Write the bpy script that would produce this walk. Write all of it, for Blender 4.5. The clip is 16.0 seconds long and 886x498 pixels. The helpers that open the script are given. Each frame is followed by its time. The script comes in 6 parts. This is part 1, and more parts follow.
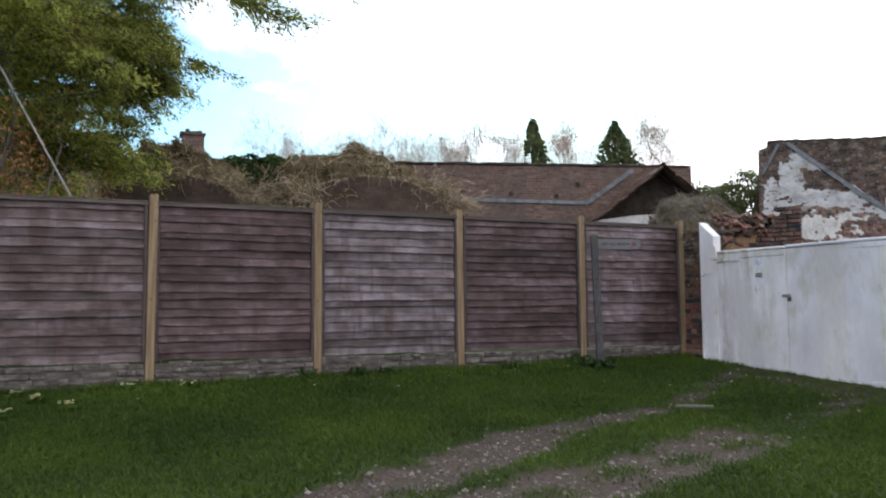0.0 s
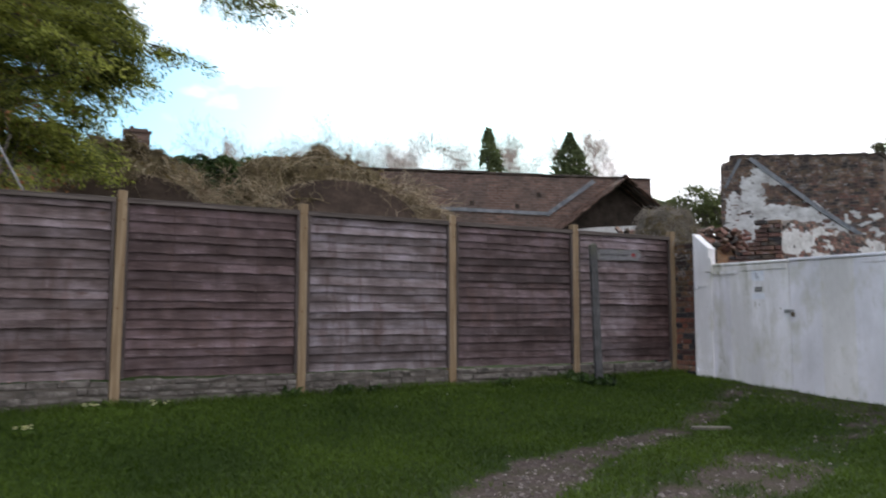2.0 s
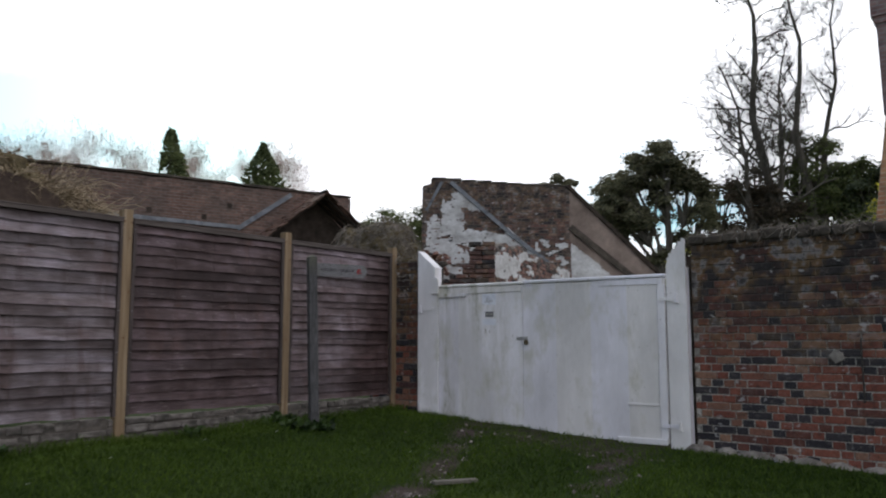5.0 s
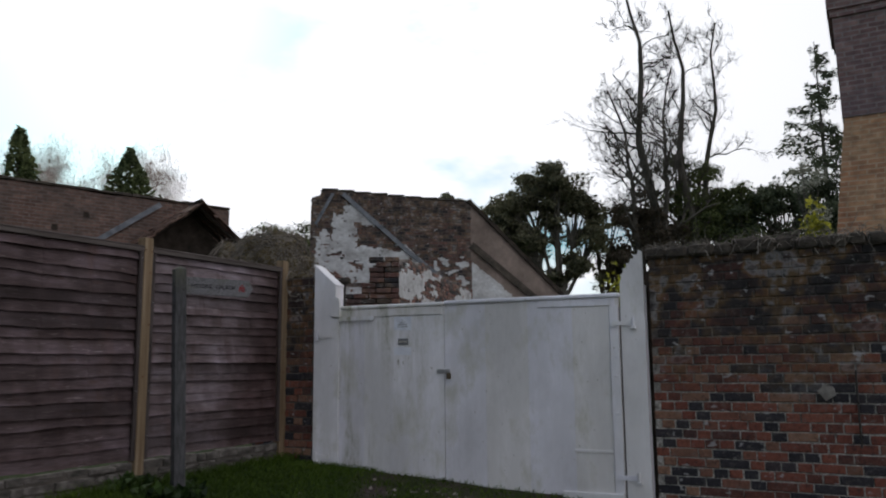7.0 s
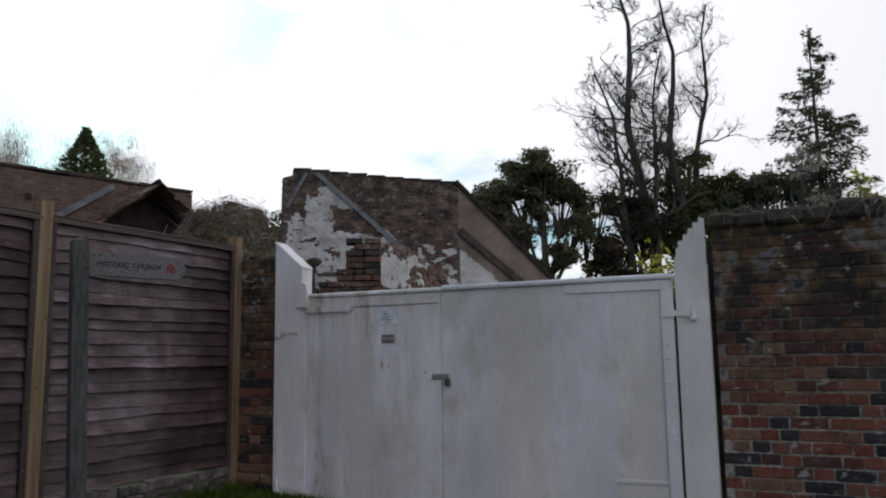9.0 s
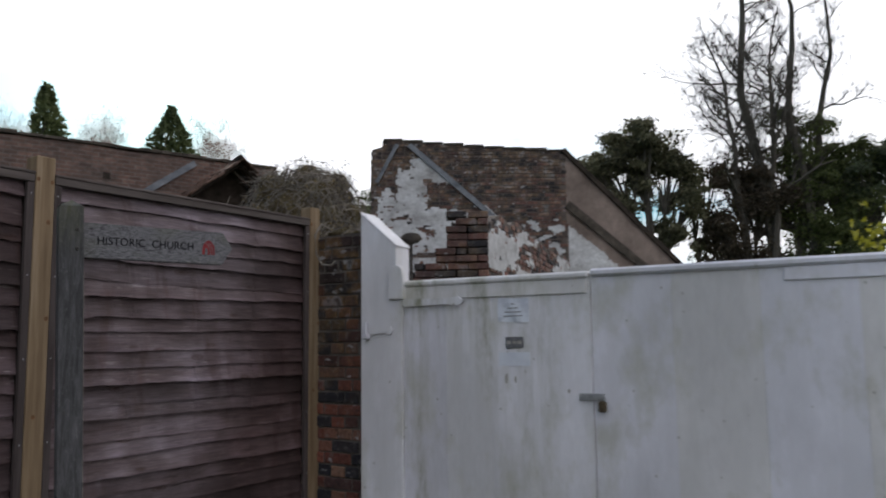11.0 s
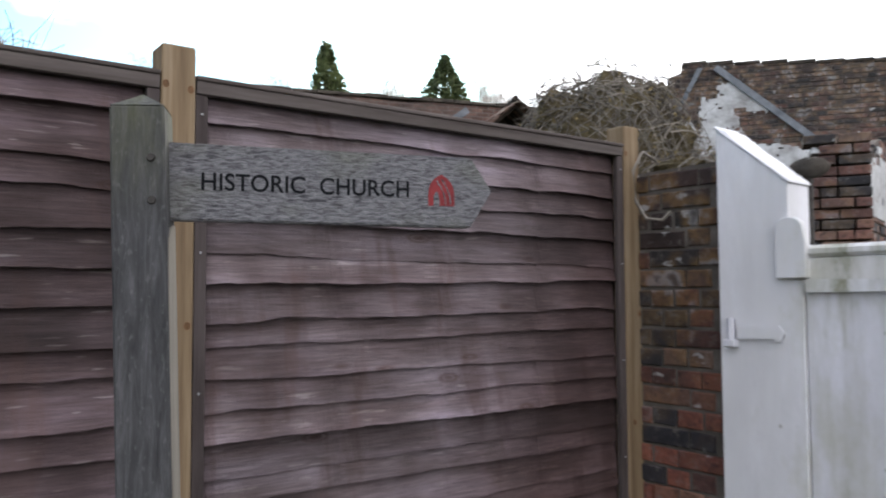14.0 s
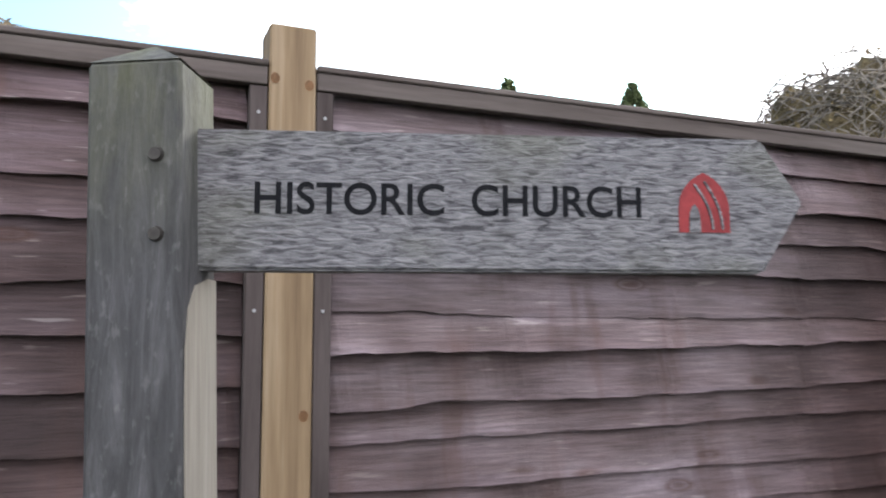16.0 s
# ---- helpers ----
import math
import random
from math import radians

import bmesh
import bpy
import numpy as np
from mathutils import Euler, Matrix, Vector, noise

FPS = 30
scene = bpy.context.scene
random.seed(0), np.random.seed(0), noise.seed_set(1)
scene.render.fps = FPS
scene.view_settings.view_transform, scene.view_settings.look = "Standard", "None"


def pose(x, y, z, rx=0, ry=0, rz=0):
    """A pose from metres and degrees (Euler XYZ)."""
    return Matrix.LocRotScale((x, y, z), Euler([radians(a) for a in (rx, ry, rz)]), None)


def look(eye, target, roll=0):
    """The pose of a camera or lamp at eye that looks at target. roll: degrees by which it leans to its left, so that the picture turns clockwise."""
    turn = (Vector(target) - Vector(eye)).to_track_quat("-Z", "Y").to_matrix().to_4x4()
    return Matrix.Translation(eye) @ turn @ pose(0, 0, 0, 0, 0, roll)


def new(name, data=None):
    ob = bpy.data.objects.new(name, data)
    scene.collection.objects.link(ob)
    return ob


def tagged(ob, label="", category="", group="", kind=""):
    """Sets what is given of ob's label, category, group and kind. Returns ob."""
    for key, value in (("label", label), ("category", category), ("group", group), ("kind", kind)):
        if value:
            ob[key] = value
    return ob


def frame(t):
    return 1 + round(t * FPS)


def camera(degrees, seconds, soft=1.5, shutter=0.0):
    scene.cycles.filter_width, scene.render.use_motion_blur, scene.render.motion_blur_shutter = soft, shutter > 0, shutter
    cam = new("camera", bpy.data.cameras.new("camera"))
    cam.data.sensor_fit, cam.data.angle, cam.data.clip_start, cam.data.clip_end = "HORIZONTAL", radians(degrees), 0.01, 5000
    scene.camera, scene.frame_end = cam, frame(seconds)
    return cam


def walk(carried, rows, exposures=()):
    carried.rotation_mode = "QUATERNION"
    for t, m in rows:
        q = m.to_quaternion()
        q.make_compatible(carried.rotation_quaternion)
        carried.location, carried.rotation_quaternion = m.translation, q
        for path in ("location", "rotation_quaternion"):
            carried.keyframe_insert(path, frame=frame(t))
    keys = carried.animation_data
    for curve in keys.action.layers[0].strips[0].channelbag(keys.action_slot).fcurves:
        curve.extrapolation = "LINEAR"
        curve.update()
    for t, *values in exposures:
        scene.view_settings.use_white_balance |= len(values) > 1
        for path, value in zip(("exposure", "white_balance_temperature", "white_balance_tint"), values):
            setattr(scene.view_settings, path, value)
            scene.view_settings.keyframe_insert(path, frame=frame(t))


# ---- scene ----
cam = camera(58.8, 16.0, 2.0, 0.5)
PATH = [
    (0, (-1.105, -0.341, 0.75), (-0.277, 1.474, 0.897), -0.4),
    (0.5, (-1.194, -0.138, 0.747), (-0.389, 1.682, 0.953), -0.1),
    (1, (-1.346, 0.073, 0.7), (-0.556, 1.893, 0.95), 0.0),
    (1.5, (-1.483, 0.415, 0.717), (-0.627, 2.208, 0.943), 0.1),
    (2, (-1.47, 0.661, 0.772), (-0.488, 2.394, 0.946), 0.1),
    (2.5, (-1.435, 0.889, 0.73), (-0.311, 2.536, 0.874), -0.3),
    (3, (-1.312, 1.195, 0.733), (-0.056, 2.745, 0.873), -0.4),
    (3.5, (-1.14, 1.47, 0.773), (0.214, 2.932, 0.943), -0.1),
    (4, (-0.972, 1.769, 0.794), (0.47, 3.141, 0.989), -0.0),
    (4.5, (-0.736, 2.055, 0.805), (0.776, 3.346, 1.021), 0.0),
    (5, (-0.528, 2.393, 0.824), (1.051, 3.596, 1.059), -0.0),
    (7.5, (0.997, 3.834, 0.949), (2.759, 4.735, 1.236), -0.5),
    (8, (1.341, 4.074, 0.958), (3.119, 4.946, 1.238), -0.4),
    (10.5, (3.121, 5.242, 1.127), (4.816, 6.275, 1.372), -1.1),
    (11, (3.416, 5.544, 1.176), (5.07, 6.645, 1.404), -0.7),
    (11.5, (3.769, 5.814, 1.221), (5.356, 7.013, 1.427), -1.1),
    (12, (4.038, 6.046, 1.241), (5.549, 7.342, 1.43), -1.6),
    (12.5, (4.238, 6.234, 1.272), (5.672, 7.619, 1.436), -1.5),
    (13, (4.424, 6.514, 1.312), (5.787, 7.971, 1.449), -1.1),
    (13.5, (4.589, 6.768, 1.359), (5.865, 8.304, 1.471), -0.4),
    (14, (4.738, 6.99, 1.376), (5.918, 8.602, 1.489), -0.3),
    (14.5, (4.854, 7.186, 1.364), (5.945, 8.855, 1.518), -1.0),
    (15, (4.928, 7.359, 1.392), (5.948, 9.072, 1.555), -0.7),
    (15.5, (5.049, 7.509, 1.419), (5.903, 9.307, 1.615), -0.7),
    (16, (5.093, 7.606, 1.447), (5.861, 9.441, 1.66), -0.2),
]
EXPOSURES = [(0, -0.5), (2.5, -0.66), (3.5, -0.74), (5, -1.08), (8, -1.66), (10.5, -1.33), (12.5, -0.83), (14.5, -0.03), (16, 0.4)]
walk(cam, [(t, look(eye, target, roll)) for t, eye, target, roll in PATH], EXPOSURES)

# ---------------------------------------------------------------- world, sun
SUN_AZ = (0.62, 0.78)            # the sun stands beyond the fence and the gate
SUN_EL = radians(30)
world = bpy.data.worlds.new("world")
scene.world = world
world.use_nodes = True
wn = world.node_tree
wn.nodes.clear()
w_out = wn.nodes.new("ShaderNodeOutputWorld")
w_sky = wn.nodes.new("ShaderNodeTexSky")
w_sky.sky_type = "NISHITA"
w_sky.sun_disc = False
w_sky.sun_elevation = SUN_EL
w_sky.sun_rotation = math.atan2(SUN_AZ[0], SUN_AZ[1])
w_blue = wn.nodes.new("ShaderNodeBackground")
w_blue.inputs["Strength"].default_value = 0.27
w_cloud = wn.nodes.new("ShaderNodeBackground")
w_cloud.inputs["Color"].default_value = (0.95, 0.965, 1.02, 1)
w_cloud.inputs["Strength"].default_value = 2.0
w_geo = wn.nodes.new("ShaderNodeTexCoord")
w_map = wn.nodes.new("ShaderNodeMapping")
w_map.inputs["Scale"].default_value = (1.0, 1.0, 2.2)
w_map.inputs["Rotation"].default_value = (0, 0, radians(-13))
w_map.inputs["Location"].default_value = (4.1, 2.2, 0.6)
w_noise = wn.nodes.new("ShaderNodeTexNoise")
w_noise.inputs["Scale"].default_value = 2.8
w_noise.inputs["Detail"].default_value = 7.0
w_noise.inputs["Roughness"].default_value = 0.55
w_ramp = wn.nodes.new("ShaderNodeValToRGB")
w_ramp.color_ramp.elements[0].position = 0.325
w_ramp.color_ramp.elements[1].position = 0.455
# the cloud thins out beyond the fence
w_dot = wn.nodes.new("ShaderNodeVectorMath")
w_dot.operation = "DOT_PRODUCT"
w_dot.inputs[1].default_value = (0.1, -0.2, -0.05)
w_add = wn.nodes.new("ShaderNodeMath")
w_add.operation = "ADD"
wn.links.new(w_geo.outputs["Generated"], w_dot.inputs[0])
wn.links.new(w_noise.outputs["Fac"], w_add.inputs[0])
wn.links.new(w_dot.outputs["Value"], w_add.inputs[1])
w_mix = wn.nodes.new("ShaderNodeMixShader")
# cloud is brighter round the sun
w_sun = wn.nodes.new("ShaderNodeVectorMath")
w_sun.operation = "DOT_PRODUCT"
w_sun.inputs[1].default_value = Vector((*SUN_AZ, math.tan(SUN_EL))).normalized()
w_pos = wn.nodes.new("ShaderNodeMath")
w_pos.operation = "MAXIMUM"
w_sq = wn.nodes.new("ShaderNodeMath")
w_sq.operation = "POWER"
w_sq.inputs[1].default_value = 1.1
w_str = wn.nodes.new("ShaderNodeMath")
w_str.operation = "MULTIPLY_ADD"
w_str.inputs[1].default_value = 1.9
w_str.inputs[2].default_value = 1.75
wn.links.new(w_geo.outputs["Generated"], w_sun.inputs[0])
wn.links.new(w_sun.outputs["Value"], w_pos.inputs[0])
wn.links.new(w_pos.outputs[0], w_sq.inputs[0])
wn.links.new(w_sq.outputs[0], w_str.inputs[0])
wn.links.new(w_str.outputs[0], w_cloud.inputs["Strength"])
wn.links.new(w_geo.outputs["Generated"], w_map.inputs["Vector"])
wn.links.new(w_map.outputs["Vector"], w_noise.inputs["Vector"])
wn.links.new(w_add.outputs[0], w_ramp.inputs["Fac"])
wn.links.new(w_ramp.outputs["Color"], w_mix.inputs["Fac"])
w_tint = wn.nodes.new("ShaderNodeVectorMath")
w_tint.operation = "MULTIPLY"
w_tint.inputs[1].default_value = (0.68, 0.98, 1.06)
wn.links.new(w_sky.outputs["Color"], w_tint.inputs[0])
wn.links.new(w_tint.outputs["Vector"], w_blue.inputs["Color"])
wn.links.new(w_blue.outputs["Background"], w_mix.inputs[1])
wn.links.new(w_cloud.outputs["Background"], w_mix.inputs[2])
wn.links.new(w_mix.outputs["Shader"], w_out.inputs["Surface"])

sun = new("sun", bpy.data.lights.new("sun", "SUN"))
sun.data.energy, sun.data.angle, sun.data.color = 2.2, radians(10), (1.0, 0.93, 0.82)
sun.matrix_world = look((SUN_AZ[0] * 60, SUN_AZ[1] * 60, 60 * math.tan(SUN_EL)), (0, 0, 0))


# ---------------------------------------------------------------- materials
def node(nt, kind, **inputs):
    nd = nt.nodes.new("ShaderNode" + kind)
    for k, v in inputs.items():
        key = k.replace("_", " ")
        if isinstance(v, bpy.types.NodeSocket):
            nt.links.new(v, nd.inputs[key])
        else:
            nd.inputs[key].default_value = v
    return nd


def blank(name):
    m = bpy.data.materials.new(name)
    m.use_nodes = True
    nt = m.node_tree
    return m, nt, nt.nodes["Principled BSDF"]


def ramp(nt, fac, stops):
    r = nt.nodes.new("ShaderNodeValToRGB")
    els = r.color_ramp.elements
    while len(els) < len(stops):
        els.new(0.5)
    for e, (p, c) in zip(els, stops):
        e.position, e.color = p, (*c, 1) if len(c) == 3 else c
    nt.links.new(fac, r.inputs["Fac"])
    return r.outputs["Color"]


def mixc(nt, fac, a, b, mode="MIX"):
    nd = nt.nodes.new("ShaderNodeMix")
    nd.data_type, nd.blend_type = "RGBA", mode
    for sock, v in ((nd.inputs[0], fac), (nd.inputs[6], a), (nd.inputs[7], b)):
        if isinstance(v, bpy.types.NodeSocket):
            nt.links.new(v, sock)
        elif isinstance(v, tuple):
            sock.default_value = (*v, 1) if len(v) == 3 else v
        else:
            sock.default_value = v
    return nd.outputs[2]


def math_node(nt, op, a, b=0.0, c=0.0):
    nd = nt.nodes.new("ShaderNodeMath")
    nd.operation = op
    for sock, v in zip(nd.inputs, (a, b, c)):
        if isinstance(v, bpy.types.NodeSocket):
            nt.links.new(v, sock)
        else:
            sock.default_value = v
    return nd.outputs[0]


def coords(nt, scale, coord="Object", shift=True):
    tc = node(nt, "TexCoord")
    src = tc.outputs[coord] if coord != "World" else node(nt, "NewGeometry").outputs["Position"]
    if shift:
        oi = node(nt, "ObjectInfo")
        off = math_node(nt, "MULTIPLY", oi.outputs["Random"], 37.0)
        add = node(nt, "VectorMath")
        add.operation = "ADD"
        nt.links.new(src, add.inputs[0])
        nt.links.new(off, add.inputs[1])
        src = add.outputs[0]
    mp = node(nt, "Mapping", Scale=scale)
    nt.links.new(src, mp.inputs["Vector"])
    return mp.outputs["Vector"]


def bumped(nt, bsdf, height, strength, distance):
    b = node(nt, "Bump", Strength=strength, Distance=distance)
    nt.links.new(height, b.inputs["Height"])
    nt.links.new(b.outputs["Normal"], bsdf.inputs["Normal"])


def grainy(name, stops, scale=(1, 1, 1), fine=(20, 20, 20), rough=0.85, bump=0.4, depth=0.004, vary=0.25,
           coord="Object", shift=True, fine_amount=0.35, island=False, metal=0.0, spec=0.3):
    """Colour from a coarse stretched noise, broken by a fine one; brightness varied from piece to piece."""
    m, nt, bsdf = blank(name)
    big = node(nt, "TexNoise", Vector=coords(nt, scale, coord, shift), Scale=1.0, Detail=5.0, Roughness=0.6)
    small = node(nt, "TexNoise", Vector=coords(nt, fine, coord, shift), Scale=1.0, Detail=6.0, Roughness=0.65)
    col = ramp(nt, big.outputs["Fac"], stops)
    f = ramp(nt, small.outputs["Fac"], ((0.3, (0.35,) * 3), (0.7, (1.0,) * 3)))
    col = mixc(nt, fine_amount, col, f, "MULTIPLY")
    if vary:
        rnd = node(nt, "NewGeometry").outputs["Random Per Island"] if island else node(nt, "ObjectInfo").outputs["Random"]
        val = math_node(nt, "MULTIPLY_ADD", rnd, vary, 1.0 - vary / 2)
        hsv = node(nt, "HueSaturation", Value=val, Color=col)
        col = hsv.outputs["Color"]
    nt.links.new(col, bsdf.inputs["Base Color"])
    bsdf.inputs["Roughness"].default_value = rough
    bsdf.inputs["Metallic"].default_value = metal
    bsdf.inputs["Specular IOR Level"].default_value = spec
    if bump:
        h = math_node(nt, "ADD", math_node(nt, "MULTIPLY", big.outputs["Fac"], 0.6), small.outputs["Fac"])
        bumped(nt, bsdf, h, bump, depth)
    return m


def slat_wood(name, mid, dark_low_right=False):
    """Rough-sawn, faded fence board: fine long grain, brown ringed knots, pale weathered scratches."""
    m, nt, bsdf = blank(name)
    vec = coords(nt, (1, 1, 1))
    bend = node(nt, "TexNoise", Vector=coords(nt, (3.5, 8, 9)), Scale=1.0, Detail=3.0)
    grain = node(nt, "TexNoise", Vector=coords(nt, (7.0, 60, 150)), Scale=1.0, Detail=8.0, Roughness=0.66, Distortion=0.5)
    broad = node(nt, "TexNoise", Vector=coords(nt, (2.6, 12, 14)), Scale=1.0, Detail=5.0, Roughness=0.6)
    knots = node(nt, "TexVoronoi", Vector=coords(nt, (2.6, 1.0, 8.0)), Scale=1.0)
    sep = node(nt, "SeparateXYZ", Vector=node(nt, "TexCoord").outputs["Object"])
    col = ramp(nt, grain.outputs["Fac"], ((0.3, tuple(0.62 * c for c in mid)), (0.5, mid), (0.7, tuple(1.4 * c for c in mid))))
    tone = ramp(nt, broad.outputs["Fac"], ((0.3, (0.72, 0.66, 0.64)), (0.5, (1.0, 1.0, 1.0)), (0.7, (1.22, 1.24, 1.3))))
    col = mixc(nt, 1.0, col, tone, "MULTIPLY")
    k = ramp(nt, knots.outputs["Distance"], ((0.045, (1,) * 3), (0.085, (0.25,) * 3), (0.1, (0.8,) * 3), (0.15, (0,) * 3)))
    col = mixc(nt, math_node(nt, "MULTIPLY", k, 0.75), col, (0.05, 0.024, 0.016))
    scr = node(nt, "TexNoise", Vector=coords(nt, (9, 30, 90)), Scale=1.0, Detail=2.0, Distortion=0.2)
    s = ramp(nt, scr.outputs["Fac"], ((0.66, (0,) * 3), (0.74, (1,) * 3)))
    col = mixc(nt, math_node(nt, "MULTIPLY", s, 0.4), col, (0.3, 0.26, 0.25))
    # faded patches over several boards, brown damp runs down the panel, the lower edge paler
    fade = node(nt, "TexNoise", Vector=coords(nt, (1.5, 1.5, 5.5), "World", False), Scale=1.0, Detail=5.0, Roughness=0.6)
    col = mixc(nt, 1.0, col, ramp(nt, fade.outputs["Fac"], ((0.36, (0.68, 0.63, 0.62)), (0.5, (0.98, 0.97, 0.97)), (0.64, (1.34, 1.38, 1.46)))), "MULTIPLY")
    runs = node(nt, "TexNoise", Vector=coords(nt, (7.5, 1.5, 1.5), "World", False), Scale=1.0, Detail=4.0, Roughness=0.6)
    col = mixc(nt, math_node(nt, "MULTIPLY", ramp(nt, runs.outputs["Fac"], ((0.56, (0,) * 3), (0.66, (1,) * 3))), 0.5), col, (0.066, 0.038, 0.034))
    edge = ramp(nt, math_node(nt, "ADD", sep.outputs["Z"], math_node(nt, "MULTIPLY_ADD", broad.outputs["Fac"], 0.06, -0.03)), ((0.0, (1.3, 1.3, 1.33)), (0.03, (1.0,) * 3)))
    col = mixc(nt, 0.8, col, edge, "MULTIPLY")
    # light reflected unevenly along the boards, painted as paler and darker stretches
    bay_sheen = node(nt, "TexNoise", Vector=coords(nt, (5.2, 0.3, 0.3)), Scale=1.0, Detail=1.0)
    col = mixc(nt, 0.8, col, ramp(nt, bay_sheen.outputs["Fac"], ((0.36, (0.72, 0.69, 0.68)), (0.5, (1.0, 1.0, 1.0)), (0.64, (1.3, 1.32, 1.36)))), "MULTIPLY")
    if dark_low_right:
        # a darker red-brown area spreads over the lower right of the panel
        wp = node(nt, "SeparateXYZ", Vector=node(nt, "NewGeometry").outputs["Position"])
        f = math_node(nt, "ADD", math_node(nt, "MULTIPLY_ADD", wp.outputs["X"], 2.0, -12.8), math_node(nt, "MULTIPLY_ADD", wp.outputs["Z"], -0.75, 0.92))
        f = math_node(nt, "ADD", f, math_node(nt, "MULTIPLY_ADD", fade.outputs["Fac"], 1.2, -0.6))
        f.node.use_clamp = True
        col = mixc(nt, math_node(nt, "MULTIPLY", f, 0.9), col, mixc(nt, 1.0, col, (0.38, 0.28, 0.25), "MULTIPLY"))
    rnd = node(nt, "ObjectInfo").outputs["Random"]
    hsv = node(nt, "HueSaturation", Value=math_node(nt, "MULTIPLY_ADD", rnd, 0.6, 0.72), Color=col)
    nt.links.new(hsv.outputs["Color"], bsdf.inputs["Base Color"])
    bsdf.inputs["Roughness"].default_value = 0.8
    bsdf.inputs["Specular IOR Level"].default_value = 0.3
    h = math_node(nt, "SUBTRACT", math_node(nt, "ADD", grain.outputs["Fac"], bend.outputs["Fac"]), math_node(nt, "MULTIPLY", k, 0.5))
    bumped(nt, bsdf, h, 0.7, 0.006)
    return m


def brick_stuff(name, island, weather_from=0.45, weather_to=1.35, mortar=False, gain=1.0):
    """Handmade red brick with burnt headers; grey lichen, soot and ochre spread over the upper courses."""
    m, nt, bsdf = blank(name)
    rnd = node(nt, "NewGeometry").outputs["Random Per Island"] if island else node(nt, "ObjectInfo").outputs["Random"]
    base = ramp(nt, rnd, ((0.0, (0.024, 0.023, 0.03)), (0.3, (0.045, 0.04, 0.046)), (0.35, (0.115, 0.047, 0.037)), (0.55, (0.185, 0.062, 0.045)),
                          (0.75, (0.24, 0.084, 0.058)), (0.88, (0.19, 0.092, 0.066)), (1.0, (0.28, 0.16, 0.11))))
    fine = node(nt, "TexNoise", Vector=coords(nt, (38, 38, 38), "World", False), Scale=1.0, Detail=6.0, Roughness=0.7)
    if mortar:
        base = ramp(nt, fine.outputs["Fac"], ((0.3, (0.2, 0.185, 0.165)), (0.7, (0.46, 0.44, 0.41))))
    tone = ramp(nt, fine.outputs["Fac"], ((0.3, (0.55,) * 3), (0.7, (1.15,) * 3)))
    col = mixc(nt, 1.0, base, tone, "MULTIPLY")
    pos = node(nt, "NewGeometry").outputs["Position"]
    sep = node(nt, "SeparateXYZ", Vector=pos)
    blot = node(nt, "TexNoise", Vector=coords(nt, (2.6, 2.6, 3.4), "World", False), Scale=1.0, Detail=5.0, Roughness=0.65)
    up = math_node(nt, "MULTIPLY_ADD", sep.outputs["Z"], 1.0 / (weather_to - weather_from), -weather_from / (weather_to - weather_from))
    mask = math_node(nt, "ADD", math_node(nt, "MULTIPLY", up, 0.95), math_node(nt, "MULTIPLY_ADD", blot.outputs["Fac"], 1.6, -0.78))
    mask.node.use_clamp = True
    blot2 = node(nt, "TexNoise", Vector=coords(nt, (5, 5, 6), "World", False), Scale=1.0, Detail=4.0)
    crust = ramp(nt, blot2.outputs["Fac"], ((0.32, (0.015, 0.014, 0.014)), (0.46, (0.033, 0.028, 0.027)), (0.53, (0.085, 0.053, 0.028)), (0.58, (0.12, 0.076, 0.036)), (0.64, (0.19, 0.18, 0.182)), (0.7, (0.05, 0.044, 0.042))))
    col = mixc(nt, math_node(nt, "MULTIPLY", mask, 0.9), col, crust)
    smear = node(nt, "TexNoise", Vector=coords(nt, (16, 16, 22), "World", False), Scale=1.0, Detail=5.0, Roughness=0.7)
    col = mixc(nt, math_node(nt, "MULTIPLY", ramp(nt, smear.outputs["Fac"], ((0.55, (0,) * 3), (0.68, (1,) * 3))), 0.5), col, (0.17, 0.145, 0.135))
    col = mixc(nt, math_node(nt, "MULTIPLY", ramp(nt, smear.outputs["Fac"], ((0.34, (1,) * 3), (0.46, (0,) * 3))), 0.6), col, (0.022, 0.02, 0.02))
    fleck = node(nt, "TexNoise", Vector=coords(nt, (9, 9, 15), "World", False), Scale=1.0, Detail=3.0)
    col = mixc(nt, math_node(nt, "MULTIPLY", ramp(nt, fleck.outputs["Fac"], ((0.66, (0,) * 3), (0.71, (1,) * 3))), 0.75), col, (0.34, 0.33, 0.335))
    if gain != 1.0:
        col = node(nt, "HueSaturation", Value=gain, Saturation=0.8, Color=col).outputs["Color"]
    nt.links.new(col, bsdf.inputs["Base Color"])
    bsdf.inputs["Roughness"].default_value = 0.9
    bsdf.inputs["Specular IOR Level"].default_value = 0.25
    bumped(nt, bsdf, fine.outputs["Fac"], 0.6, 0.006)
    return m


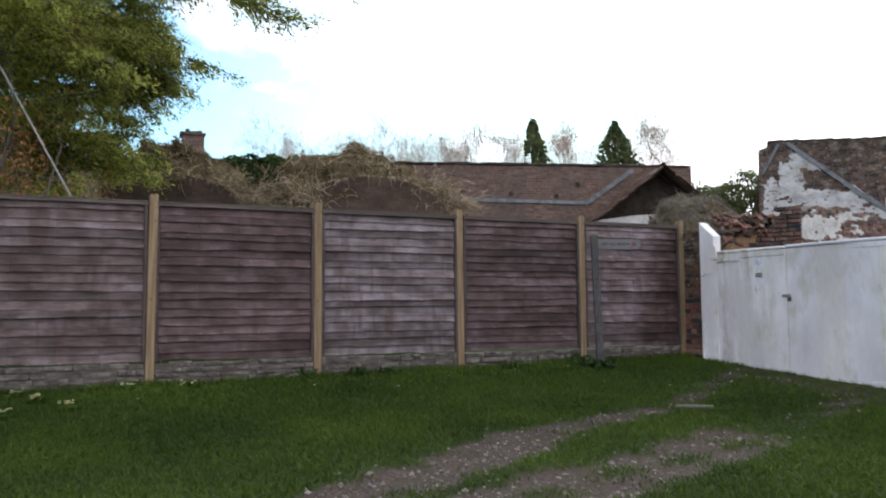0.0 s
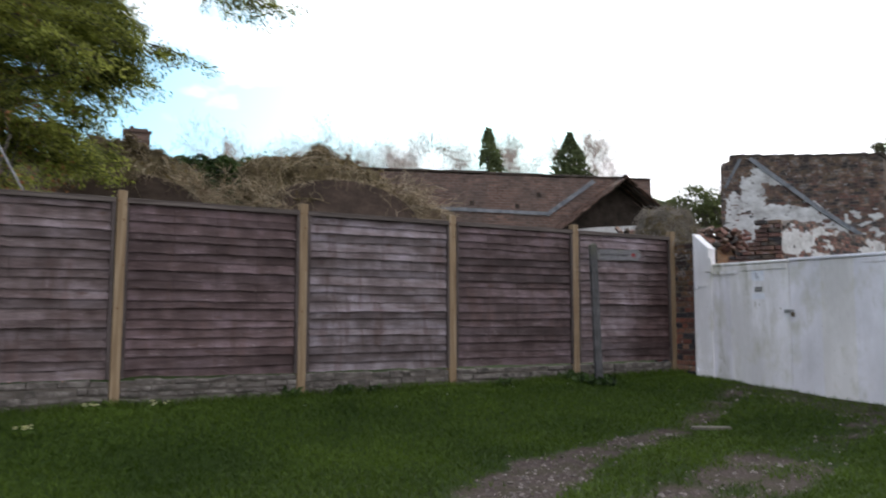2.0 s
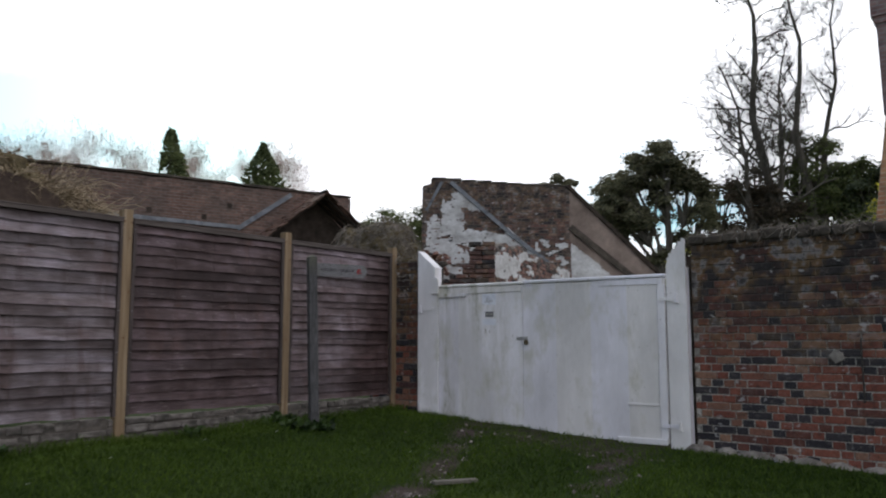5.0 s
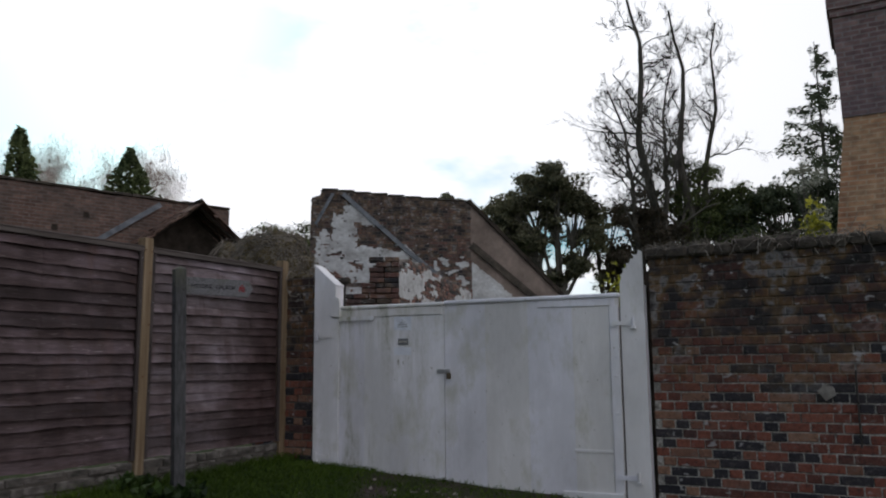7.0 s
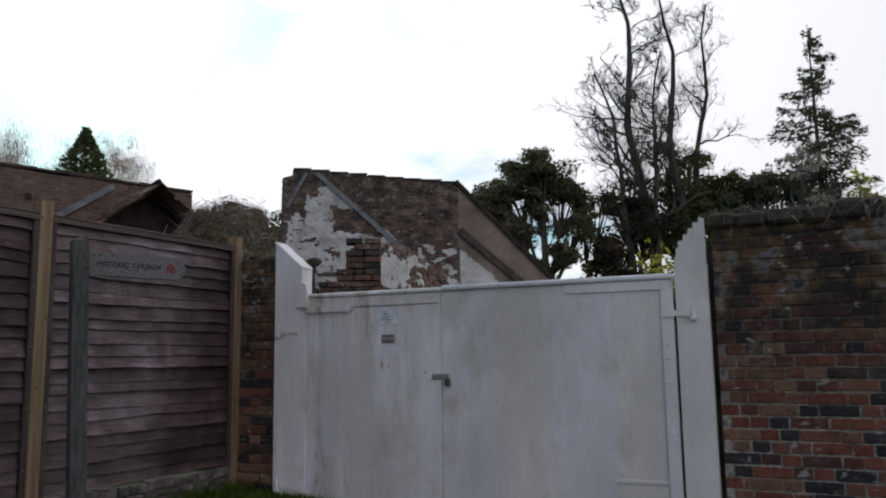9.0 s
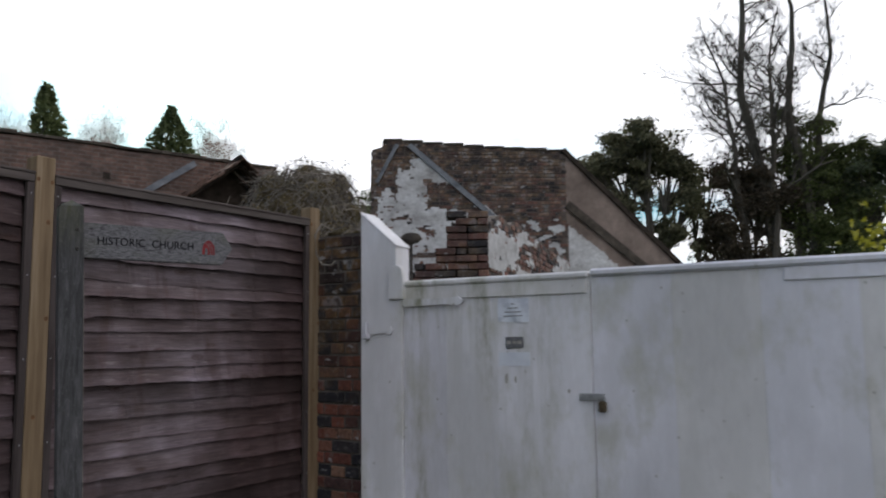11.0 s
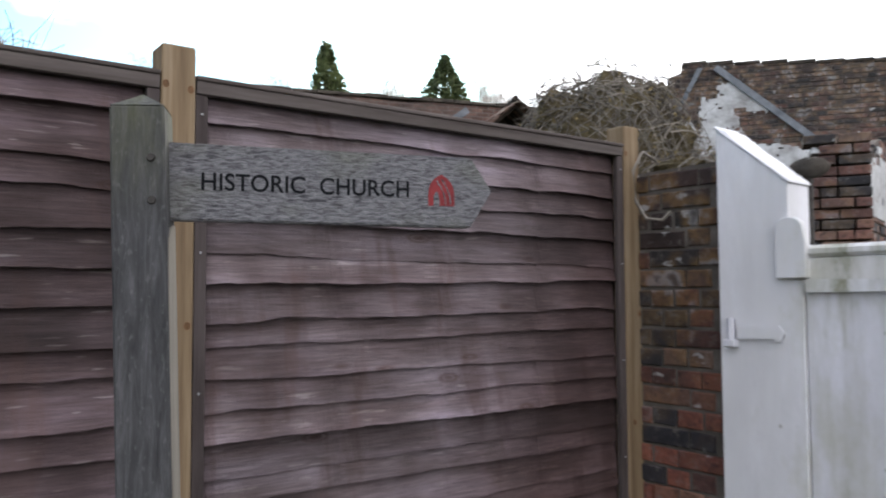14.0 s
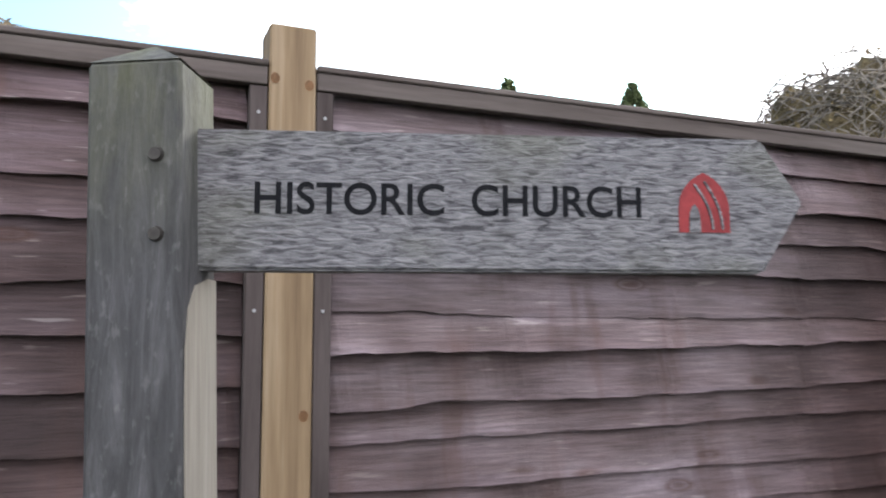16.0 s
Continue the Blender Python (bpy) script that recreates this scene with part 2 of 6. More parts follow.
def far_brick(name, lo, hi, mortar, blotch, size=1.0):
    """Old brickwork seen from far: courses in colour and relief, broken by stains."""
    m, nt, bsdf = blank(name)
    tc = node(nt, "TexCoord").outputs["UV"]
    br = nt.nodes.new("ShaderNodeTexBrick")
    nt.links.new(tc, br.inputs["Vector"])
    br.inputs["Scale"].default_value = 1.0
    br.inputs["Brick Width"].default_value = 0.225 * size
    br.inputs["Row Height"].default_value = 0.075 * size
    br.inputs["Mortar Size"].default_value = 0.008
    br.inputs["Color1"].default_value = (*lo, 1)
    br.inputs["Color2"].default_value = (*hi, 1)
    br.inputs["Mortar"].default_value = (*mortar, 1)
    blot = node(nt, "TexNoise", Vector=coords(nt, (0.9, 0.9, 1.6), "World", False), Scale=1.0, Detail=7.0, Roughness=0.65)
    b = ramp(nt, blot.outputs["Fac"], ((0.38, (0,) * 3), (0.66, (1,) * 3)))
    col = mixc(nt, math_node(nt, "MULTIPLY", b, 0.75), br.outputs["Color"], blotch)
    fine = node(nt, "TexNoise", Vector=coords(nt, (9, 9, 14), "World", False), Scale=1.0, Detail=6.0)
    col = mixc(nt, 0.8, col, ramp(nt, fine.outputs["Fac"], ((0.3, (0.55,) * 3), (0.7, (1.2,) * 3))), "MULTIPLY")
    nt.links.new(col, bsdf.inputs["Base Color"])
    bsdf.inputs["Roughness"].default_value = 0.92
    bumped(nt, bsdf, math_node(nt, "ADD", math_node(nt, "MULTIPLY", br.outputs["Fac"], -1.0), fine.outputs["Fac"]), 0.5, 0.012)
    return m


def gate_paint(name):
    """Old white gloss paint: green algae in vertical runs, grey grime, small scuffs."""
    m, nt, bsdf = blank(name)
    pos = coords(nt, (1, 1, 1), "World", False)
    runs = node(nt, "TexNoise", Vector=coords(nt, (9, 9, 0.9), "World", False), Scale=1.0, Detail=6.0, Roughness=0.6)
    broad = node(nt, "TexNoise", Vector=coords(nt, (1.6, 1.6, 1.1), "World", False), Scale=1.0, Detail=4.0)
    fine = node(nt, "TexNoise", Vector=coords(nt, (26, 26, 10), "World", False), Scale=1.0, Detail=7.0, Roughness=0.7)
    sep = node(nt, "SeparateXYZ", Vector=pos)
    # algae is thickest on the small leaf
    near = math_node(nt, "MULTIPLY_ADD", sep.outputs["Y"], 1.5, -10.9)
    near.node.use_clamp = True
    clean = math_node(nt, "MULTIPLY_ADD", sep.outputs["Y"], -8.0, 67.2)
    clean.node.use_clamp = True
    near = math_node(nt, "MULTIPLY", near, math_node(nt, "MULTIPLY_ADD", clean, 0.88, 0.12))
    amt = math_node(nt, "MULTIPLY", ramp(nt, runs.outputs["Fac"], ((0.4, (0,) * 3), (0.58, (1,) * 3))), ramp(nt, broad.outputs["Fac"], ((0.36, (0.1,) * 3), (0.58, (1,) * 3))))
    amt = math_node(nt, "MULTIPLY", amt, math_node(nt, "MULTIPLY_ADD", near, 0.9, 0.12))
    amt = math_node(nt, "MULTIPLY", amt, ramp(nt, fine.outputs["Fac"], ((0.36, (0.15,) * 3), (0.62, (1,) * 3))))
    grime = ramp(nt, broad.outputs["Fac"], ((0.35, (0.6, 0.588, 0.61)), (0.6, (0.8, 0.782, 0.822))))
    blotch = node(nt, "TexNoise", Vector=coords(nt, (3.2, 3.2, 1.9), "World", False), Scale=1.0, Detail=6.0, Roughness=0.65)
    grime = mixc(nt, math_node(nt, "MULTIPLY", ramp(nt, blotch.outputs["Fac"], ((0.52, (0,) * 3), (0.68, (1,) * 3))), 0.6), grime, (0.47, 0.46, 0.37))
    tone = ramp(nt, node(nt, "ObjectInfo").outputs["Random"], ((0.0, (0.9, 0.885, 0.85)), (0.5, (1.0, 1.0, 1.0)), (1.0, (0.93, 0.93, 0.99))))
    grime = mixc(nt, 1.0, grime, tone, "MULTIPLY")
    col = mixc(nt, 0.35, grime, ramp(nt, fine.outputs["Fac"], ((0.33, (0.74, 0.73, 0.72)), (0.6, (1, 1, 1)))), "MULTIPLY")
    col = mixc(nt, math_node(nt, "MULTIPLY", amt, 0.95), col, (0.17, 0.165, 0.08))
    chips = node(nt, "TexVoronoi", Vector=coords(nt, (11, 11, 8), "World", False), Scale=1.0)
    ch = ramp(nt, chips.outputs["Distance"], ((0.045, (1,) * 3), (0.075, (0,) * 3)))
    col = mixc(nt, math_node(nt, "MULTIPLY", ch, 0.6), col, (0.2, 0.17, 0.14))
    nt.links.new(col, bsdf.inputs["Base Color"])
    bsdf.inputs["Roughness"].default_value = 0.5
    bumped(nt, bsdf, math_node(nt, "ADD", runs.outputs["Fac"], fine.outputs["Fac"]), 0.25, 0.003)
    return m


def leafy(name, dark, light, rough=0.6, trans=0.25):
    """Leaf colour that changes from leaf to leaf; a little light comes through."""
    m, nt, bsdf = blank(name)
    rnd = node(nt, "NewGeometry").outputs["Random Per Island"]
    n1 = node(nt, "TexNoise", Vector=coords(nt, (0.8, 0.8, 0.8), "World", False), Scale=1.0, Detail=3.0)
    f = math_node(nt, "ADD", math_node(nt, "MULTIPLY", rnd, 0.55), math_node(nt, "MULTIPLY_ADD", n1.outputs["Fac"], 1.3, -0.4))
    col = ramp(nt, f, ((0.15, dark), (0.85, light)))
    nt.links.new(col, bsdf.inputs["Base Color"])
    bsdf.inputs["Roughness"].default_value = rough
    bsdf.inputs["Specular IOR Level"].default_value = 0.25
    tr = node(nt, "BsdfTranslucent", Color=col)
    mx = node(nt, "MixShader", Fac=trans)
    out = nt.nodes["Material Output"]
    nt.links.new(bsdf.outputs[0], mx.inputs[1])
    nt.links.new(tr.outputs[0], mx.inputs[2])
    nt.links.new(mx.outputs[0], out.inputs["Surface"])
    return m


def ground_stuff(name):
    """Soil under the grass; bare, stony wheel tracks."""
    m, nt, bsdf = blank(name)
    big = node(nt, "TexNoise", Vector=coords(nt, (1.7, 1.7, 1.7), "World", False), Scale=1.0, Detail=6.0, Roughness=0.65)
    fine = node(nt, "TexNoise", Vector=coords(nt, (28, 28, 28), "World", False), Scale=1.0, Detail=6.0, Roughness=0.7)
    att = node(nt, "Attribute")
    att.attribute_name = "bare"
    grass = ramp(nt, fine.outputs["Fac"], ((0.3, (0.014, 0.032, 0.005)), (0.6, (0.032, 0.06, 0.008)), (0.8, (0.052, 0.08, 0.014))))
    tone = ramp(nt, big.outputs["Fac"], ((0.35, (0.5, 0.53, 0.45)), (0.65, (0.86, 0.82, 0.72))))
    grass = mixc(nt, 1.0, grass, tone, "MULTIPLY")
    soil = ramp(nt, fine.outputs["Fac"], ((0.3, (0.022, 0.016, 0.014)), (0.55, (0.062, 0.046, 0.043)), (0.75, (0.15, 0.122, 0.115))))
    damp = node(nt, "TexNoise", Vector=coords(nt, (4.5, 4.5, 4.5), "World", False), Scale=1.0, Detail=4.0, Roughness=0.6)
    soil = mixc(nt, math_node(nt, "MULTIPLY", ramp(nt, damp.outputs["Fac"], ((0.45, (0,) * 3), (0.6, (1,) * 3))), 0.55), soil, (0.038, 0.036, 0.016))
    k = math_node(nt, "ADD", att.outputs["Fac"], math_node(nt, "MULTIPLY_ADD", big.outputs["Fac"], 1.2, -0.6))
    k = ramp(nt, k, ((0.35, (0,) * 3), (0.65, (1,) * 3)))
    col = mixc(nt, k, grass, soil)
    nt.links.new(col, bsdf.inputs["Base Color"])
    bsdf.inputs["Roughness"].default_value = 0.95
    bsdf.inputs["Specular IOR Level"].default_value = 0.15
    bumped(nt, bsdf, math_node(nt, "ADD", big.outputs["Fac"], fine.outputs["Fac"]), 0.6, 0.02)
    return m


M_SLAT = [slat_wood("fence_board_a", (0.102, 0.078, 0.079)), slat_wood("fence_board_b", (0.072, 0.048, 0.049)), slat_wood("fence_board_c", (0.122, 0.1, 0.105)),
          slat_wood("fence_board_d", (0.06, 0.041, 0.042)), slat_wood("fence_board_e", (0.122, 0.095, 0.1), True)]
M_BATTEN = grainy("fence_batten_wood", ((0.3, (0.045, 0.033, 0.032)), (0.7, (0.1, 0.08, 0.078))), (20, 20, 2), (90, 90, 6), 0.85, 0.4, 0.003)
M_RAIL = grainy("fence_rail_wood", ((0.3, (0.065, 0.05, 0.046)), (0.7, (0.15, 0.125, 0.118))), (2, 30, 30), (6, 90, 90), 0.85, 0.4, 0.003)
M_POST = grainy("new_pine_post", ((0.3, (0.155, 0.103, 0.06)), (0.5, (0.235, 0.164, 0.098)), (0.7, (0.315, 0.24, 0.165))), (30, 30, 1.4), (90, 90, 4), 0.75, 0.3, 0.002, 0.15, fine_amount=0.3)
M_KNOT = grainy("pine_knot", ((0.3, (0.1, 0.05, 0.02)), (0.7, (0.2, 0.1, 0.045))), (60, 60, 60), (120, 120, 120), 0.7, 0.2, 0.001)
M_PLINTH = grainy("plinth_concrete", ((0.3, (0.045, 0.042, 0.036)), (0.5, (0.115, 0.1, 0.092)), (0.7, (0.24, 0.215, 0.2))), (7, 7, 12), (40, 40, 40), 0.95, 0.6, 0.012)
M_OAK_SIDE = grainy("pale_sawn_oak", ((0.3, (0.19, 0.168, 0.14)), (0.7, (0.33, 0.3, 0.26))), (30, 30, 1.3), (120, 120, 6), 0.8, 0.4, 0.003, 0.0)


def board_oak(name):
    """Finger board: sandblasted grain that stands out in long wavy ridges."""
    m, nt, bsdf = blank(name)
    ridge = node(nt, "TexNoise", Vector=coords(nt, (48, 48, 260), "Object", False), Scale=1.0, Detail=5.0, Roughness=0.55, Distortion=0.9)
    broad = node(nt, "TexNoise", Vector=coords(nt, (7, 7, 12), "Object", False), Scale=1.0, Detail=4.0)
    col = ramp(nt, ridge.outputs["Fac"], ((0.34, (0.036, 0.034, 0.04)), (0.48, (0.13, 0.126, 0.138)), (0.68, (0.225, 0.218, 0.232))))
    green = ramp(nt, broad.outputs["Fac"], ((0.5, (0,) * 3), (0.72, (1,) * 3)))
    col = mixc(nt, math_node(nt, "MULTIPLY", green, 0.35), col, (0.1, 0.105, 0.06))
    nt.links.new(col, bsdf.inputs["Base Color"])
    bsdf.inputs["Roughness"].default_value = 0.85
    bumped(nt, bsdf, ridge.outputs["Fac"], 0.9, 0.004)
    return m


def post_oak(name):
    """Signpost oak: long grain, green algae towards the head."""
    m, nt, bsdf = blank(name)
    grain = node(nt, "TexNoise", Vector=coords(nt, (60, 60, 7.0), "Object", False), Scale=1.0, Detail=8.0, Roughness=0.7, Distortion=0.6)
    broad = node(nt, "TexNoise", Vector=coords(nt, (14, 14, 6.0), "Object", False), Scale=1.0, Detail=6.0, Roughness=0.65)
    speck = node(nt, "TexNoise", Vector=coords(nt, (110, 110, 60), "Object", False), Scale=1.0, Detail=3.0)
    col = ramp(nt, grain.outputs["Fac"], ((0.3, (0.023, 0.022, 0.025)), (0.5, (0.054, 0.052, 0.057)), (0.72, (0.104, 0.1, 0.108))))
    col = mixc(nt, 0.7, col, ramp(nt, broad.outputs["Fac"], ((0.35, (0.6, 0.62, 0.6)), (0.65, (1.35, 1.35, 1.38)))), "MULTIPLY")
    col = mixc(nt, math_node(nt, "MULTIPLY", ramp(nt, speck.outputs["Fac"], ((0.6, (0,) * 3), (0.72, (1,) * 3))), 0.2), col, (0.24, 0.24, 0.235))
    sep = node(nt, "SeparateXYZ", Vector=node(nt, "TexCoord").outputs["Object"])
    head = math_node(nt, "MULTIPLY_ADD", sep.outputs["Z"], 3.4, -5.5)
    head.node.use_clamp = True
    g = math_node(nt, "MULTIPLY", math_node(nt, "MULTIPLY_ADD", head, 0.96, 0.04), ramp(nt, broad.outputs["Fac"], ((0.36, (0.1,) * 3), (0.6, (1,) * 3))))
    col = mixc(nt, math_node(nt, "MULTIPLY", g, 0.75), col, (0.1, 0.104, 0.042))
    nt.links.new(col, bsdf.inputs["Base Color"])
    bsdf.inputs["Roughness"].default_value = 0.85
    bumped(nt, bsdf, math_node(nt, "ADD", grain.outputs["Fac"], speck.outputs["Fac"]), 0.6, 0.003)
    return m


M_BOARD = board_oak("finger_board_oak")
M_SPOST = post_oak("signpost_oak")
M_LETTER = grainy("black_lettering", ((0.3, (0.006, 0.006, 0.008)), (0.7, (0.014, 0.014, 0.017))), (60, 60, 60), (200, 200, 200), 0.85, 0, 0, 0, spec=0.1)
M_RED = grainy("red_emblem_paint", ((0.3, (0.16, 0.014, 0.018)), (0.7, (0.29, 0.032, 0.036))), (30, 30, 30), (160, 160, 160), 0.6, 0.2, 0.001, 0)
M_IRON = grainy("dark_iron", ((0.3, (0.03, 0.028, 0.027)), (0.7, (0.09, 0.08, 0.075))), (40, 40, 40), (200, 200, 200), 0.55, 0.2, 0.001, 0, metal=0.6)
M_ZINC = grainy("galvanised_hasp", ((0.3, (0.28, 0.28, 0.29)), (0.7, (0.45, 0.45, 0.46))), (30, 30, 30), (160, 160, 160), 0.5, 0.15, 0.001, 0, metal=0.6)
M_BRASS = grainy("old_brass", ((0.3, (0.08, 0.06, 0.04)), (0.7, (0.17, 0.13, 0.09))), (50, 50, 50), (160, 160, 160), 0.45, 0.15, 0.001, 0, metal=0.6)
M_GATE = gate_paint("white_gate_paint")
M_PAPER = grainy("laminated_notice", ((0.3, (0.62, 0.64, 0.72)), (0.7, (0.74, 0.76, 0.82))), (9, 9, 9), (60, 60, 60), 0.35, 0.1, 0.001, 0, fine_amount=0.1)
M_INK = grainy("grey_print", ((0.3, (0.09, 0.09, 0.1)), (0.7, (0.24, 0.24, 0.25))), (60, 60, 60), (120, 120, 120), 0.6, 0, 0, 0)
M_SCUFF = grainy("worn_paint_patch", ((0.3, (0.3, 0.27, 0.24)), (0.7, (0.5, 0.48, 0.45))), (20, 20, 20), (90, 90, 90), 0.8, 0.3, 0.001, 0)
M_BRICK = brick_stuff("old_brick", False, 0.5, 1.55)
M_RUIN_BRICK = brick_stuff("ruin_brick", True, 1.2, 4.6, False, 1.4)
M_RUIN_MORTAR = grainy("ruin_mortar", ((0.3, (0.085, 0.066, 0.058)), (0.7, (0.17, 0.14, 0.125))), (5, 5, 5), (40, 40, 40), 0.95, 0.5, 0.006, 0, "World", False)
M_TORN_BRICK = brick_stuff("torn_brick", False, 1.0, 3.4, False, 1.25)
M_MORTAR = brick_stuff("lime_mortar", False, 0.45, 1.35, True)
M_DARKMORTAR = grainy("sooty_mortar", ((0.3, (0.06, 0.05, 0.044)), (0.7, (0.15, 0.13, 0.115))), (6, 6, 6), (50, 50, 50), 0.95, 0.5, 0.006, 0, "World", False)
M_FARBRICK = far_brick("weathered_long_wall_brick", (0.10, 0.055, 0.045), (0.2, 0.115, 0.09), (0.17, 0.145, 0.13), (0.085, 0.068, 0.062))
M_TOWER = far_brick("chimney_brick", (0.2, 0.07, 0.04), (0.42, 0.18, 0.085), (0.34, 0.26, 0.19), (0.44, 0.3, 0.18), 0.72)
M_CHIMHEAD = far_brick("chimney_head_brick", (0.17, 0.095, 0.09), (0.27, 0.165, 0.15), (0.26, 0.22, 0.21), (0.12, 0.1, 0.12), 0.72)
M_RENDER = grainy("brown_earth_render", ((0.3, (0.05, 0.036, 0.03)), (0.7, (0.12, 0.085, 0.07))), (2, 2, 4), (18, 18, 18), 0.95, 0.6, 0.02, 0, "World", False)
M_PLASTER = grainy("flaking_white_limewash", ((0.28, (0.3, 0.285, 0.28)), (0.45, (0.53, 0.525, 0.535)), (0.7, (0.7, 0.705, 0.725))), (2.5, 2.5, 3.5), (14, 14, 18), 0.92, 0.5, 0.012, 0, "World", False, 0.45)
M_PINKP = grainy("pinkish_cement_render", ((0.3, (0.15, 0.115, 0.1)), (0.7, (0.3, 0.235, 0.205))), (2, 2, 2), (12, 12, 12), 0.92, 0.4, 0.01, 0, "World", False)
M_LEAD = grainy("lead_flashing", ((0.3, (0.11, 0.12, 0.14)), (0.7, (0.25, 0.265, 0.295))), (6, 6, 6), (40, 40, 40), 0.6, 0.3, 0.004, 0, "World", False, metal=0.3)
M_TILE = grainy("broken_roof_tile", ((0.3, (0.07, 0.045, 0.038)), (0.7, (0.17, 0.1, 0.075))), (5, 5, 5), (30, 30, 30), 0.9, 0.5, 0.006, 0.5, island=True)
# dark roof timber; the same colour is painted in as shadow in gaps and holes
M_TIMBER_AND_SHADOW = grainy("rotten_timber_and_painted_shadow", ((0.3, (0.02, 0.016, 0.013)), (0.7, (0.06, 0.045, 0.036))), (5, 5, 5), (50, 50, 50), 0.95, 0.4, 0.006, 0)
M_COPING = grainy("mossy_coping", ((0.3, (0.035, 0.031, 0.027)), (0.55, (0.085, 0.07, 0.058)), (0.75, (0.14, 0.12, 0.1))), (6, 6, 6), (30, 30, 30), 0.95, 0.8, 0.02, 0, "World", False)
M_STONE = grainy("pale_gravel", ((0.3, (0.09, 0.072, 0.066)), (0.7, (0.3, 0.265, 0.25))), (20, 20, 20), (90, 90, 90), 0.9, 0.3, 0.003, 0.8, "World", False, island=True)
M_FLINT = grainy("footing_stone", ((0.3, (0.12, 0.1, 0.09)), (0.7, (0.36, 0.33, 0.3))), (8, 8, 8), (40, 40, 40), 0.9, 0.5, 0.01, 0.4)
M_GROUND = ground_stuff("lane_ground")
M_GRASS = leafy("grass_blade", (0.021, 0.043, 0.004), (0.074, 0.12, 0.012), 0.65, 0.28)
M_MOSSGRASS = leafy("worn_grass_blade", (0.03, 0.043, 0.012), (0.09, 0.1, 0.034), 0.6, 0.3)
M_YEW = leafy("yew_leaf", (0.02, 0.036, 0.008), (0.46, 0.49, 0.1), 0.55, 0.5)
M_BEECH = leafy("dry_beech_leaf", (0.14, 0.056, 0.025), (0.46, 0.22, 0.1), 0.7, 0.4)
M_BROWNLEAF = leafy("withered_ivy_leaf", (0.05, 0.036, 0.02), (0.25, 0.19, 0.095), 0.7, 0.35)
M_IVY = leafy("ivy_leaf", (0.012, 0.026, 0.008), (0.06, 0.1, 0.025), 0.4, 0.2)
M_CONIF = leafy("conifer_leaf", (0.022, 0.037, 0.016), (0.16, 0.19, 0.08), 0.6, 0.4)
M_PINE = leafy("pine_leaf", (0.03, 0.031, 0.02), (0.24, 0.23, 0.14), 0.6, 0.4)
M_SPRUCE = leafy("spruce_leaf", (0.024, 0.032, 0.019), (0.14, 0.165, 0.1), 0.6, 0.35)
M_DUSK = leafy("dusky_leaf", (0.03, 0.024, 0.018), (0.11, 0.085, 0.06), 0.7, 0.25)
M_THICKET = leafy("ivy_thicket_leaf", (0.03, 0.042, 0.016), (0.16, 0.185, 0.07), 0.6, 0.35)
M_LAUREL = leafy("yellow_green_shrub_leaf", (0.1, 0.12, 0.015), (0.42, 0.4, 0.05), 0.5, 0.4)
M_HAZE = leafy("pale_blossom", (0.22, 0.22, 0.17), (0.5, 0.49, 0.42), 0.8, 0.3)
M_STRAW = grainy("dead_ivy_straw", ((0.3, (0.17, 0.125, 0.075)), (0.5, (0.32, 0.25, 0.165)), (0.7, (0.5, 0.42, 0.31))), (3, 3, 3), (30, 30, 30), 0.9, 0, 0, 0.9, "World", False, island=True)
M_STRAWG = grainy("grey_dead_stems", ((0.3, (0.09, 0.076, 0.065)), (0.7, (0.29, 0.255, 0.22))), (3, 3, 3), (30, 30, 30), 0.9, 0, 0, 0.9, "World", False, island=True)
M_HEAPCORE = grainy("dry_leaf_litter", ((0.3, (0.05, 0.038, 0.022)), (0.5, (0.11, 0.085, 0.045)), (0.7, (0.17, 0.135, 0.07))), (7, 7, 7), (45, 45, 45), 0.95, 0.9, 0.04, 0, "World", False)
M_BARK = grainy("grey_bark", ((0.3, (0.055, 0.048, 0.04)), (0.7, (0.15, 0.135, 0.115))), (6, 6, 1.5), (40, 40, 8), 0.95, 0.5, 0.02, 0, "World", False)
M_BIRCH = grainy("pale_birch_twigs", ((0.3, (0.42, 0.33, 0.29)), (0.7, (0.6, 0.5, 0.45))), (2, 2, 2), (20, 20, 20), 0.9, 0, 0, 0, "World", False)
M_CREAM = grainy("primrose_petal", ((0.3, (0.66, 0.64, 0.36)), (0.7, (0.8, 0.79, 0.52))), (40, 40, 40), (90, 90, 90), 0.6, 0, 0, 0.2, fine_amount=0.1)
M_PLANK = grainy("wet_grey_plank", ((0.3, (0.1, 0.09, 0.075)), (0.7, (0.2, 0.18, 0.155))), (2, 30, 30), (6, 90, 90), 0.8, 0.3, 0.003, 0)
M_WHITEP = grainy("daisy_petal", ((0.3, (0.7, 0.7, 0.68)), (0.7, (0.82, 0.82, 0.8))), (40, 40, 40), (90, 90, 90), 0.6, 0, 0, 0.2, fine_amount=0.1)
M_WIRE = grainy("grey_cable", ((0.3, (0.25, 0.25, 0.26)), (0.7, (0.4, 0.4, 0.41))), (30, 30, 30), (90, 90, 90), 0.5, 0, 0, 0)


# ---------------------------------------------------------------- mesh helpers
rng = np.random.default_rng(7)


def part(name, bm, material, parent=None, label="", smooth=False):
    """Links a bmesh as one mesh object, under a thing or a part."""
    me = bpy.data.meshes.new(name)
    bm.normal_update()
    bm.to_mesh(me)
    bm.free()
    if smooth:
        me.polygons.foreach_set("use_smooth", [True] * len(me.polygons))
    me.materials.append(material)
    ob = new(name, me)
    if parent is not None:
        ob.parent = parent
    if label:
        ob["label"] = label
    return ob


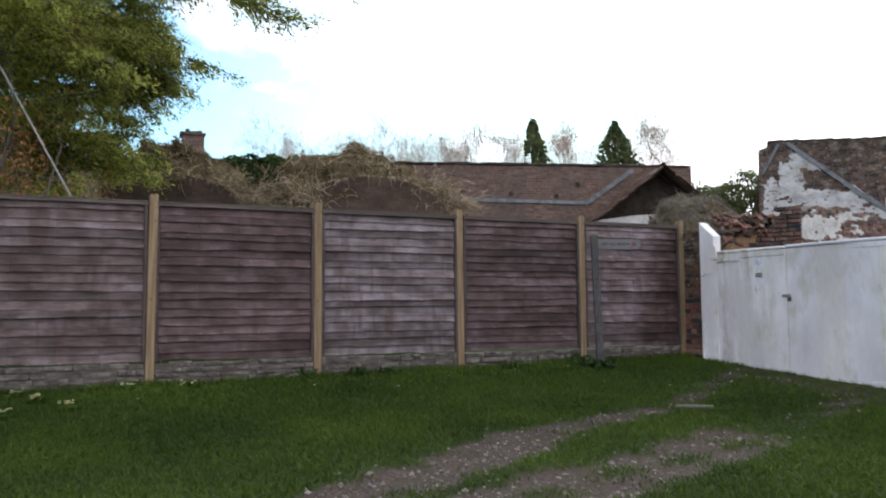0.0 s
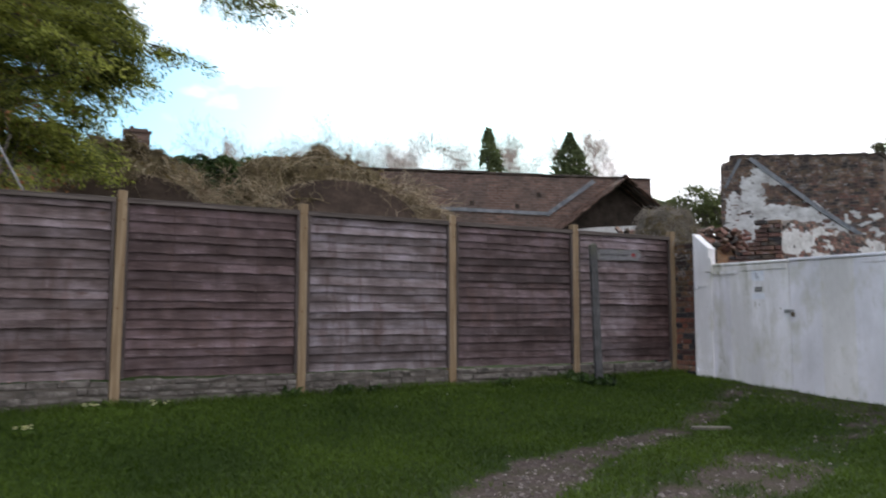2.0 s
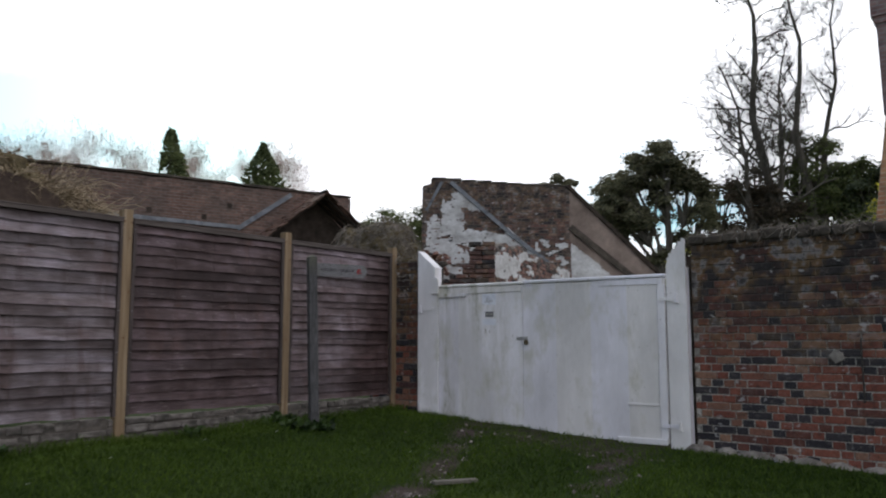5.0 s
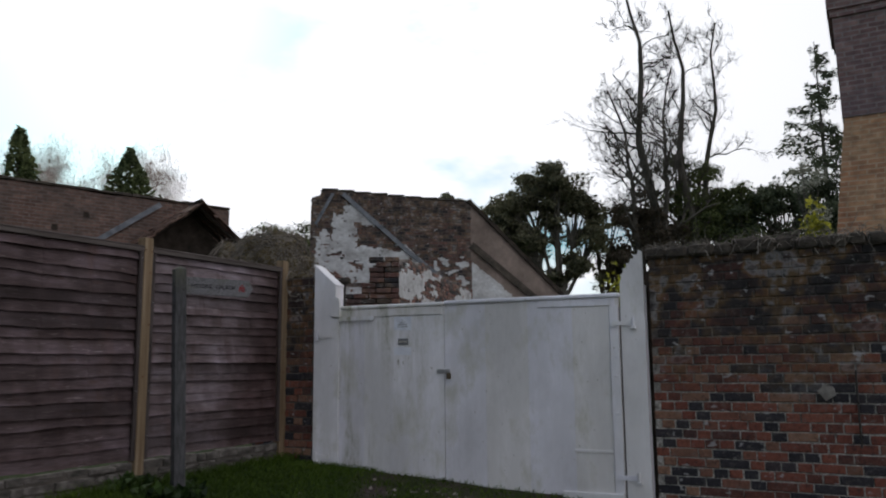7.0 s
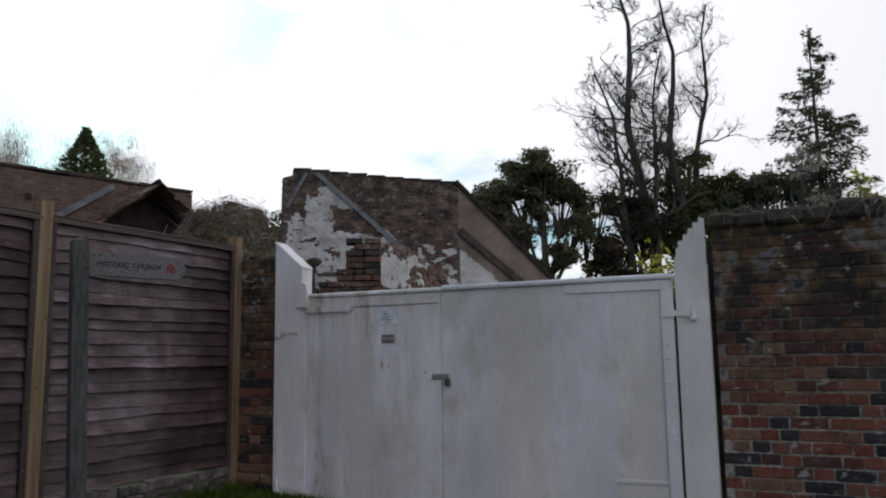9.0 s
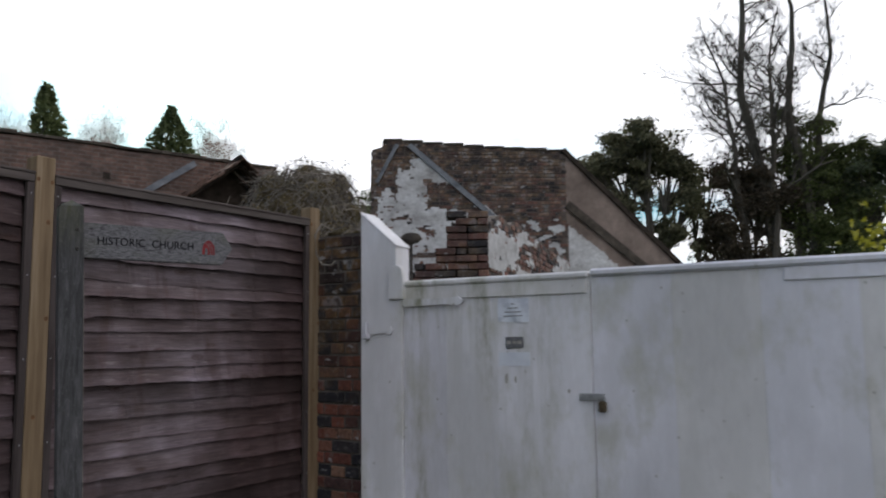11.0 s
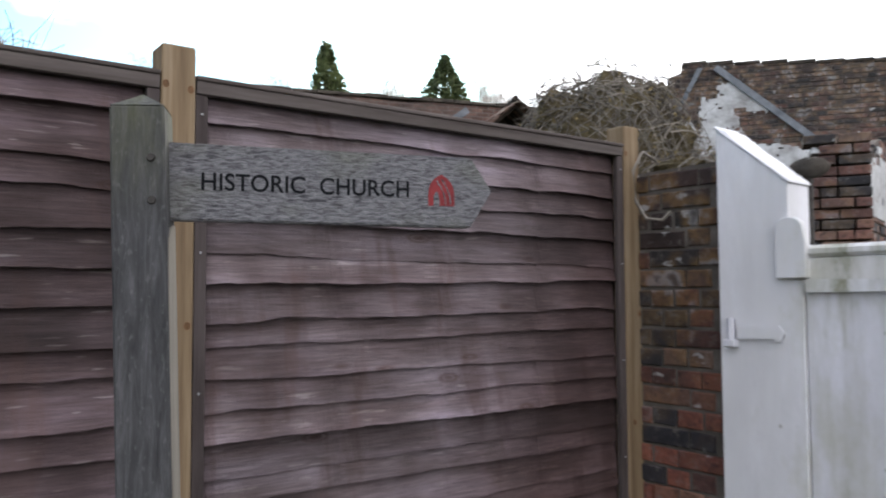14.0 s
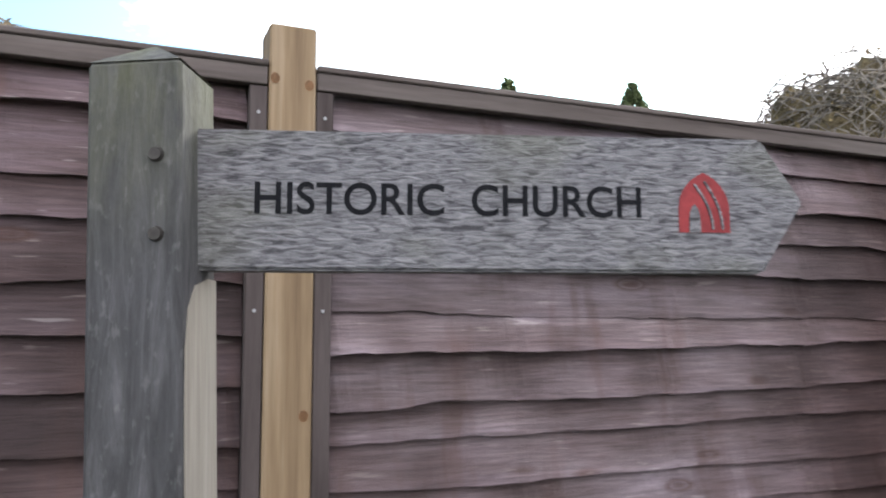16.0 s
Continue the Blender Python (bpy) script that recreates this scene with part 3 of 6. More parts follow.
def raw(name, verts, faces, material, parent=None, label="", smooth=False):
    """The same from arrays of corners and faces."""
    me = bpy.data.meshes.new(name)
    me.from_pydata([tuple(v) for v in np.asarray(verts).tolist()], [], faces if isinstance(faces, list) else faces.tolist())
    if smooth:
        me.polygons.foreach_set("use_smooth", [True] * len(me.polygons))
    me.materials.append(material)
    ob = new(name, me)
    if parent is not None:
        ob.parent = parent
    if label:
        ob["label"] = label
    return ob


def thing(name, label, category, x=0.0, y=0.0, z=0.0, rz=0.0, group="", kind=""):
    ob = new(name)
    ob.matrix_basis = pose(x, y, z, 0, 0, rz)
    return tagged(ob, label, category, group, kind)


def box(bm, x0, x1, y0, y1, z0, z1, bevel=0.0, m=None):
    """A box with eased edges, added to bm."""
    g = bmesh.ops.create_cube(bm, size=1.0)
    vs = g["verts"]
    bmesh.ops.scale(bm, vec=(x1 - x0, y1 - y0, z1 - z0), verts=vs)
    bmesh.ops.translate(bm, vec=((x0 + x1) / 2, (y0 + y1) / 2, (z0 + z1) / 2), verts=vs)
    if bevel:
        es = list({e for v in vs for e in v.link_edges})
        r = bmesh.ops.bevel(bm, geom=es, offset=bevel, segments=1, affect="EDGES")
        vs = list({v for f in r["faces"] for v in f.verts} | {v for v in vs if v.is_valid})
    if m is not None:
        bmesh.ops.transform(bm, matrix=m, verts=vs)
    return vs


def prism(bm, outline, depth, axis_m):
    """A flat outline (u, v), given a thickness along w from 0 to depth; axis_m turns (u, v, w) into place."""
    a = [bm.verts.new(axis_m @ Vector((u, v, 0.0))) for u, v in outline]
    b = [bm.verts.new(axis_m @ Vector((u, v, depth))) for u, v in outline]
    n = len(outline)
    bm.faces.new(a[::-1])
    bm.faces.new(b)
    for i in range(n):
        bm.faces.new((a[i], a[(i + 1) % n], b[(i + 1) % n], b[i]))
    bmesh.ops.recalc_face_normals(bm, faces=bm.faces[:])


def cyl(bm, p, q, r0, r1=None, seg=10):
    """A round bar from p to q."""
    r1 = r0 if r1 is None else r1
    p, q = Vector(p), Vector(q)
    m = Matrix.Translation((p + q) / 2) @ (q - p).to_track_quat("Z", "Y").to_matrix().to_4x4()
    bmesh.ops.create_cone(bm, cap_ends=True, segments=seg, radius1=r0, radius2=r1, depth=(q - p).length, matrix=m)


def tubes(paths, sides=4):
    """Tapered tubes along polylines: a list of (points, radii). Returns corners and faces."""
    vs, fs, base = [], [], 0
    ang = np.arange(sides) * 2 * math.pi / sides
    for pts, rad in paths:
        pts = np.asarray(pts, float)
        d = np.gradient(pts, axis=0)
        d /= np.linalg.norm(d, axis=1)[:, None] + 1e-9
        ref = np.array([0, 0, 1.0]) if abs(d[0, 2]) < 0.9 else np.array([1.0, 0, 0])
        u = np.cross(d, ref)
        u /= np.linalg.norm(u, axis=1)[:, None] + 1e-9
        w = np.cross(d, u)
        ring = pts[:, None] + np.asarray(rad)[:, None, None] * (np.cos(ang)[None, :, None] * u[:, None] + np.sin(ang)[None, :, None] * w[:, None])
        vs.append(ring.reshape(-1, 3))
        n = len(pts)
        for i in range(n - 1):
            for k in range(sides):
                a, b = base + i * sides + k, base + i * sides + (k + 1) % sides
                fs.append((a, b, b + sides, a + sides))
        base += n * sides
    return np.concatenate(vs), fs


def leaf_mesh(centres, size, along=None, wide=0.45, jitter=1.0, bend=0.25):
    """One small bent leaf at each centre: corners and faces. along: a main direction for each leaf."""
    n = len(centres)
    d = rng.normal(size=(n, 3)) if along is None else along + jitter * rng.normal(size=(n, 3))
    d /= np.linalg.norm(d, axis=1)[:, None]
    s = np.cross(d, rng.normal(size=(n, 3)))
    s /= np.linalg.norm(s, axis=1)[:, None]
    nn = np.cross(d, s)
    L = size * rng.uniform(0.6, 1.4, (n, 1))
    a, b = centres - d * L / 2, centres + d * L / 2
    mid = centres + nn * L * bend
    l, r = mid - s * L * wide / 2, mid + s * L * wide / 2
    vs = np.stack([a, l, b, r], 1).reshape(-1, 3)
    i = np.arange(n)[:, None] * 4
    return vs, np.concatenate([i + np.array([[0, 1, 3]]), i + np.array([[1, 2, 3]])])


def grow(p, d, length, radius, level, out, spread=0.7, kids=4, shrink=0.62, lift=0.15, segs=5, wander=0.16, thin=0.35, least=0.004):
    """Branches that fork again and again: appends (points, radii) to out, and returns the tips."""
    p, d = np.array(p, float), np.array(d, float)
    d /= np.linalg.norm(d)
    pts, tips = [p.copy()], []
    for _ in range(segs):
        d = d + rng.normal(size=3) * wander + np.array([0, 0, lift * 0.3])
        d /= np.linalg.norm(d)
        p = p + d * length / segs
        pts.append(p.copy())
    rad = np.linspace(radius, radius * thin, segs + 1)
    out.append((pts, rad))
    if level == 0:
        return [p]
    for k in range(kids):
        f = rng.uniform(0.3, 1.0) if k else 1.0
        i = min(segs, max(1, int(f * segs)))
        nd = d + rng.normal(size=3) * spread + np.array([0, 0, lift])
        tips += grow(pts[i], nd, length * shrink * rng.uniform(0.7, 1.15), max(rad[i] * 0.6, least), level - 1, out, spread, kids, shrink, lift, segs, wander, thin, least)
    return tips


def smooth01(a, b, v):
    t = np.clip((v - a) / (b - a), 0, 1)
    return t * t * (3 - 2 * t)


def ground_z(x, y):
    """Height of the lane: it climbs to the fence and the gate."""
    d, g = np.clip(9.1 - y, 0, 11), np.clip(7.3 - x, 0, 9)
    return -0.03 - 0.012 * g * (1 - smooth01(0, 3, d)) - 0.055 * d * smooth01(-0.4, 1.6, d) - 0.095 * np.minimum(g, 2.2) * smooth01(0.7, 2.4, d)


# ---------------------------------------------------------------- ground
def track_bare(x, y):
    """How bare the two wheel tracks are, 0 to 1."""
    out = np.zeros_like(x)
    for (ax, ay, bx, by, wide, amount) in ((-6.4, 0.7, 2.5, 5.85, 0.5, 1.0), (2.5, 5.85, 4.6, 6.65, 0.36, 0.9), (4.6, 6.65, 7.2, 7.75, 0.3, 0.55),
                                           (-5.6, 0.12, 1.9, 4.35, 0.72, 0.95), (1.9, 4.35, 4.4, 5.2, 0.62, 0.8), (4.4, 5.2, 7.2, 5.9, 0.36, 0.55)):
        ux, uy = bx - ax, by - ay
        t = np.clip(((x - ax) * ux + (y - ay) * uy) / (ux * ux + uy * uy), 0, 1)
        dist = np.hypot(x - ax - t * ux, y - ay - t * uy)
        wav = 0.88 + 0.4 * np.sin(x * 5.1 + 1.7 * np.sin(y * 3.3)) * np.sin(y * 6.7 + x * 2.1)
        out = np.maximum(out, amount * wav * (1 - smooth01(wide * 0.3, wide * 1.15, dist)))
    apron = 0.5 * smooth01(5.6, 7.0, x) * smooth01(4.9, 5.6, y) * (1 - smooth01(7.6, 8.5, y))
    return np.clip(np.maximum(out, apron), 0, 1)


def build_ground():
    near_x = np.arange(-6.0, 9.01, 0.12)
    near_y = np.arange(-4.0, 10.01, 0.12)
    far = np.array([12.0, 18, 30, 60, 120, 300, 900])
    xs = np.concatenate([-far[::-1], near_x, far])
    ys = np.concatenate([-far[::-1], near_y, far + 2])
    X, Y = np.meshgrid(xs, ys, indexing="ij")
    Z = ground_z(X, Y)
    bump = np.array([[noise.noise((a * 0.9, b * 0.9, 0.0)) * 0.03 + noise.noise((a * 3.1, b * 3.1, 4.0)) * 0.012 for b in ys] for a in xs])
    near = (X > -6) & (X < 9) & (Y > -4) & (Y < 9.0)
    bare = track_bare(X, Y)
    Z = Z + np.where(near, bump, 0) - 0.045 * bare
    verts = np.stack([X, Y, Z], -1).reshape(-1, 3)
    nx, ny = len(xs), len(ys)
    i, j = np.meshgrid(np.arange(nx - 1), np.arange(ny - 1), indexing="ij")
    a = (i * ny + j).ravel()
    faces = np.stack([a, a + ny, a + ny + 1, a + 1], -1)
    ob = raw("ground", verts, faces, M_GROUND, smooth=True)
    at = ob.data.attributes.new("bare", "FLOAT", "POINT")
    at.data.foreach_set("value", bare.ravel().astype(np.float32))
    tagged(ob, "grassy lane rising to the fence, with two worn gravel wheel tracks", "ground", kind="structure")


build_ground()


def scatter_ground(n, x0, x1, y0, y1):
    x, y = rng.uniform(x0, x1, n), rng.uniform(y0, y1, n)
    return x, y


def surface_z(x, y):
    b = np.array([noise.noise((p * 0.9, q * 0.9, 0.0)) * 0.03 + noise.noise((p * 3.1, q * 3.1, 4.0)) * 0.012 for p, q in zip(x.tolist(), y.tolist())])
    return ground_z(x, y) + b - 0.045 * track_bare(x, y)


def build_grass(name, n, keep, size, material, label):
    x, y = scatter_ground(n, -7.0, 7.35, 0.0, 9.06)
    k = keep(x, y) & (rng.random(len(x)) < smooth01(0.0, 2.6, y) * smooth01(-7.0, -4.4, x))
    x, y = x[k], y[k]
    z = surface_z(x, y)
    n = len(x)
    hgt = size * rng.uniform(0.5, 1.3, n) * (1 + 0.9 * (np.abs(y - 9.0) < 0.18))
    ang = rng.uniform(0, 2 * math.pi, n)
    lean = rng.normal(size=(n, 2)) * 0.6
    w = 0.0045
    root = np.stack([x, y, z - 0.01], -1)
    side = np.stack([np.cos(ang) * w, np.sin(ang) * w, np.zeros(n)], -1)
    mid = root + np.stack([lean[:, 0] * hgt * 0.35, lean[:, 1] * hgt * 0.35, hgt * 0.6], -1)
    tip = root + np.stack([lean[:, 0] * hgt, lean[:, 1] * hgt, hgt * 0.95], -1)
    vs = np.stack([root - side, root + side, mid + side * 0.8, mid - side * 0.8, tip], 1).reshape(-1, 3)
    i = np.arange(n)[:, None] * 5
    faces = (i + np.array([[0, 1, 2, 3]])).tolist() + (i + np.array([[3, 2, 4]])).tolist()
    tagged(raw(name, vs, faces, material), label, "grass", kind="stuff")


build_grass("grass", 380000, lambda x, y: rng.random(len(x)) > track_bare(x, y) * 1.25, 0.05, M_GRASS, "short bright green grass on the bank below the fence")
build_grass("mossy_grass", 60000, lambda x, y: (rng.random(len(x)) < 0.8 * np.exp(-((y - (5.2 + 0.42 * (x - 2.3))) / 0.9) ** 2)) & (rng.random(len(x)) > track_bare(x, y) * 0.85), 0.04, M_MOSSGRASS,
            "thin yellowish grass between the wheel tracks")


def build_gravel():
    n = 17000
    x, y = scatter_ground(n, -3.0, 7.0, 2.3, 8.0)
    k = rng.random(n) < track_bare(x, y) ** 1.5 * 0.9
    x, y = x[k], y[k]
    z = surface_z(x, y)
    n = len(x)
    c = np.stack([x, y, z + 0.004], -1)
    r = 0.006 + 0.02 * rng.random(n) ** 3
    o = np.array([[1, 0, 0], [-1, 0, 0], [0, 1, 0], [0, -1, 0], [0, 0, 0.7], [0, 0, -0.7]], float)
    vs = c[:, None] + o[None] * r[:, None, None] * rng.uniform(0.6, 1.4, (n, 6, 1)) + rng.normal(size=(n, 6, 3)) * r[:, None, None] * 0.2
    f = np.array([[0, 2, 4], [2, 1, 4], [1, 3, 4], [3, 0, 4], [2, 0, 5], [1, 2, 5], [3, 1, 5], [0, 3, 5]])
    faces = (np.arange(n)[:, None, None] * 6 + f[None]).reshape(-1, 3)
    tagged(raw("gravel", vs.reshape(-1, 3), faces, M_STONE), "loose pale stones in the wheel tracks of the lane", "gravel", kind="stuff")


build_gravel()

# ---------------------------------------------------------------- fence
POSTS = (-2.36, -0.42, 1.51, 3.46, 5.40, 7.23)
POST_Y, POST_W, POST_TOP = 9.14, 0.092, 2.05
PANEL_TOP, PANEL_BOTTOM = 1.975, 0.165


fence = thing("fence", "timber fence of weathered brown waney-edge panels between pale pine posts", "fence")


def fence_post(x, tilt=0.0):
    z0 = float(ground_z(x, 9.0)) - 0.08
    h = POST_TOP - z0
    bm = bmesh.new()
    box(bm, -POST_W / 2, POST_W / 2, -POST_W / 2, POST_W / 2, 0, h, 0.004)
    t = part("fence_post", bm, M_POST, fence, "square sawn yellowish pine post")
    t.matrix_basis = pose(x, POST_Y, z0, 0, tilt, 0)
    r = random.Random(int(x * 100))
    for k in range(5):
        zz = h - (0.115, 0.125, 0.29, 0.75, 1.2)[k] + r.uniform(-0.02, 0.02)
        bm = bmesh.new()
        bmesh.ops.create_circle(bm, cap_ends=True, segments=10, radius=1.0, matrix=Matrix.Translation(((-0.035, 0.032, 0.02, 0.03, -0.01)[k], -POST_W / 2 - 0.0012, zz)) @ Matrix.Rotation(radians(90), 4, "X") @ Matrix.Diagonal((0.009, 0.011, 1, 1)))
        part("knot", bm, M_KNOT, t)


def slat(length, seed, height=0.125):
    """A waney-edged board: straight above, wavy below, hung so that its lower edge stands proud."""
    r = random.Random(seed)
    n = 72
    vs = []
    ph, amp = r.uniform(0, 99), r.uniform(0.004, 0.012)
    sag = r.uniform(-0.008, 0.008)
    lip = r.uniform(0.028, 0.042)
    bulge = r.uniform(0.004, 0.019)
    for i in range(n + 1):
        u = i / n
        x = u * length
        low = noise.noise((x * 2.1 + ph, seed * 0.37, 0)) * amp * 1.5 + noise.noise((x * 8 + ph, 3.1, seed)) * amp * 0.5 + sag * (u - 0.5) * 2
        low += noise.noise((x * 24 + ph, 5.5, seed)) * 0.0036 - 0.011 * max(0.0, noise.noise((x * 3.1 + ph, 7.7, seed * 1.3)) - 0.45)
        out = 0.009 * noise.noise((x * 2.0 + ph, 9.0, seed)) + bulge * abs(math.sin(u * math.pi * 4)) ** 0.6
        low += 0.35 * bulge * (abs(math.sin(u * math.pi * 4)) ** 0.5 - 0.6)
        vs += [(x, -lip - out, low), (x, -lip + 0.011 - out, low - 0.001), (x, 0.0, height), (x, -0.007, height)]
    fs = []
    for i in range(n):
        a, b = 4 * i, 4 * i + 4
        for k in range(4):
            fs.append((a + k, a + (k + 1) % 4, b + (k + 1) % 4, b + k))
    fs += [(3, 2, 1, 0), (4 * n, 4 * n + 1, 4 * n + 2, 4 * n + 3)]
    return vs, fs


def fence_panel(k, x0, x1, count, mat, tone):
    w = x1 - x0
    bm = bmesh.new()
    box(bm, 0.001, w - 0.001, -0.0455, -0.02, PANEL_TOP - 0.05, PANEL_TOP - 0.014, 0.002)
    t = part("fence_panel", bm, M_RAIL, fence, f"{tone} waney-edge overlap fence panel, weathered")
    t.matrix_basis = pose(x0, POST_Y, 0)
    for xx in (0.0, w - 0.034):
        bm = bmesh.new()
        box(bm, xx, xx + 0.034, -0.042, -0.018, PANEL_BOTTOM - 0.01, PANEL_TOP - 0.052, 0.002)
        part("edge_batten", bm, M_BATTEN, t)
    for xx in (0.017, w * 0.25, w * 0.5, w * 0.75, w - 0.017):
        bm = bmesh.new()
        box(bm, xx - 0.017, xx + 0.017, 0.016, 0.034, PANEL_BOTTOM, PANEL_TOP - 0.02)
        part("back_batten", bm, M_BATTEN, t)
    step = (PANEL_TOP - 0.04 - PANEL_BOTTOM) / count
    for i in range(count):
        vs, fs = slat(w - 0.07, 1000 * k + i, step + (0.06 if i < count - 1 else 0.012))
        s = raw("slat", vs, fs, mat, t)
        s.location = (0.035, 0.014, PANEL_BOTTOM + i * step + (0.011 * math.sin(i * 2.7 + k * 1.9) if i else 0.0))
    for xx in (0.017, w - 0.017):
        for q in range(5):
            bm = bmesh.new()
            cyl(bm, (xx, -0.0425, 0.35 + q * 0.38), (xx, -0.0445, 0.35 + q * 0.38), 0.0035, seg=8)
            part("nail", bm, M_ZINC, t)
    bm = bmesh.new()
    box(bm, 0, w, -0.05, 0.04, PANEL_TOP - 0.0135, PANEL_TOP, 0.003)
    part("capping", bm, M_RAIL, t, "grey weathered capping strip")


for px in POSTS:
    fence_post(px, {-0.42: 0.35, 3.46: -0.3}.get(px, 0.0))
TONES = ("faded brown", "dark red-brown", "pale greyish-brown", "dark brown", "mauve-brown")
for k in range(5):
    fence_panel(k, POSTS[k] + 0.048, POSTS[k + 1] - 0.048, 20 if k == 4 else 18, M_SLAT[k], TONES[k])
fence_panel(5, -4.25, POSTS[0] - 0.048, 18, M_SLAT[1], "dark red-brown")


def plinth(x0, x1, seed):
    """A rough dwarf wall of old blocks below each panel."""
    r = random.Random(seed)
    t = thing("plinth", "rough grey concrete and brick plinth under the fence panel", "plinth", 0, 0, 0, group="plinths of the fence", kind="structure")
    zt = PANEL_BOTTOM - 0.014
    zlow = min(float(ground_z(x0, 9.05)), float(ground_z(x1, 9.05))) - 0.06
    z = zt
    while z > zlow:
        h = r.uniform(0.05, 0.085)
        x = x0 + r.uniform(0, 0.01)
        while x < x1 - 0.03:
            w = min(r.choice((0.1, 0.16, 0.22, 0.3)) * r.uniform(0.8, 1.2), x1 - x)
            yy = 9.115 + r.uniform(-0.016, 0.012)
            drop = r.uniform(0, 0.018)
            bm = bmesh.new()
            for v in box(bm, x + 0.003, x + w - 0.003, yy, yy + 0.1, z - h + 0.003, z - 0.003 - drop, 0.008):
                v.co += Vector((r.uniform(-1, 1), r.uniform(-1, 1), r.uniform(-1, 1))) * 0.007
            part("block", bm, M_PLINTH, t)
            x += w
        z -= h
    bm = bmesh.new()
    box(bm, x0, x1, 9.128, 9.2, zlow, zt - 0.02)
    part("bedding_mortar", bm, M_DARKMORTAR, t)


for k in range(5):
    plinth(POSTS[k] + 0.05, POSTS[k + 1] - 0.05, 50 + k)
plinth(-4.25, POSTS[0] - 0.05, 60)


# ---------------------------------------------------------------- signpost
def signpost():
    t = thing("fingerpost", "weathered grey oak fingerpost reading historic church, beside the fence", "signpost", 5.122, 8.405, float(ground_z(5.13, 8.4)) - 0.05, -17.0)
    z0 = t.location.z
    h = 1.703 - z0
    bm = bmesh.new()
    turn = Matrix.Translation((math.tan(radians(1.8)) * (1.58 - z0), 0, 0)) @ pose(0, 0, 0, 0, -1.8, -9)
    box(bm, -0.045, 0.045, -0.045, 0.045, 0, h, 0.004, turn)
    part("post", bm, M_SPOST, t)
    bm = bmesh.new()
    a = [bm.verts.new(turn @ Vector(c)) for c in ((-0.044, -0.044, h), (0.044, -0.044, h), (0.044, 0.044, h), (-0.044, 0.044, h))]
    apex = bm.verts.new((0.0, 0.0, h + 0.026))
    for i in range(4):
        bm.faces.new((a[i], a[(i + 1) % 4], apex))
    bm.faces.new(a[::-1])
    part("head", bm, M_SPOST, t, "green-stained pyramid head")
    bm = bmesh.new()
    zc = 1.5 - z0
    worn = [(-0.038 + 0.006 * noise.noise((k * 0.9, 4.0, 0.0)), zc * k / 24) for k in range(24)] + [(-0.03, zc - 0.03), (-0.012, zc - 0.008), (0.02, zc)]
    prism(bm, [(0.043, zc), (0.043, 0)] + worn, 0.0014, turn @ Matrix(((0, 0, 1, 0.0452), (1, 0, 0, 0), (0, 1, 0, 0), (0, 0, 0, 1))))
    part("side_face", bm, M_OAK_SIDE, t, "pale sawn side of the post")
    for zz in (1.612, 1.538):
        bm = bmesh.new()
        cyl(bm, turn @ Vector((0.022, -0.0452, zz - z0)), turn @ Vector((0.022, -0.05, zz - z0)), 0.0075, 0.006, 10)
        part("bolt", bm, M_IRON, t, "dark bolt head")
    # the finger, let into the right side
    bx, L, zb, zt = 0.046, 0.616, 1.508 - z0, 1.647 - z0
    zm = (zb + zt) / 2
    bm = bmesh.new()
    prism(bm, [(bx - 0.02, zb), (bx + L - 0.047, zb - 0.001), (bx + L, zm + 0.004), (bx + L - 0.044, zt + 0.001), (bx - 0.02, zt)], 0.032, pose(0, 0.03, 0, 90))
    es = [e for e in bm.edges]
    bmesh.ops.bevel(bm, geom=es, offset=0.003, segments=2, affect="EDGES")
    finger = part("finger", bm, M_BOARD, t, "grey board with wavy raised grain, pointed at the end")
    face = -0.002
    cu = bpy.data.curves.new("lettering", "FONT")
    cu.body = "HISTORIC  CHURCH"
    cu.size, cu.extrude, cu.offset = 0.0445, 0.0006, 0.0006
    cu.space_character = 1.02
    cu.materials.append(M_LETTER)
    tx = new("lettering", cu)
    tx.parent = finger
    bpy.context.view_layer.update()
    wide = max(tx.dimensions.x, 0.01)
    tx.matrix_basis = pose(bx + 0.05, face, 1.564 - z0, 90) @ Matrix.Diagonal((0.388 / wide, 1.0, 1, 1))
    # the emblem: a pointed arch with a doorway and two curved lines
    def arch(u0, u1, v0, v1, n=9):
        c, w = (u0 + u1) / 2, (u1 - u0) / 2
        left = [(u0 + w * (1 - math.cos(s * 1.15)) / (1 - math.cos(1.15)), v0 + (v1 - v0) * (0.38 + 0.62 * math.sin(s * 1.15) / math.sin(1.15))) for s in np.linspace(0, 1, n)]
        return [(u1, v0)] + [(2 * c - u, v) for u, v in left] + left[::-1][1:] + [(u0, v0)]
    e0 = bx + 0.48
    bm = bmesh.new()
    prism(bm, arch(e0, e0 + 0.054, 1.5487 - z0, 1.611 - z0), 0.0012, pose(0, face, 0, 90))
    emblem = part("emblem", bm, M_RED, finger, "red pointed arch")
    bm = bmesh.new()
    prism(bm, arch(e0 + 0.0105, e0 + 0.0225, 1.5488 - z0, 1.578 - z0), 0.0012, pose(0, face - 0.0012, 0, 90))
    for off, hi in ((0.0, 0.047), (0.0105, 0.05)):
        pts = [(e0 + 0.016 + off + 0.019 * math.sin(s * 1.4), 1.5495 - z0 + hi * (1 - s) ** 0.8 + 0.002) for s in np.linspace(0, 1, 8)]
        quad = pts + [(u + 0.0022, v + 0.001) for u, v in pts[::-1]]
        prism(bm, quad, 0.0012, pose(0, face - 0.0012, 0, 90))
    part("emblem_relief", bm, M_BOARD, finger, "grey doorway and curved lines")


signpost()


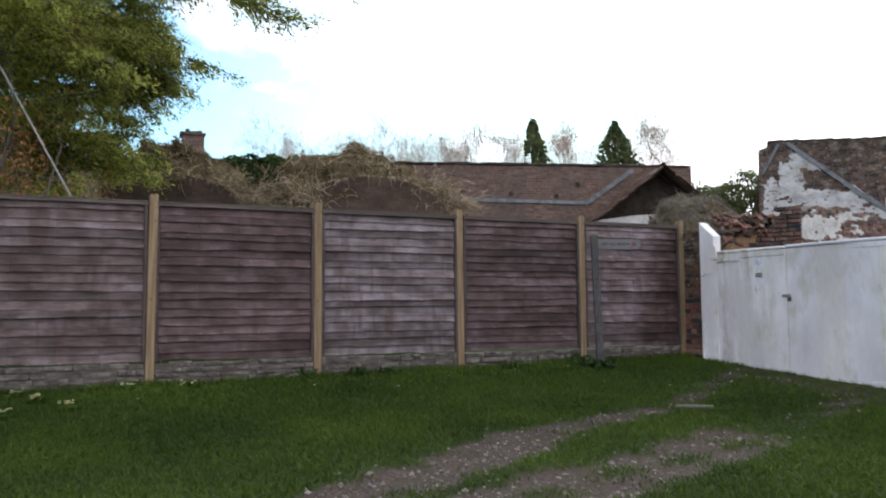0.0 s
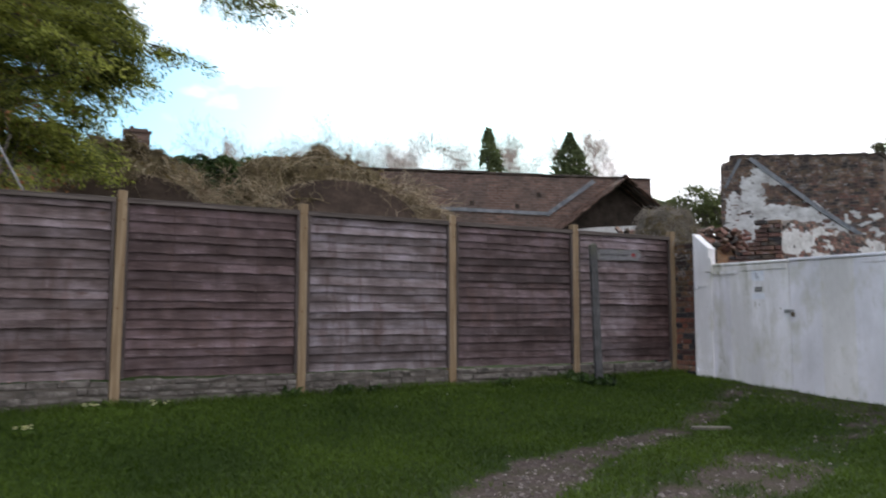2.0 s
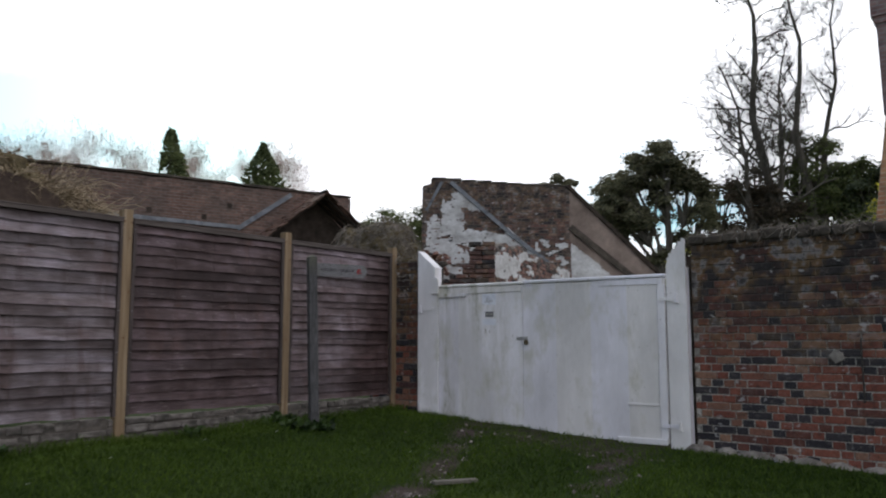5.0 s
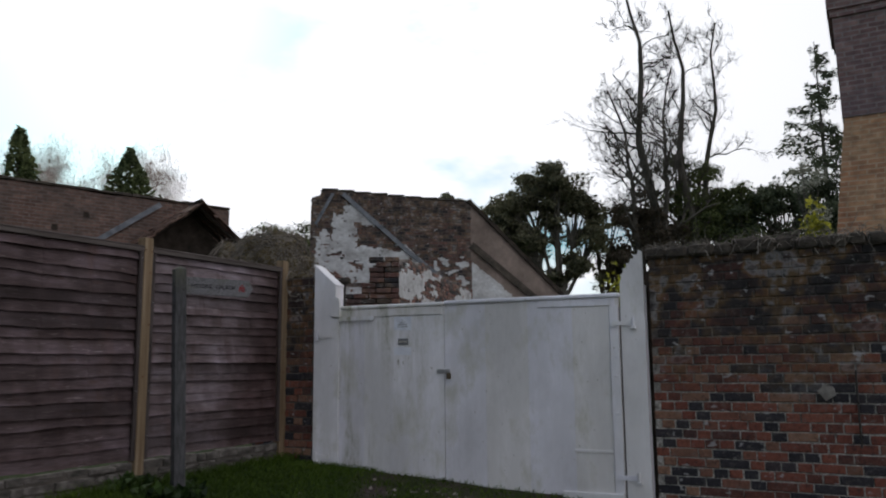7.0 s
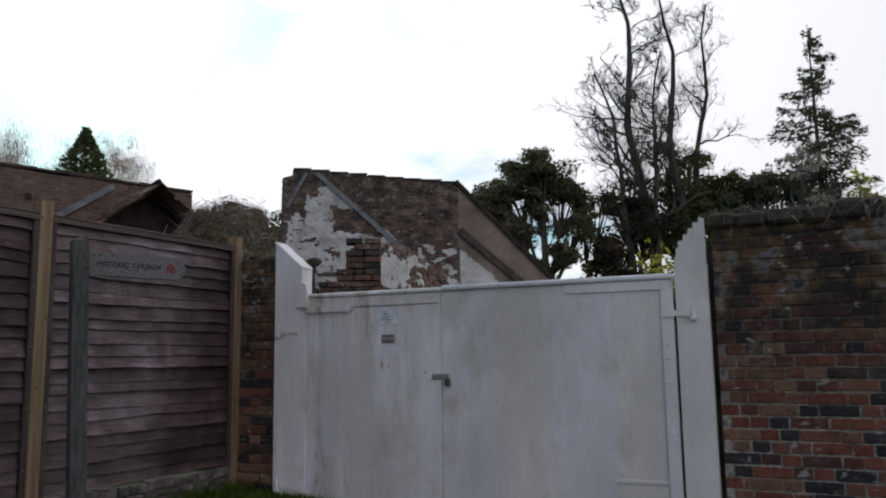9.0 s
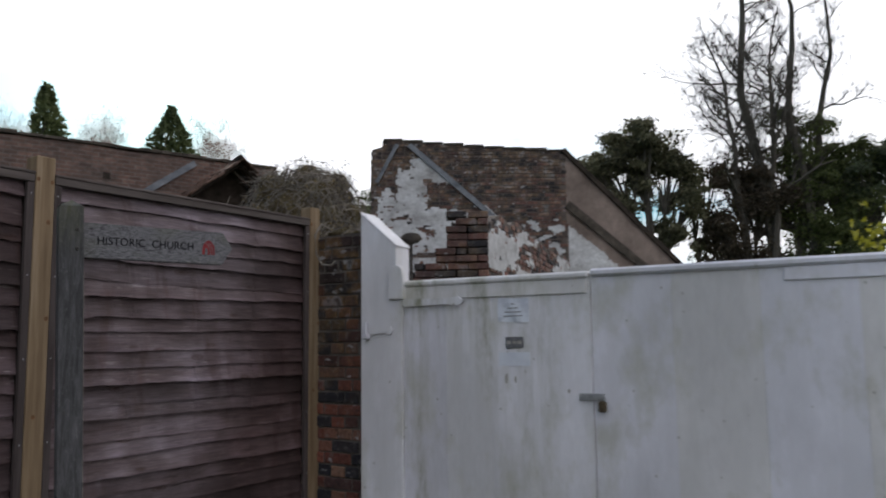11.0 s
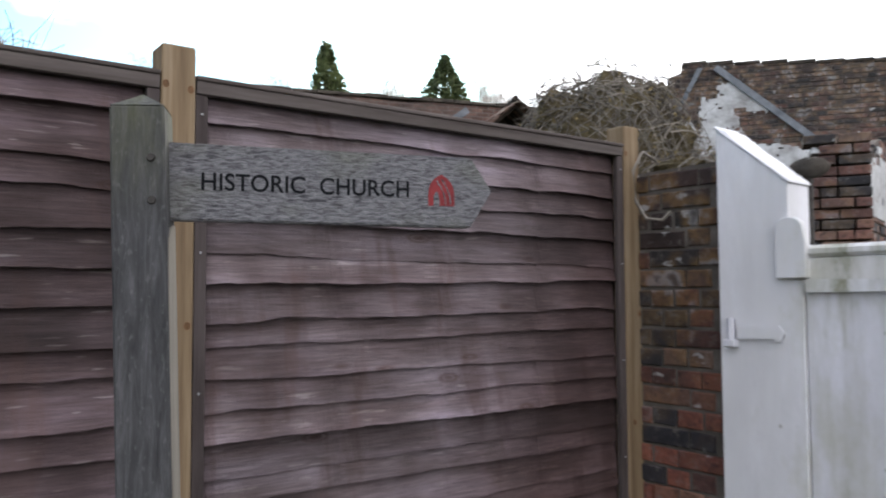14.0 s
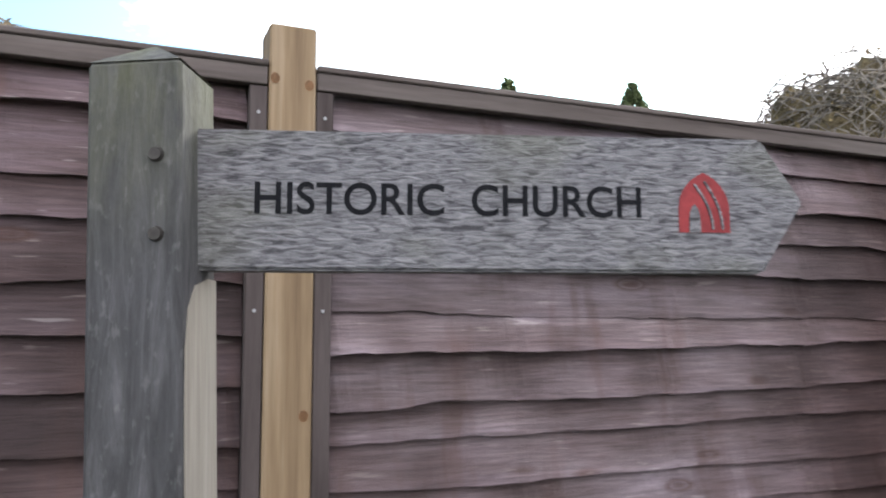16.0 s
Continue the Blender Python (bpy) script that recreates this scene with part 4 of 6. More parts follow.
# ---------------------------------------------------------------- gate
GA, GB = Vector((7.208, 8.686, 0)), Vector((7.405, 5.30, 0))
G_LEN = (GB - GA).length
G_M = Matrix.Translation((GA.x, GA.y, 0)) @ Matrix.Rotation(math.atan2(GB.y - GA.y, GB.x - GA.x), 4, "Z")
# in the gate's own axes: u runs along it from the fence, v points away from the lane (+) or into it (-)


def gate_thing(name, label, category, **kw):
    t = new(name)
    t.matrix_basis = G_M
    return tagged(t, label, category, **kw)


def gate_post_shape(flip):
    """A boarded white gatepost: one with a sloping head, the other rotted ragged at the top."""
    if flip:
        pts = [(0, -0.34), (0.205, -0.32), (0.205, 1.5), (0.2, 1.62), (0.186, 1.665), (0.192, 1.69), (0.168, 1.71), (0.172, 1.745), (0.14, 1.75), (0.135, 1.79), (0.112, 1.785), (0.1, 1.83), (0.075, 1.825), (0.07, 1.865), (0.04, 1.86), (0.03, 1.9), (0.0, 1.885)]
        return [(G_LEN - u, v) for u, v in pts]
    return [(0, -0.16), (0.305, -0.17), (0.305, 1.47), (0.262, 1.5), (0.262, 1.742), (0.03, 1.96), (0, 1.965)]


for flip in (False, True):
    t = gate_thing("gatepost", "white-painted boarded gatepost, its top rotted ragged, beside the brick wall" if flip else "white-painted boarded gatepost with a sloping top, beside the brick pier", "gatepost", group="gateposts")
    if flip:
        bm = bmesh.new()
        prism(bm, gate_post_shape(flip), 0.028, pose(0, 0.028, 0, 90))
        part("front_board", bm, M_GATE, t, "white front board, rotted ragged at the top")
        bm = bmesh.new()
        box(bm, G_LEN - 0.19, G_LEN - 0.004, 0.029, 0.15, -0.34, 1.6, 0.004)
        part("post_core", bm, M_GATE, t)
        continue
    bm = bmesh.new()
    prism(bm, gate_post_shape(flip), 0.15, pose(0, 0.15, 0, 90))
    bmesh.ops.bevel(bm, geom=bm.edges[:], offset=0.003, segments=1, affect="EDGES")
    part("body", bm, M_GATE, t)
    bm = bmesh.new()
    prism(bm, [(-0.004, 1.968), (-0.004, 1.98), (0.268, 1.752), (0.268, 1.74)], 0.162, pose(0, 0.155, 0, 90))
    bmesh.ops.bevel(bm, geom=bm.edges[:], offset=0.004, segments=1, affect="EDGES")
    part("sloping_cap", bm, M_GATE, t, "white sloping weather board")
    bm = bmesh.new()
    round_top = [(0.272 + 0.048 * math.cos(a), 1.585 + 0.04 * math.sin(a)) for a in np.linspace(0, math.pi, 9)]
    prism(bm, [(0.224, 1.42), (0.328, 1.42), (0.328, 1.535)] + round_top, 0.03, pose(0, 0.004, 0, 90))
    bmesh.ops.bevel(bm, geom=bm.edges[:], offset=0.003, segments=1, affect="EDGES")
    part("shoulder_block", bm, M_GATE, t, "rounded white shoulder block")


def leaf_boards(t, u0, u1, z0f, ztop, count):
    w = (u1 - u0) / count
    for i in range(count):
        bm = bmesh.new()
        a, b = u0 + i * w, u0 + (i + 1) * w
        box(bm, a + 0.0003, b - 0.0003, 0.012, 0.045, z0f((a + b) / 2), ztop, 0.0008)
        part("board", bm, M_GATE, t)


def bottom(u):
    """The gates' lower edge follows the worn ground."""
    y = GA.y + (GB.y - GA.y) * u / G_LEN
    return float(np.interp(y, (5.5, 7.2, 8.0, 8.7), (-0.215, -0.19, -0.15, -0.095)))


SEAM = (8.686 - 7.2) * G_LEN / (8.686 - 5.30)
U0, U1 = 0.31, G_LEN - 0.215


def strap(t, u, v0, z, length, sign, pin=True):
    """A painted strap hinge with a shaped end and a pin."""
    bm = bmesh.new()
    o = [(0, -0.022), (length * 0.75, -0.018), (length * 0.9, -0.03), (length, 0), (length * 0.9, 0.026), (length * 0.75, 0.018), (0, 0.022)]
    prism(bm, [(u + sign * a, z + b) for a, b in o], 0.008, pose(0, v0, 0, 90))
    bmesh.ops.recalc_face_normals(bm, faces=bm.faces[:])
    s = part("strap_hinge", bm, M_GATE, t, "white-painted iron strap hinge")
    if not pin:
        return
    bm = bmesh.new()
    cyl(bm, (u - sign * 0.02, v0 - 0.016, z - 0.04), (u - sign * 0.02, v0 - 0.016, z + 0.05), 0.013)
    box(bm, u - sign * 0.02 - 0.022, u - sign * 0.02 + 0.022, v0 - 0.03, v0, z - 0.05, z - 0.025, 0.003)
    part("pin", bm, M_GATE, s)


def small_leaf():
    t = gate_thing("gate_leaf", "narrow white-painted boarded gate leaf with green algae streaks, closed", "gate", group="gate leaves")
    leaf_boards(t, U0, SEAM - 0.004, bottom, 1.5, 4)
    bm = bmesh.new()
    box(bm, U0, SEAM - 0.004, -0.012, 0.075, 1.488, 1.528, 0.012)
    part("top_rail", bm, M_GATE, t, "rounded white cap rail")
    bm = bmesh.new()
    box(bm, U0, SEAM - 0.02, 0.0, 0.0115, 1.41, 1.487, 0.003)
    part("upper_rail", bm, M_GATE, t)
    strap(t, U0 + 0.01, -0.0095, 1.395, 0.42, 1, False)
    strap(t, 0.075, -0.0095, 1.235, 0.17, 1)
    strap(t, 0.075, -0.0095, 0.02, 0.14, 1)
    return t


def large_leaf():
    t = gate_thing("gate_leaf", "wide white-painted boarded gate leaf, slightly grey, closed", "gate", group="gate leaves")
    leaf_boards(t, SEAM + 0.004, U1 - 0.01, bottom, 1.505, 4)
    bm = bmesh.new()
    box(bm, SEAM + 0.004, U1, -0.012, 0.075, 1.495, 1.537, 0.012)
    part("top_rail", bm, M_GATE, t, "rounded white cap rail")
    bm = bmesh.new()
    box(bm, SEAM + 0.95, U1 - 0.04, 0.001, 0.0115, 1.43, 1.493, 0.003)
    part("upper_rail", bm, M_GATE, t)
    bm = bmesh.new()
    box(bm, U1 - 0.09, U1 - 0.012, -0.002, 0.0115, -0.17, 1.43, 0.003)
    part("hanging_stile", bm, M_GATE, t)
    bm = bmesh.new()
    box(bm, U1 - 0.44, U1 - 0.095, 0.004, 0.0115, 0.165, 0.19, 0.003)
    part("cross_rail", bm, M_GATE, t)
    bm = bmesh.new()
    box(bm, U1 - 0.55, U1 - 0.02, -0.022, 0.011, -0.225, -0.165, 0.006)
    part("kickboard", bm, M_GATE, t, "pale board along the foot")
    for z in (1.27, -0.03):
        strap(t, U1 + 0.1, -0.0095, z, 0.17, -1)
    for z in (0.98, 0.82, 0.5):
        bm = bmesh.new()
        cyl(bm, (U1 - 0.05, -0.002, z), (U1 - 0.05, -0.012, z), 0.013, 0.009)
        part("bolt_head", bm, M_GATE, t)
    return t


leaf_a = small_leaf()
leaf_b = large_leaf()


def hasp():
    t = gate_thing("hasp_and_padlock", "grey metal hasp with a dull brass padlock across the gate leaves", "padlock")
    z = 0.868
    bm = bmesh.new()
    box(bm, SEAM - 0.075, SEAM + 0.06, -0.004, 0.0117, z - 0.02, z + 0.018, 0.002)
    part("strap", bm, M_ZINC, t, "galvanised strap")
    bm = bmesh.new()
    box(bm, SEAM + 0.035, SEAM + 0.078, -0.035, -0.006, z - 0.075, z - 0.018, 0.008)
    lock = part("padlock", bm, M_BRASS, t, "dull brass padlock body")
    pts = [(SEAM + 0.056 + 0.014 * math.cos(a), -0.02, z - 0.02 + 0.024 * math.sin(a)) for a in np.linspace(0, math.pi, 9)]
    vs, fs = tubes([(pts, [0.0035] * 9)], 6)
    raw("shackle", vs, fs, M_ZINC, lock, "steel shackle", True)


hasp()


def u_of(y):
    return (8.686 - y) * G_LEN / (8.686 - 5.30)


def notices():
    t = gate_thing("notice", "creased laminated paper notice with faint print, pinned to the gate", "notice")
    u, z = u_of(7.65), 1.335
    bm = bmesh.new()
    r = random.Random(3)
    n = 8
    grid = [[bm.verts.new((u - 0.095 + 0.19 * i / n, 0.0085 - 0.002 * r.random() - 0.003 * math.sin(i * 1.3 + j), z - 0.066 + 0.132 * j / 5 - 0.006 * i / n)) for j in range(6)] for i in range(n + 1)]
    for i in range(n):
        for j in range(5):
            bm.faces.new((grid[i][j], grid[i + 1][j], grid[i + 1][j + 1], grid[i][j + 1]))
    bmesh.ops.recalc_face_normals(bm, faces=bm.faces[:])
    bmesh.ops.solidify(bm, geom=bm.faces[:], thickness=0.0008)
    part("sheet", bm, M_PAPER, t)
    bm = bmesh.new()
    for k, w in enumerate((0.02, 0.06, 0.1, 0.12)):
        box(bm, u - w / 2, u + w / 2, 0.0018, 0.0024, z + 0.028 - k * 0.022, z + 0.033 - k * 0.022)
    part("print", bm, M_INK, t, "faint grey print")
    t = gate_thing("name_plate", "small dark weathered plate with pale worn letters on the gate", "plate")
    u, z = u_of(7.645), 1.155
    bm = bmesh.new()
    box(bm, u - 0.055, u + 0.055, 0.004, 0.0112, z - 0.033, z + 0.03, 0.002)
    part("plate", bm, M_INK, t)
    bm = bmesh.new()
    for a, b, c, d in ((-0.045, -0.02, -0.022, 0.02), (-0.012, 0.01, -0.018, 0.016), (0.018, 0.045, -0.02, 0.02)):
        box(bm, u + a, u + b, 0.0022, 0.0038, z + c * 0.5, z + d * 0.4)
    part("worn_letters", bm, M_SCUFF, t)
    t = gate_thing("bare_patch", "pale worn rectangle left where a notice was pinned", "stain", kind="structure")
    bm = bmesh.new()
    box(bm, u - 0.1, u + 0.09, 0.0085, 0.0114, z - 0.13, z - 0.055)
    part("patch", bm, M_PAPER, t)
    for du, dz, w, h in ((-0.055, -0.2, 0.017, 0.05), (0.0, -0.205, 0.011, 0.036), (0.31, -0.26, 0.012, 0.02), (0.19, -0.34, 0.008, 0.008), (0.06, -0.16, 0.008, 0.01)):
        s = gate_thing("paint_scar", "bare brown scar in the white paint of the gate", "stain", group="scars of the gate", kind="structure")
        bm = bmesh.new()
        k = 9
        o = [(u + du + w * 0.6 * math.cos(2 * math.pi * i / k) * (0.75 + 0.5 * ((i * 7) % 5) / 5), z + dz + h * 0.6 * math.sin(2 * math.pi * i / k) * (0.75 + 0.5 * ((i * 3) % 4) / 4)) for i in range(k)]
        prism(bm, o, 0.002, pose(0, 0.0115, 0, 90))
        part("scar", bm, M_SCUFF, s)


notices()


# ---------------------------------------------------------------- walls behind, ruins
def uv_wall(me, du, dv=(0, 0, 1)):
    """Brick courses in metres along du and dv."""
    uv = me.uv_layers.new(name="uv")
    du, dv = Vector(du), Vector(dv)
    for lp in me.loops:
        c = me.vertices[lp.vertex_index].co
        uv.data[lp.index].uv = (c.dot(du), c.dot(dv))


def wall_prism(name, P, Q, outline, thick, material, label, parent=None):
    """A standing wall from P towards Q: outline in (metres along, height)."""
    P, Q = Vector((*P, 0)), Vector((*Q, 0))
    d = (Q - P).normalized()
    n = Vector((-d.y, d.x, 0))
    m = Matrix(((d.x, 0, n.x, P.x), (d.y, 0, n.y, P.y), (0, 1, 0, 0), (0, 0, 0, 1)))
    bm = bmesh.new()
    prism(bm, outline, thick, m)
    ob = part(name, bm, material, parent)
    uv_wall(ob.data, d)
    if label:
        tagged(ob, label, "wall", kind="structure")
    return ob, m


# the long garden wall, running behind the sheds
LW_A, LW_B = (-3.0, 23.65), (15.33, 17.76)
LW_LEN = math.dist(LW_A, LW_B)
rr = random.Random(5)
top = [(u, 4.84 + rr.uniform(-0.02, 0.02)) for u in np.linspace(LW_LEN, 0, 40)]
long_wall, LW_M = wall_prism("long_wall", LW_A, LW_B, [(0, -0.3), (LW_LEN, -0.3)] + top, 0.35, M_FARBRICK, "long high weathered brick garden wall, mottled and sooty")


def lw_u(x):
    return (x - LW_A[0]) / (LW_B[0] - LW_A[0]) * LW_LEN


def strip(name, m, pts, wide, thick, material, label, category, lift=0.01):
    """A flat strip along points of a wall face, standing off it."""
    bm = bmesh.new()
    for (a, b), (c, d) in zip(pts, pts[1:]):
        ux, uy = c - a, d - b
        L = math.hypot(ux, uy)
        nx, ny = -uy / L * wide / 2, ux / L * wide / 2
        prism(bm, [(a - nx, b - ny), (c - nx, d - ny), (c + nx, d + ny), (a + nx, b + ny)], -thick, m @ Matrix.Translation((0, 0, -lift)))
    return tagged(part(name, bm, material), label, category, kind="structure")


bm = bmesh.new()
for i in range(46):
    a = i * LW_LEN / 46
    vs = box(bm, a + 0.005, a + LW_LEN / 46 - 0.005, 4.86, 4.92 + rr.uniform(-0.012, 0.012), -0.05, 0.4, 0.01)
    bmesh.ops.transform(bm, matrix=LW_M, verts=vs)
tagged(part("coping", bm, M_COPING), "dark flat coping stones along the long wall", "coping", kind="structure")
strip("lead_flashing", LW_M, [(lw_u(7.6), 3.86), (lw_u(12.3), 3.76)], 0.1, 0.03, M_LEAD, "grey lead flashing strip of a lost roof", "flashing")
strip("lead_flashing", LW_M, [(lw_u(12.2), 3.72), (lw_u(13.6), 4.76)], 0.12, 0.03, M_LEAD, "grey lead flashing strip of a lost roof", "flashing", 0.016)
# joist holes as flat plates on the wall, their inner shadow painted dark
for xx, zz in ((8.76, 4.05), (10.1, 4.0), (11.38, 3.95), (12.0, 4.3)):
    bm = bmesh.new()
    u = lw_u(xx)
    prism(bm, [(u - 0.07, zz - 0.06), (u + 0.07, zz - 0.06), (u + 0.06, zz + 0.07), (u - 0.06, zz + 0.07)], -0.006, LW_M)
    tagged(part("joist_hole", bm, M_TIMBER_AND_SHADOW), "flat dark plate painted as a shadowed joist hole in the long wall", "hole", group="joist holes", kind="structure")


# the chimney stump on the long wall
def stump(name, x, y, w, z0, z1, material, label):
    t = thing(name, label, "chimney", x, y, 0)
    bm = bmesh.new()
    box(bm, -w / 2, w / 2, -w / 2, w / 2, z0, z1 - 0.16)
    b = part("chimney_shaft", bm, material, t)
    uv_wall(b.data, (1, 1, 0))
    bm = bmesh.new()
    r = random.Random(2)
    for i in range(6):
        for j in range(3):
            a = -w / 2 - 0.05 + i * (w + 0.1) / 6
            box(bm, a, a + (w + 0.1) / 6 - 0.012, -w / 2 - 0.05 + j * (w + 0.1) / 3, -w / 2 - 0.05 + (j + 1) * (w + 0.1) / 3 - 0.01, z1 - 0.16, z1 - r.uniform(0.0, 0.1))
    c = part("cap", bm, material, t, "broken corbelled brick cap")
    uv_wall(c.data, (1, 1, 0))


stump("chimney_stump", 1.56, 22.35, 0.56, 4.0, 5.72, M_FARBRICK, "short broken brick chimney on the long wall")


# brick pillar behind the wall, with an overhanging head
def brick_tower():
    t = thing("brick_chimney", "tall red brick chimney with a corbelled dark head and ochre stains", "chimney", 10.2, 3.16, 0)
    bm = bmesh.new()
    prof = [(-0.3, 0.70), (2.2, 0.68), (3.45, 0.53)]
    rings = [[bm.verts.new((sx * h, sy * h, z)) for sx, sy in ((-1, -1), (1, -1), (1, 1), (-1, 1))] for z, h in prof]
    for a, b in zip(rings, rings[1:]):
        for i in range(4):
            bm.faces.new((a[i], a[(i + 1) % 4], b[(i + 1) % 4], b[i]))
    bm.faces.new(rings[-1])
    b = part("chimney_shaft", bm, M_TOWER, t)
    uv_wall(b.data, (1, 1, 0))
    bm = bmesh.new()
    prof = [(3.45, 0.53), (3.45, 0.545), (4.55, 0.56), (4.55, 0.585), (4.63, 0.585), (4.63, 0.61), (4.95, 0.61)]
    rings = [[bm.verts.new((sx * h, sy * h, z)) for sx, sy in ((-1, -1), (1, -1), (1, 1), (-1, 1))] for z, h in prof]
    for a, b in zip(rings, rings[1:]):
        for i in range(4):
            bm.faces.new((a[i], a[(i + 1) % 4], b[(i + 1) % 4], b[i]))
    bm.faces.new(rings[-1])
    c = part("head", bm, M_CHIMHEAD, t, "mauve-brown sooty brick head")
    uv_wall(c.data, (1, 1, 0))


brick_tower()

# the ruined gable
R_A, R_B = (15.12, 15.0), (17.31, 11.9)
R_LEN = math.dist(R_A, R_B)
r_d = Vector((R_B[0] - R_A[0], R_B[1] - R_A[1], 0)).normalized()
R_OUT = [(0, -0.3), (R_LEN, -0.3), (R_LEN, 4.80), (R_LEN - 0.5, 4.87), (R_LEN * 0.5, 4.92), (0.28, 5.05), (0.24, 4.92), (0.02, 4.85), (0.0, 4.3)]
ruin, R_M = wall_prism("ruin_gable", R_A, R_B, R_OUT, 0.4, M_RUIN_MORTAR, "ruined brick gable wall with patches of flaking white limewash")


def inside(u, v, poly):
    hit = False
    for (a, b), (c, d) in zip(poly, poly[1:] + poly[:1]):
        if (b > v) != (d > v) and u < (c - a) * (v - b) / (d - b) + a:
            hit = not hit
    return hit


def blob(u, v, seed):
    return 0.16 * noise.noise((u * 1.6, v * 1.6, seed)) + 0.09 * noise.noise((u * 5, v * 5, seed + 3)) + 0.05 * noise.noise((u * 14, v * 22, seed + 5))


def plaster_at(u, v):
    """Where the limewash still clings to the gable."""
    n1, n2 = blob(u, v, 1.0), blob(u, v, 4.0)
    band = v + n1 < 3.72 - 0.03 * u and 0.12 < u + n2 * 0.8
    column = 0.5 < u + n2 * 0.7 < 1.05 and 3.4 < v < 4.5 + n1
    upper = 0.75 < u + n2 < 1.95 and 4.2 < v + n1 * 0.8 < 4.62
    left_scrap = 0.12 < u + n1 < 0.5 and 3.6 < v + n2 < 3.95
    line = 4.98 - 0.9 * max(0.0, u - 0.8)
    right = u > 2.9
    speck = right and v + n1 < 3.45 and noise.noise((u * 4.0, v * 9.0, 23.0)) > 0.12
    torn = noise.noise((u * 2.2, v * 5.6, 17.0)) < -0.4 or noise.noise((u * 7.0, v * 13.0, 31.0)) < -0.48
    return ((band and v < line + 0.03 and not right) or ((column or upper or left_scrap) and v < line - 0.1) or speck) and not torn


def courses(u0, u1, v0, v1, ok, m, name, material, label, parent, depth=0.03):
    """Joined bricks laid in courses over a far wall face."""
    vs, fs = [], []
    r = random.Random(11)
    row = 0
    v = v0
    while v < v1:
        u = u0 + (row % 2) * 0.11
        while u < u1:
            w = 0.21 if r.random() < 0.6 else 0.105
            if ok(u + w / 2, v + 0.033):
                out = -0.004 - r.random() * depth * 0.5
                i = len(vs)
                for k, (a, b, c) in enumerate(((0, 0, 0.02), (w, 0, 0.02), (w, 0.064, 0.02), (0, 0.064, 0.02), (0.004, 0.004, out), (w - 0.004, 0.004, out), (w - 0.004, 0.06, out), (0.004, 0.06, out))):
                    vs.append(m @ Vector((u + a, v + b, c)))
                fs += [(i + 4, i + 5, i + 6, i + 7), (i, i + 1, i + 5, i + 4), (i + 1, i + 2, i + 6, i + 5), (i + 2, i + 3, i + 7, i + 6), (i + 3, i, i + 4, i + 7)]
            u += w + 0.012
        v += 0.076
        row += 1
    ob = raw(name, [tuple(p) for p in vs], [f[::-1] for f in fs], material, parent)
    return tagged(ob, label, kind="stuff")


R_FACE = [(0.01, 1.0), (R_LEN, 1.0)] + R_OUT[2:]
courses(0.0, R_LEN, 1.4, 5.05, lambda u, v: inside(u, v, R_FACE), R_M, "bricks", M_RUIN_BRICK, "weathered old bricks of the gable", ruin)


def plaster_sheet(name, m, u0, u1, v0, v1, at, step, material, label, parent, lift=0.02):
    """A thin flaking coat over the cells where at() holds."""
    vs, fs, idx = [], [], {}
    nu, nv = int((u1 - u0) / step), int((v1 - v0) / step)
    on = {(i, j) for i in range(nu) for j in range(nv) if at(u0 + (i + 0.5) * step, v0 + (j + 0.5) * step)}

    def vert(i, j, k):
        key = (i, j, k)
        if key not in idx:
            idx[key] = len(vs)
            ju, jv = noise.noise((i * 0.7, j * 0.7, 1.0)) * step * 0.5, noise.noise((i * 0.7, j * 0.7, 8.0)) * step * 0.5
            vs.append(tuple(m @ Vector((u0 + i * step + ju, v0 + j * step + jv, -(lift + 0.008 * noise.noise((i * 0.3, j * 0.3, 3.0))) if k else 0.0))))
        return idx[key]

    for i, j in on:
        fs.append((vert(i, j, 1), vert(i, j + 1, 1), vert(i + 1, j + 1, 1), vert(i + 1, j, 1)))
        for di, dj, a, b in ((-1, 0, (i, j), (i, j + 1)), (1, 0, (i + 1, j + 1), (i + 1, j)), (0, -1, (i + 1, j), (i, j)), (0, 1, (i, j + 1), (i + 1, j + 1))):
            if (i + di, j + dj) not in on:
                fs.append((vert(*a, 1), vert(*a, 0), vert(*b, 0), vert(*b, 1)))
    ob = raw(name, vs, fs, material, parent)
    ob["label"] = label
    return ob


plaster_sheet("limewash", R_M, 0.0, R_LEN - 0.02, 1.4, 4.95, plaster_at, 0.035, M_PLASTER, "flaking white limewash patches", ruin)
strip("lead_flashing", R_M, [(0.12, 4.2), (0.52, 4.95)], 0.07, 0.03, M_LEAD, "grey lead flashing line of a lost roof on the gable", "flashing", 0.03)
strip("lead_flashing", R_M, [(0.75, 5.0 - 0.06), (2.35, 3.52), (3.72, 2.45)], 0.1, 0.03, M_LEAD, "grey lead flashing line of a lost roof on the gable", "flashing", 0.034)
bm = bmesh.new()
for i in range(9):
    a = 0.25 + i * (R_LEN - 0.25) / 9
    zt = float(np.interp(a, (0.25, R_LEN * 0.5, R_LEN), (5.05, 4.92, 4.8)))
    vs = box(bm, a, a + (R_LEN - 0.25) / 9 - 0.01, zt - 0.03, zt + 0.022 + rr.uniform(-0.008, 0.008), -0.03, 0.42, 0.01)
    bmesh.ops.transform(bm, matrix=R_M, verts=vs)
tagged(part("coping", bm, M_COPING), "dark worn coping along the ruined gable", "coping", kind="structure")

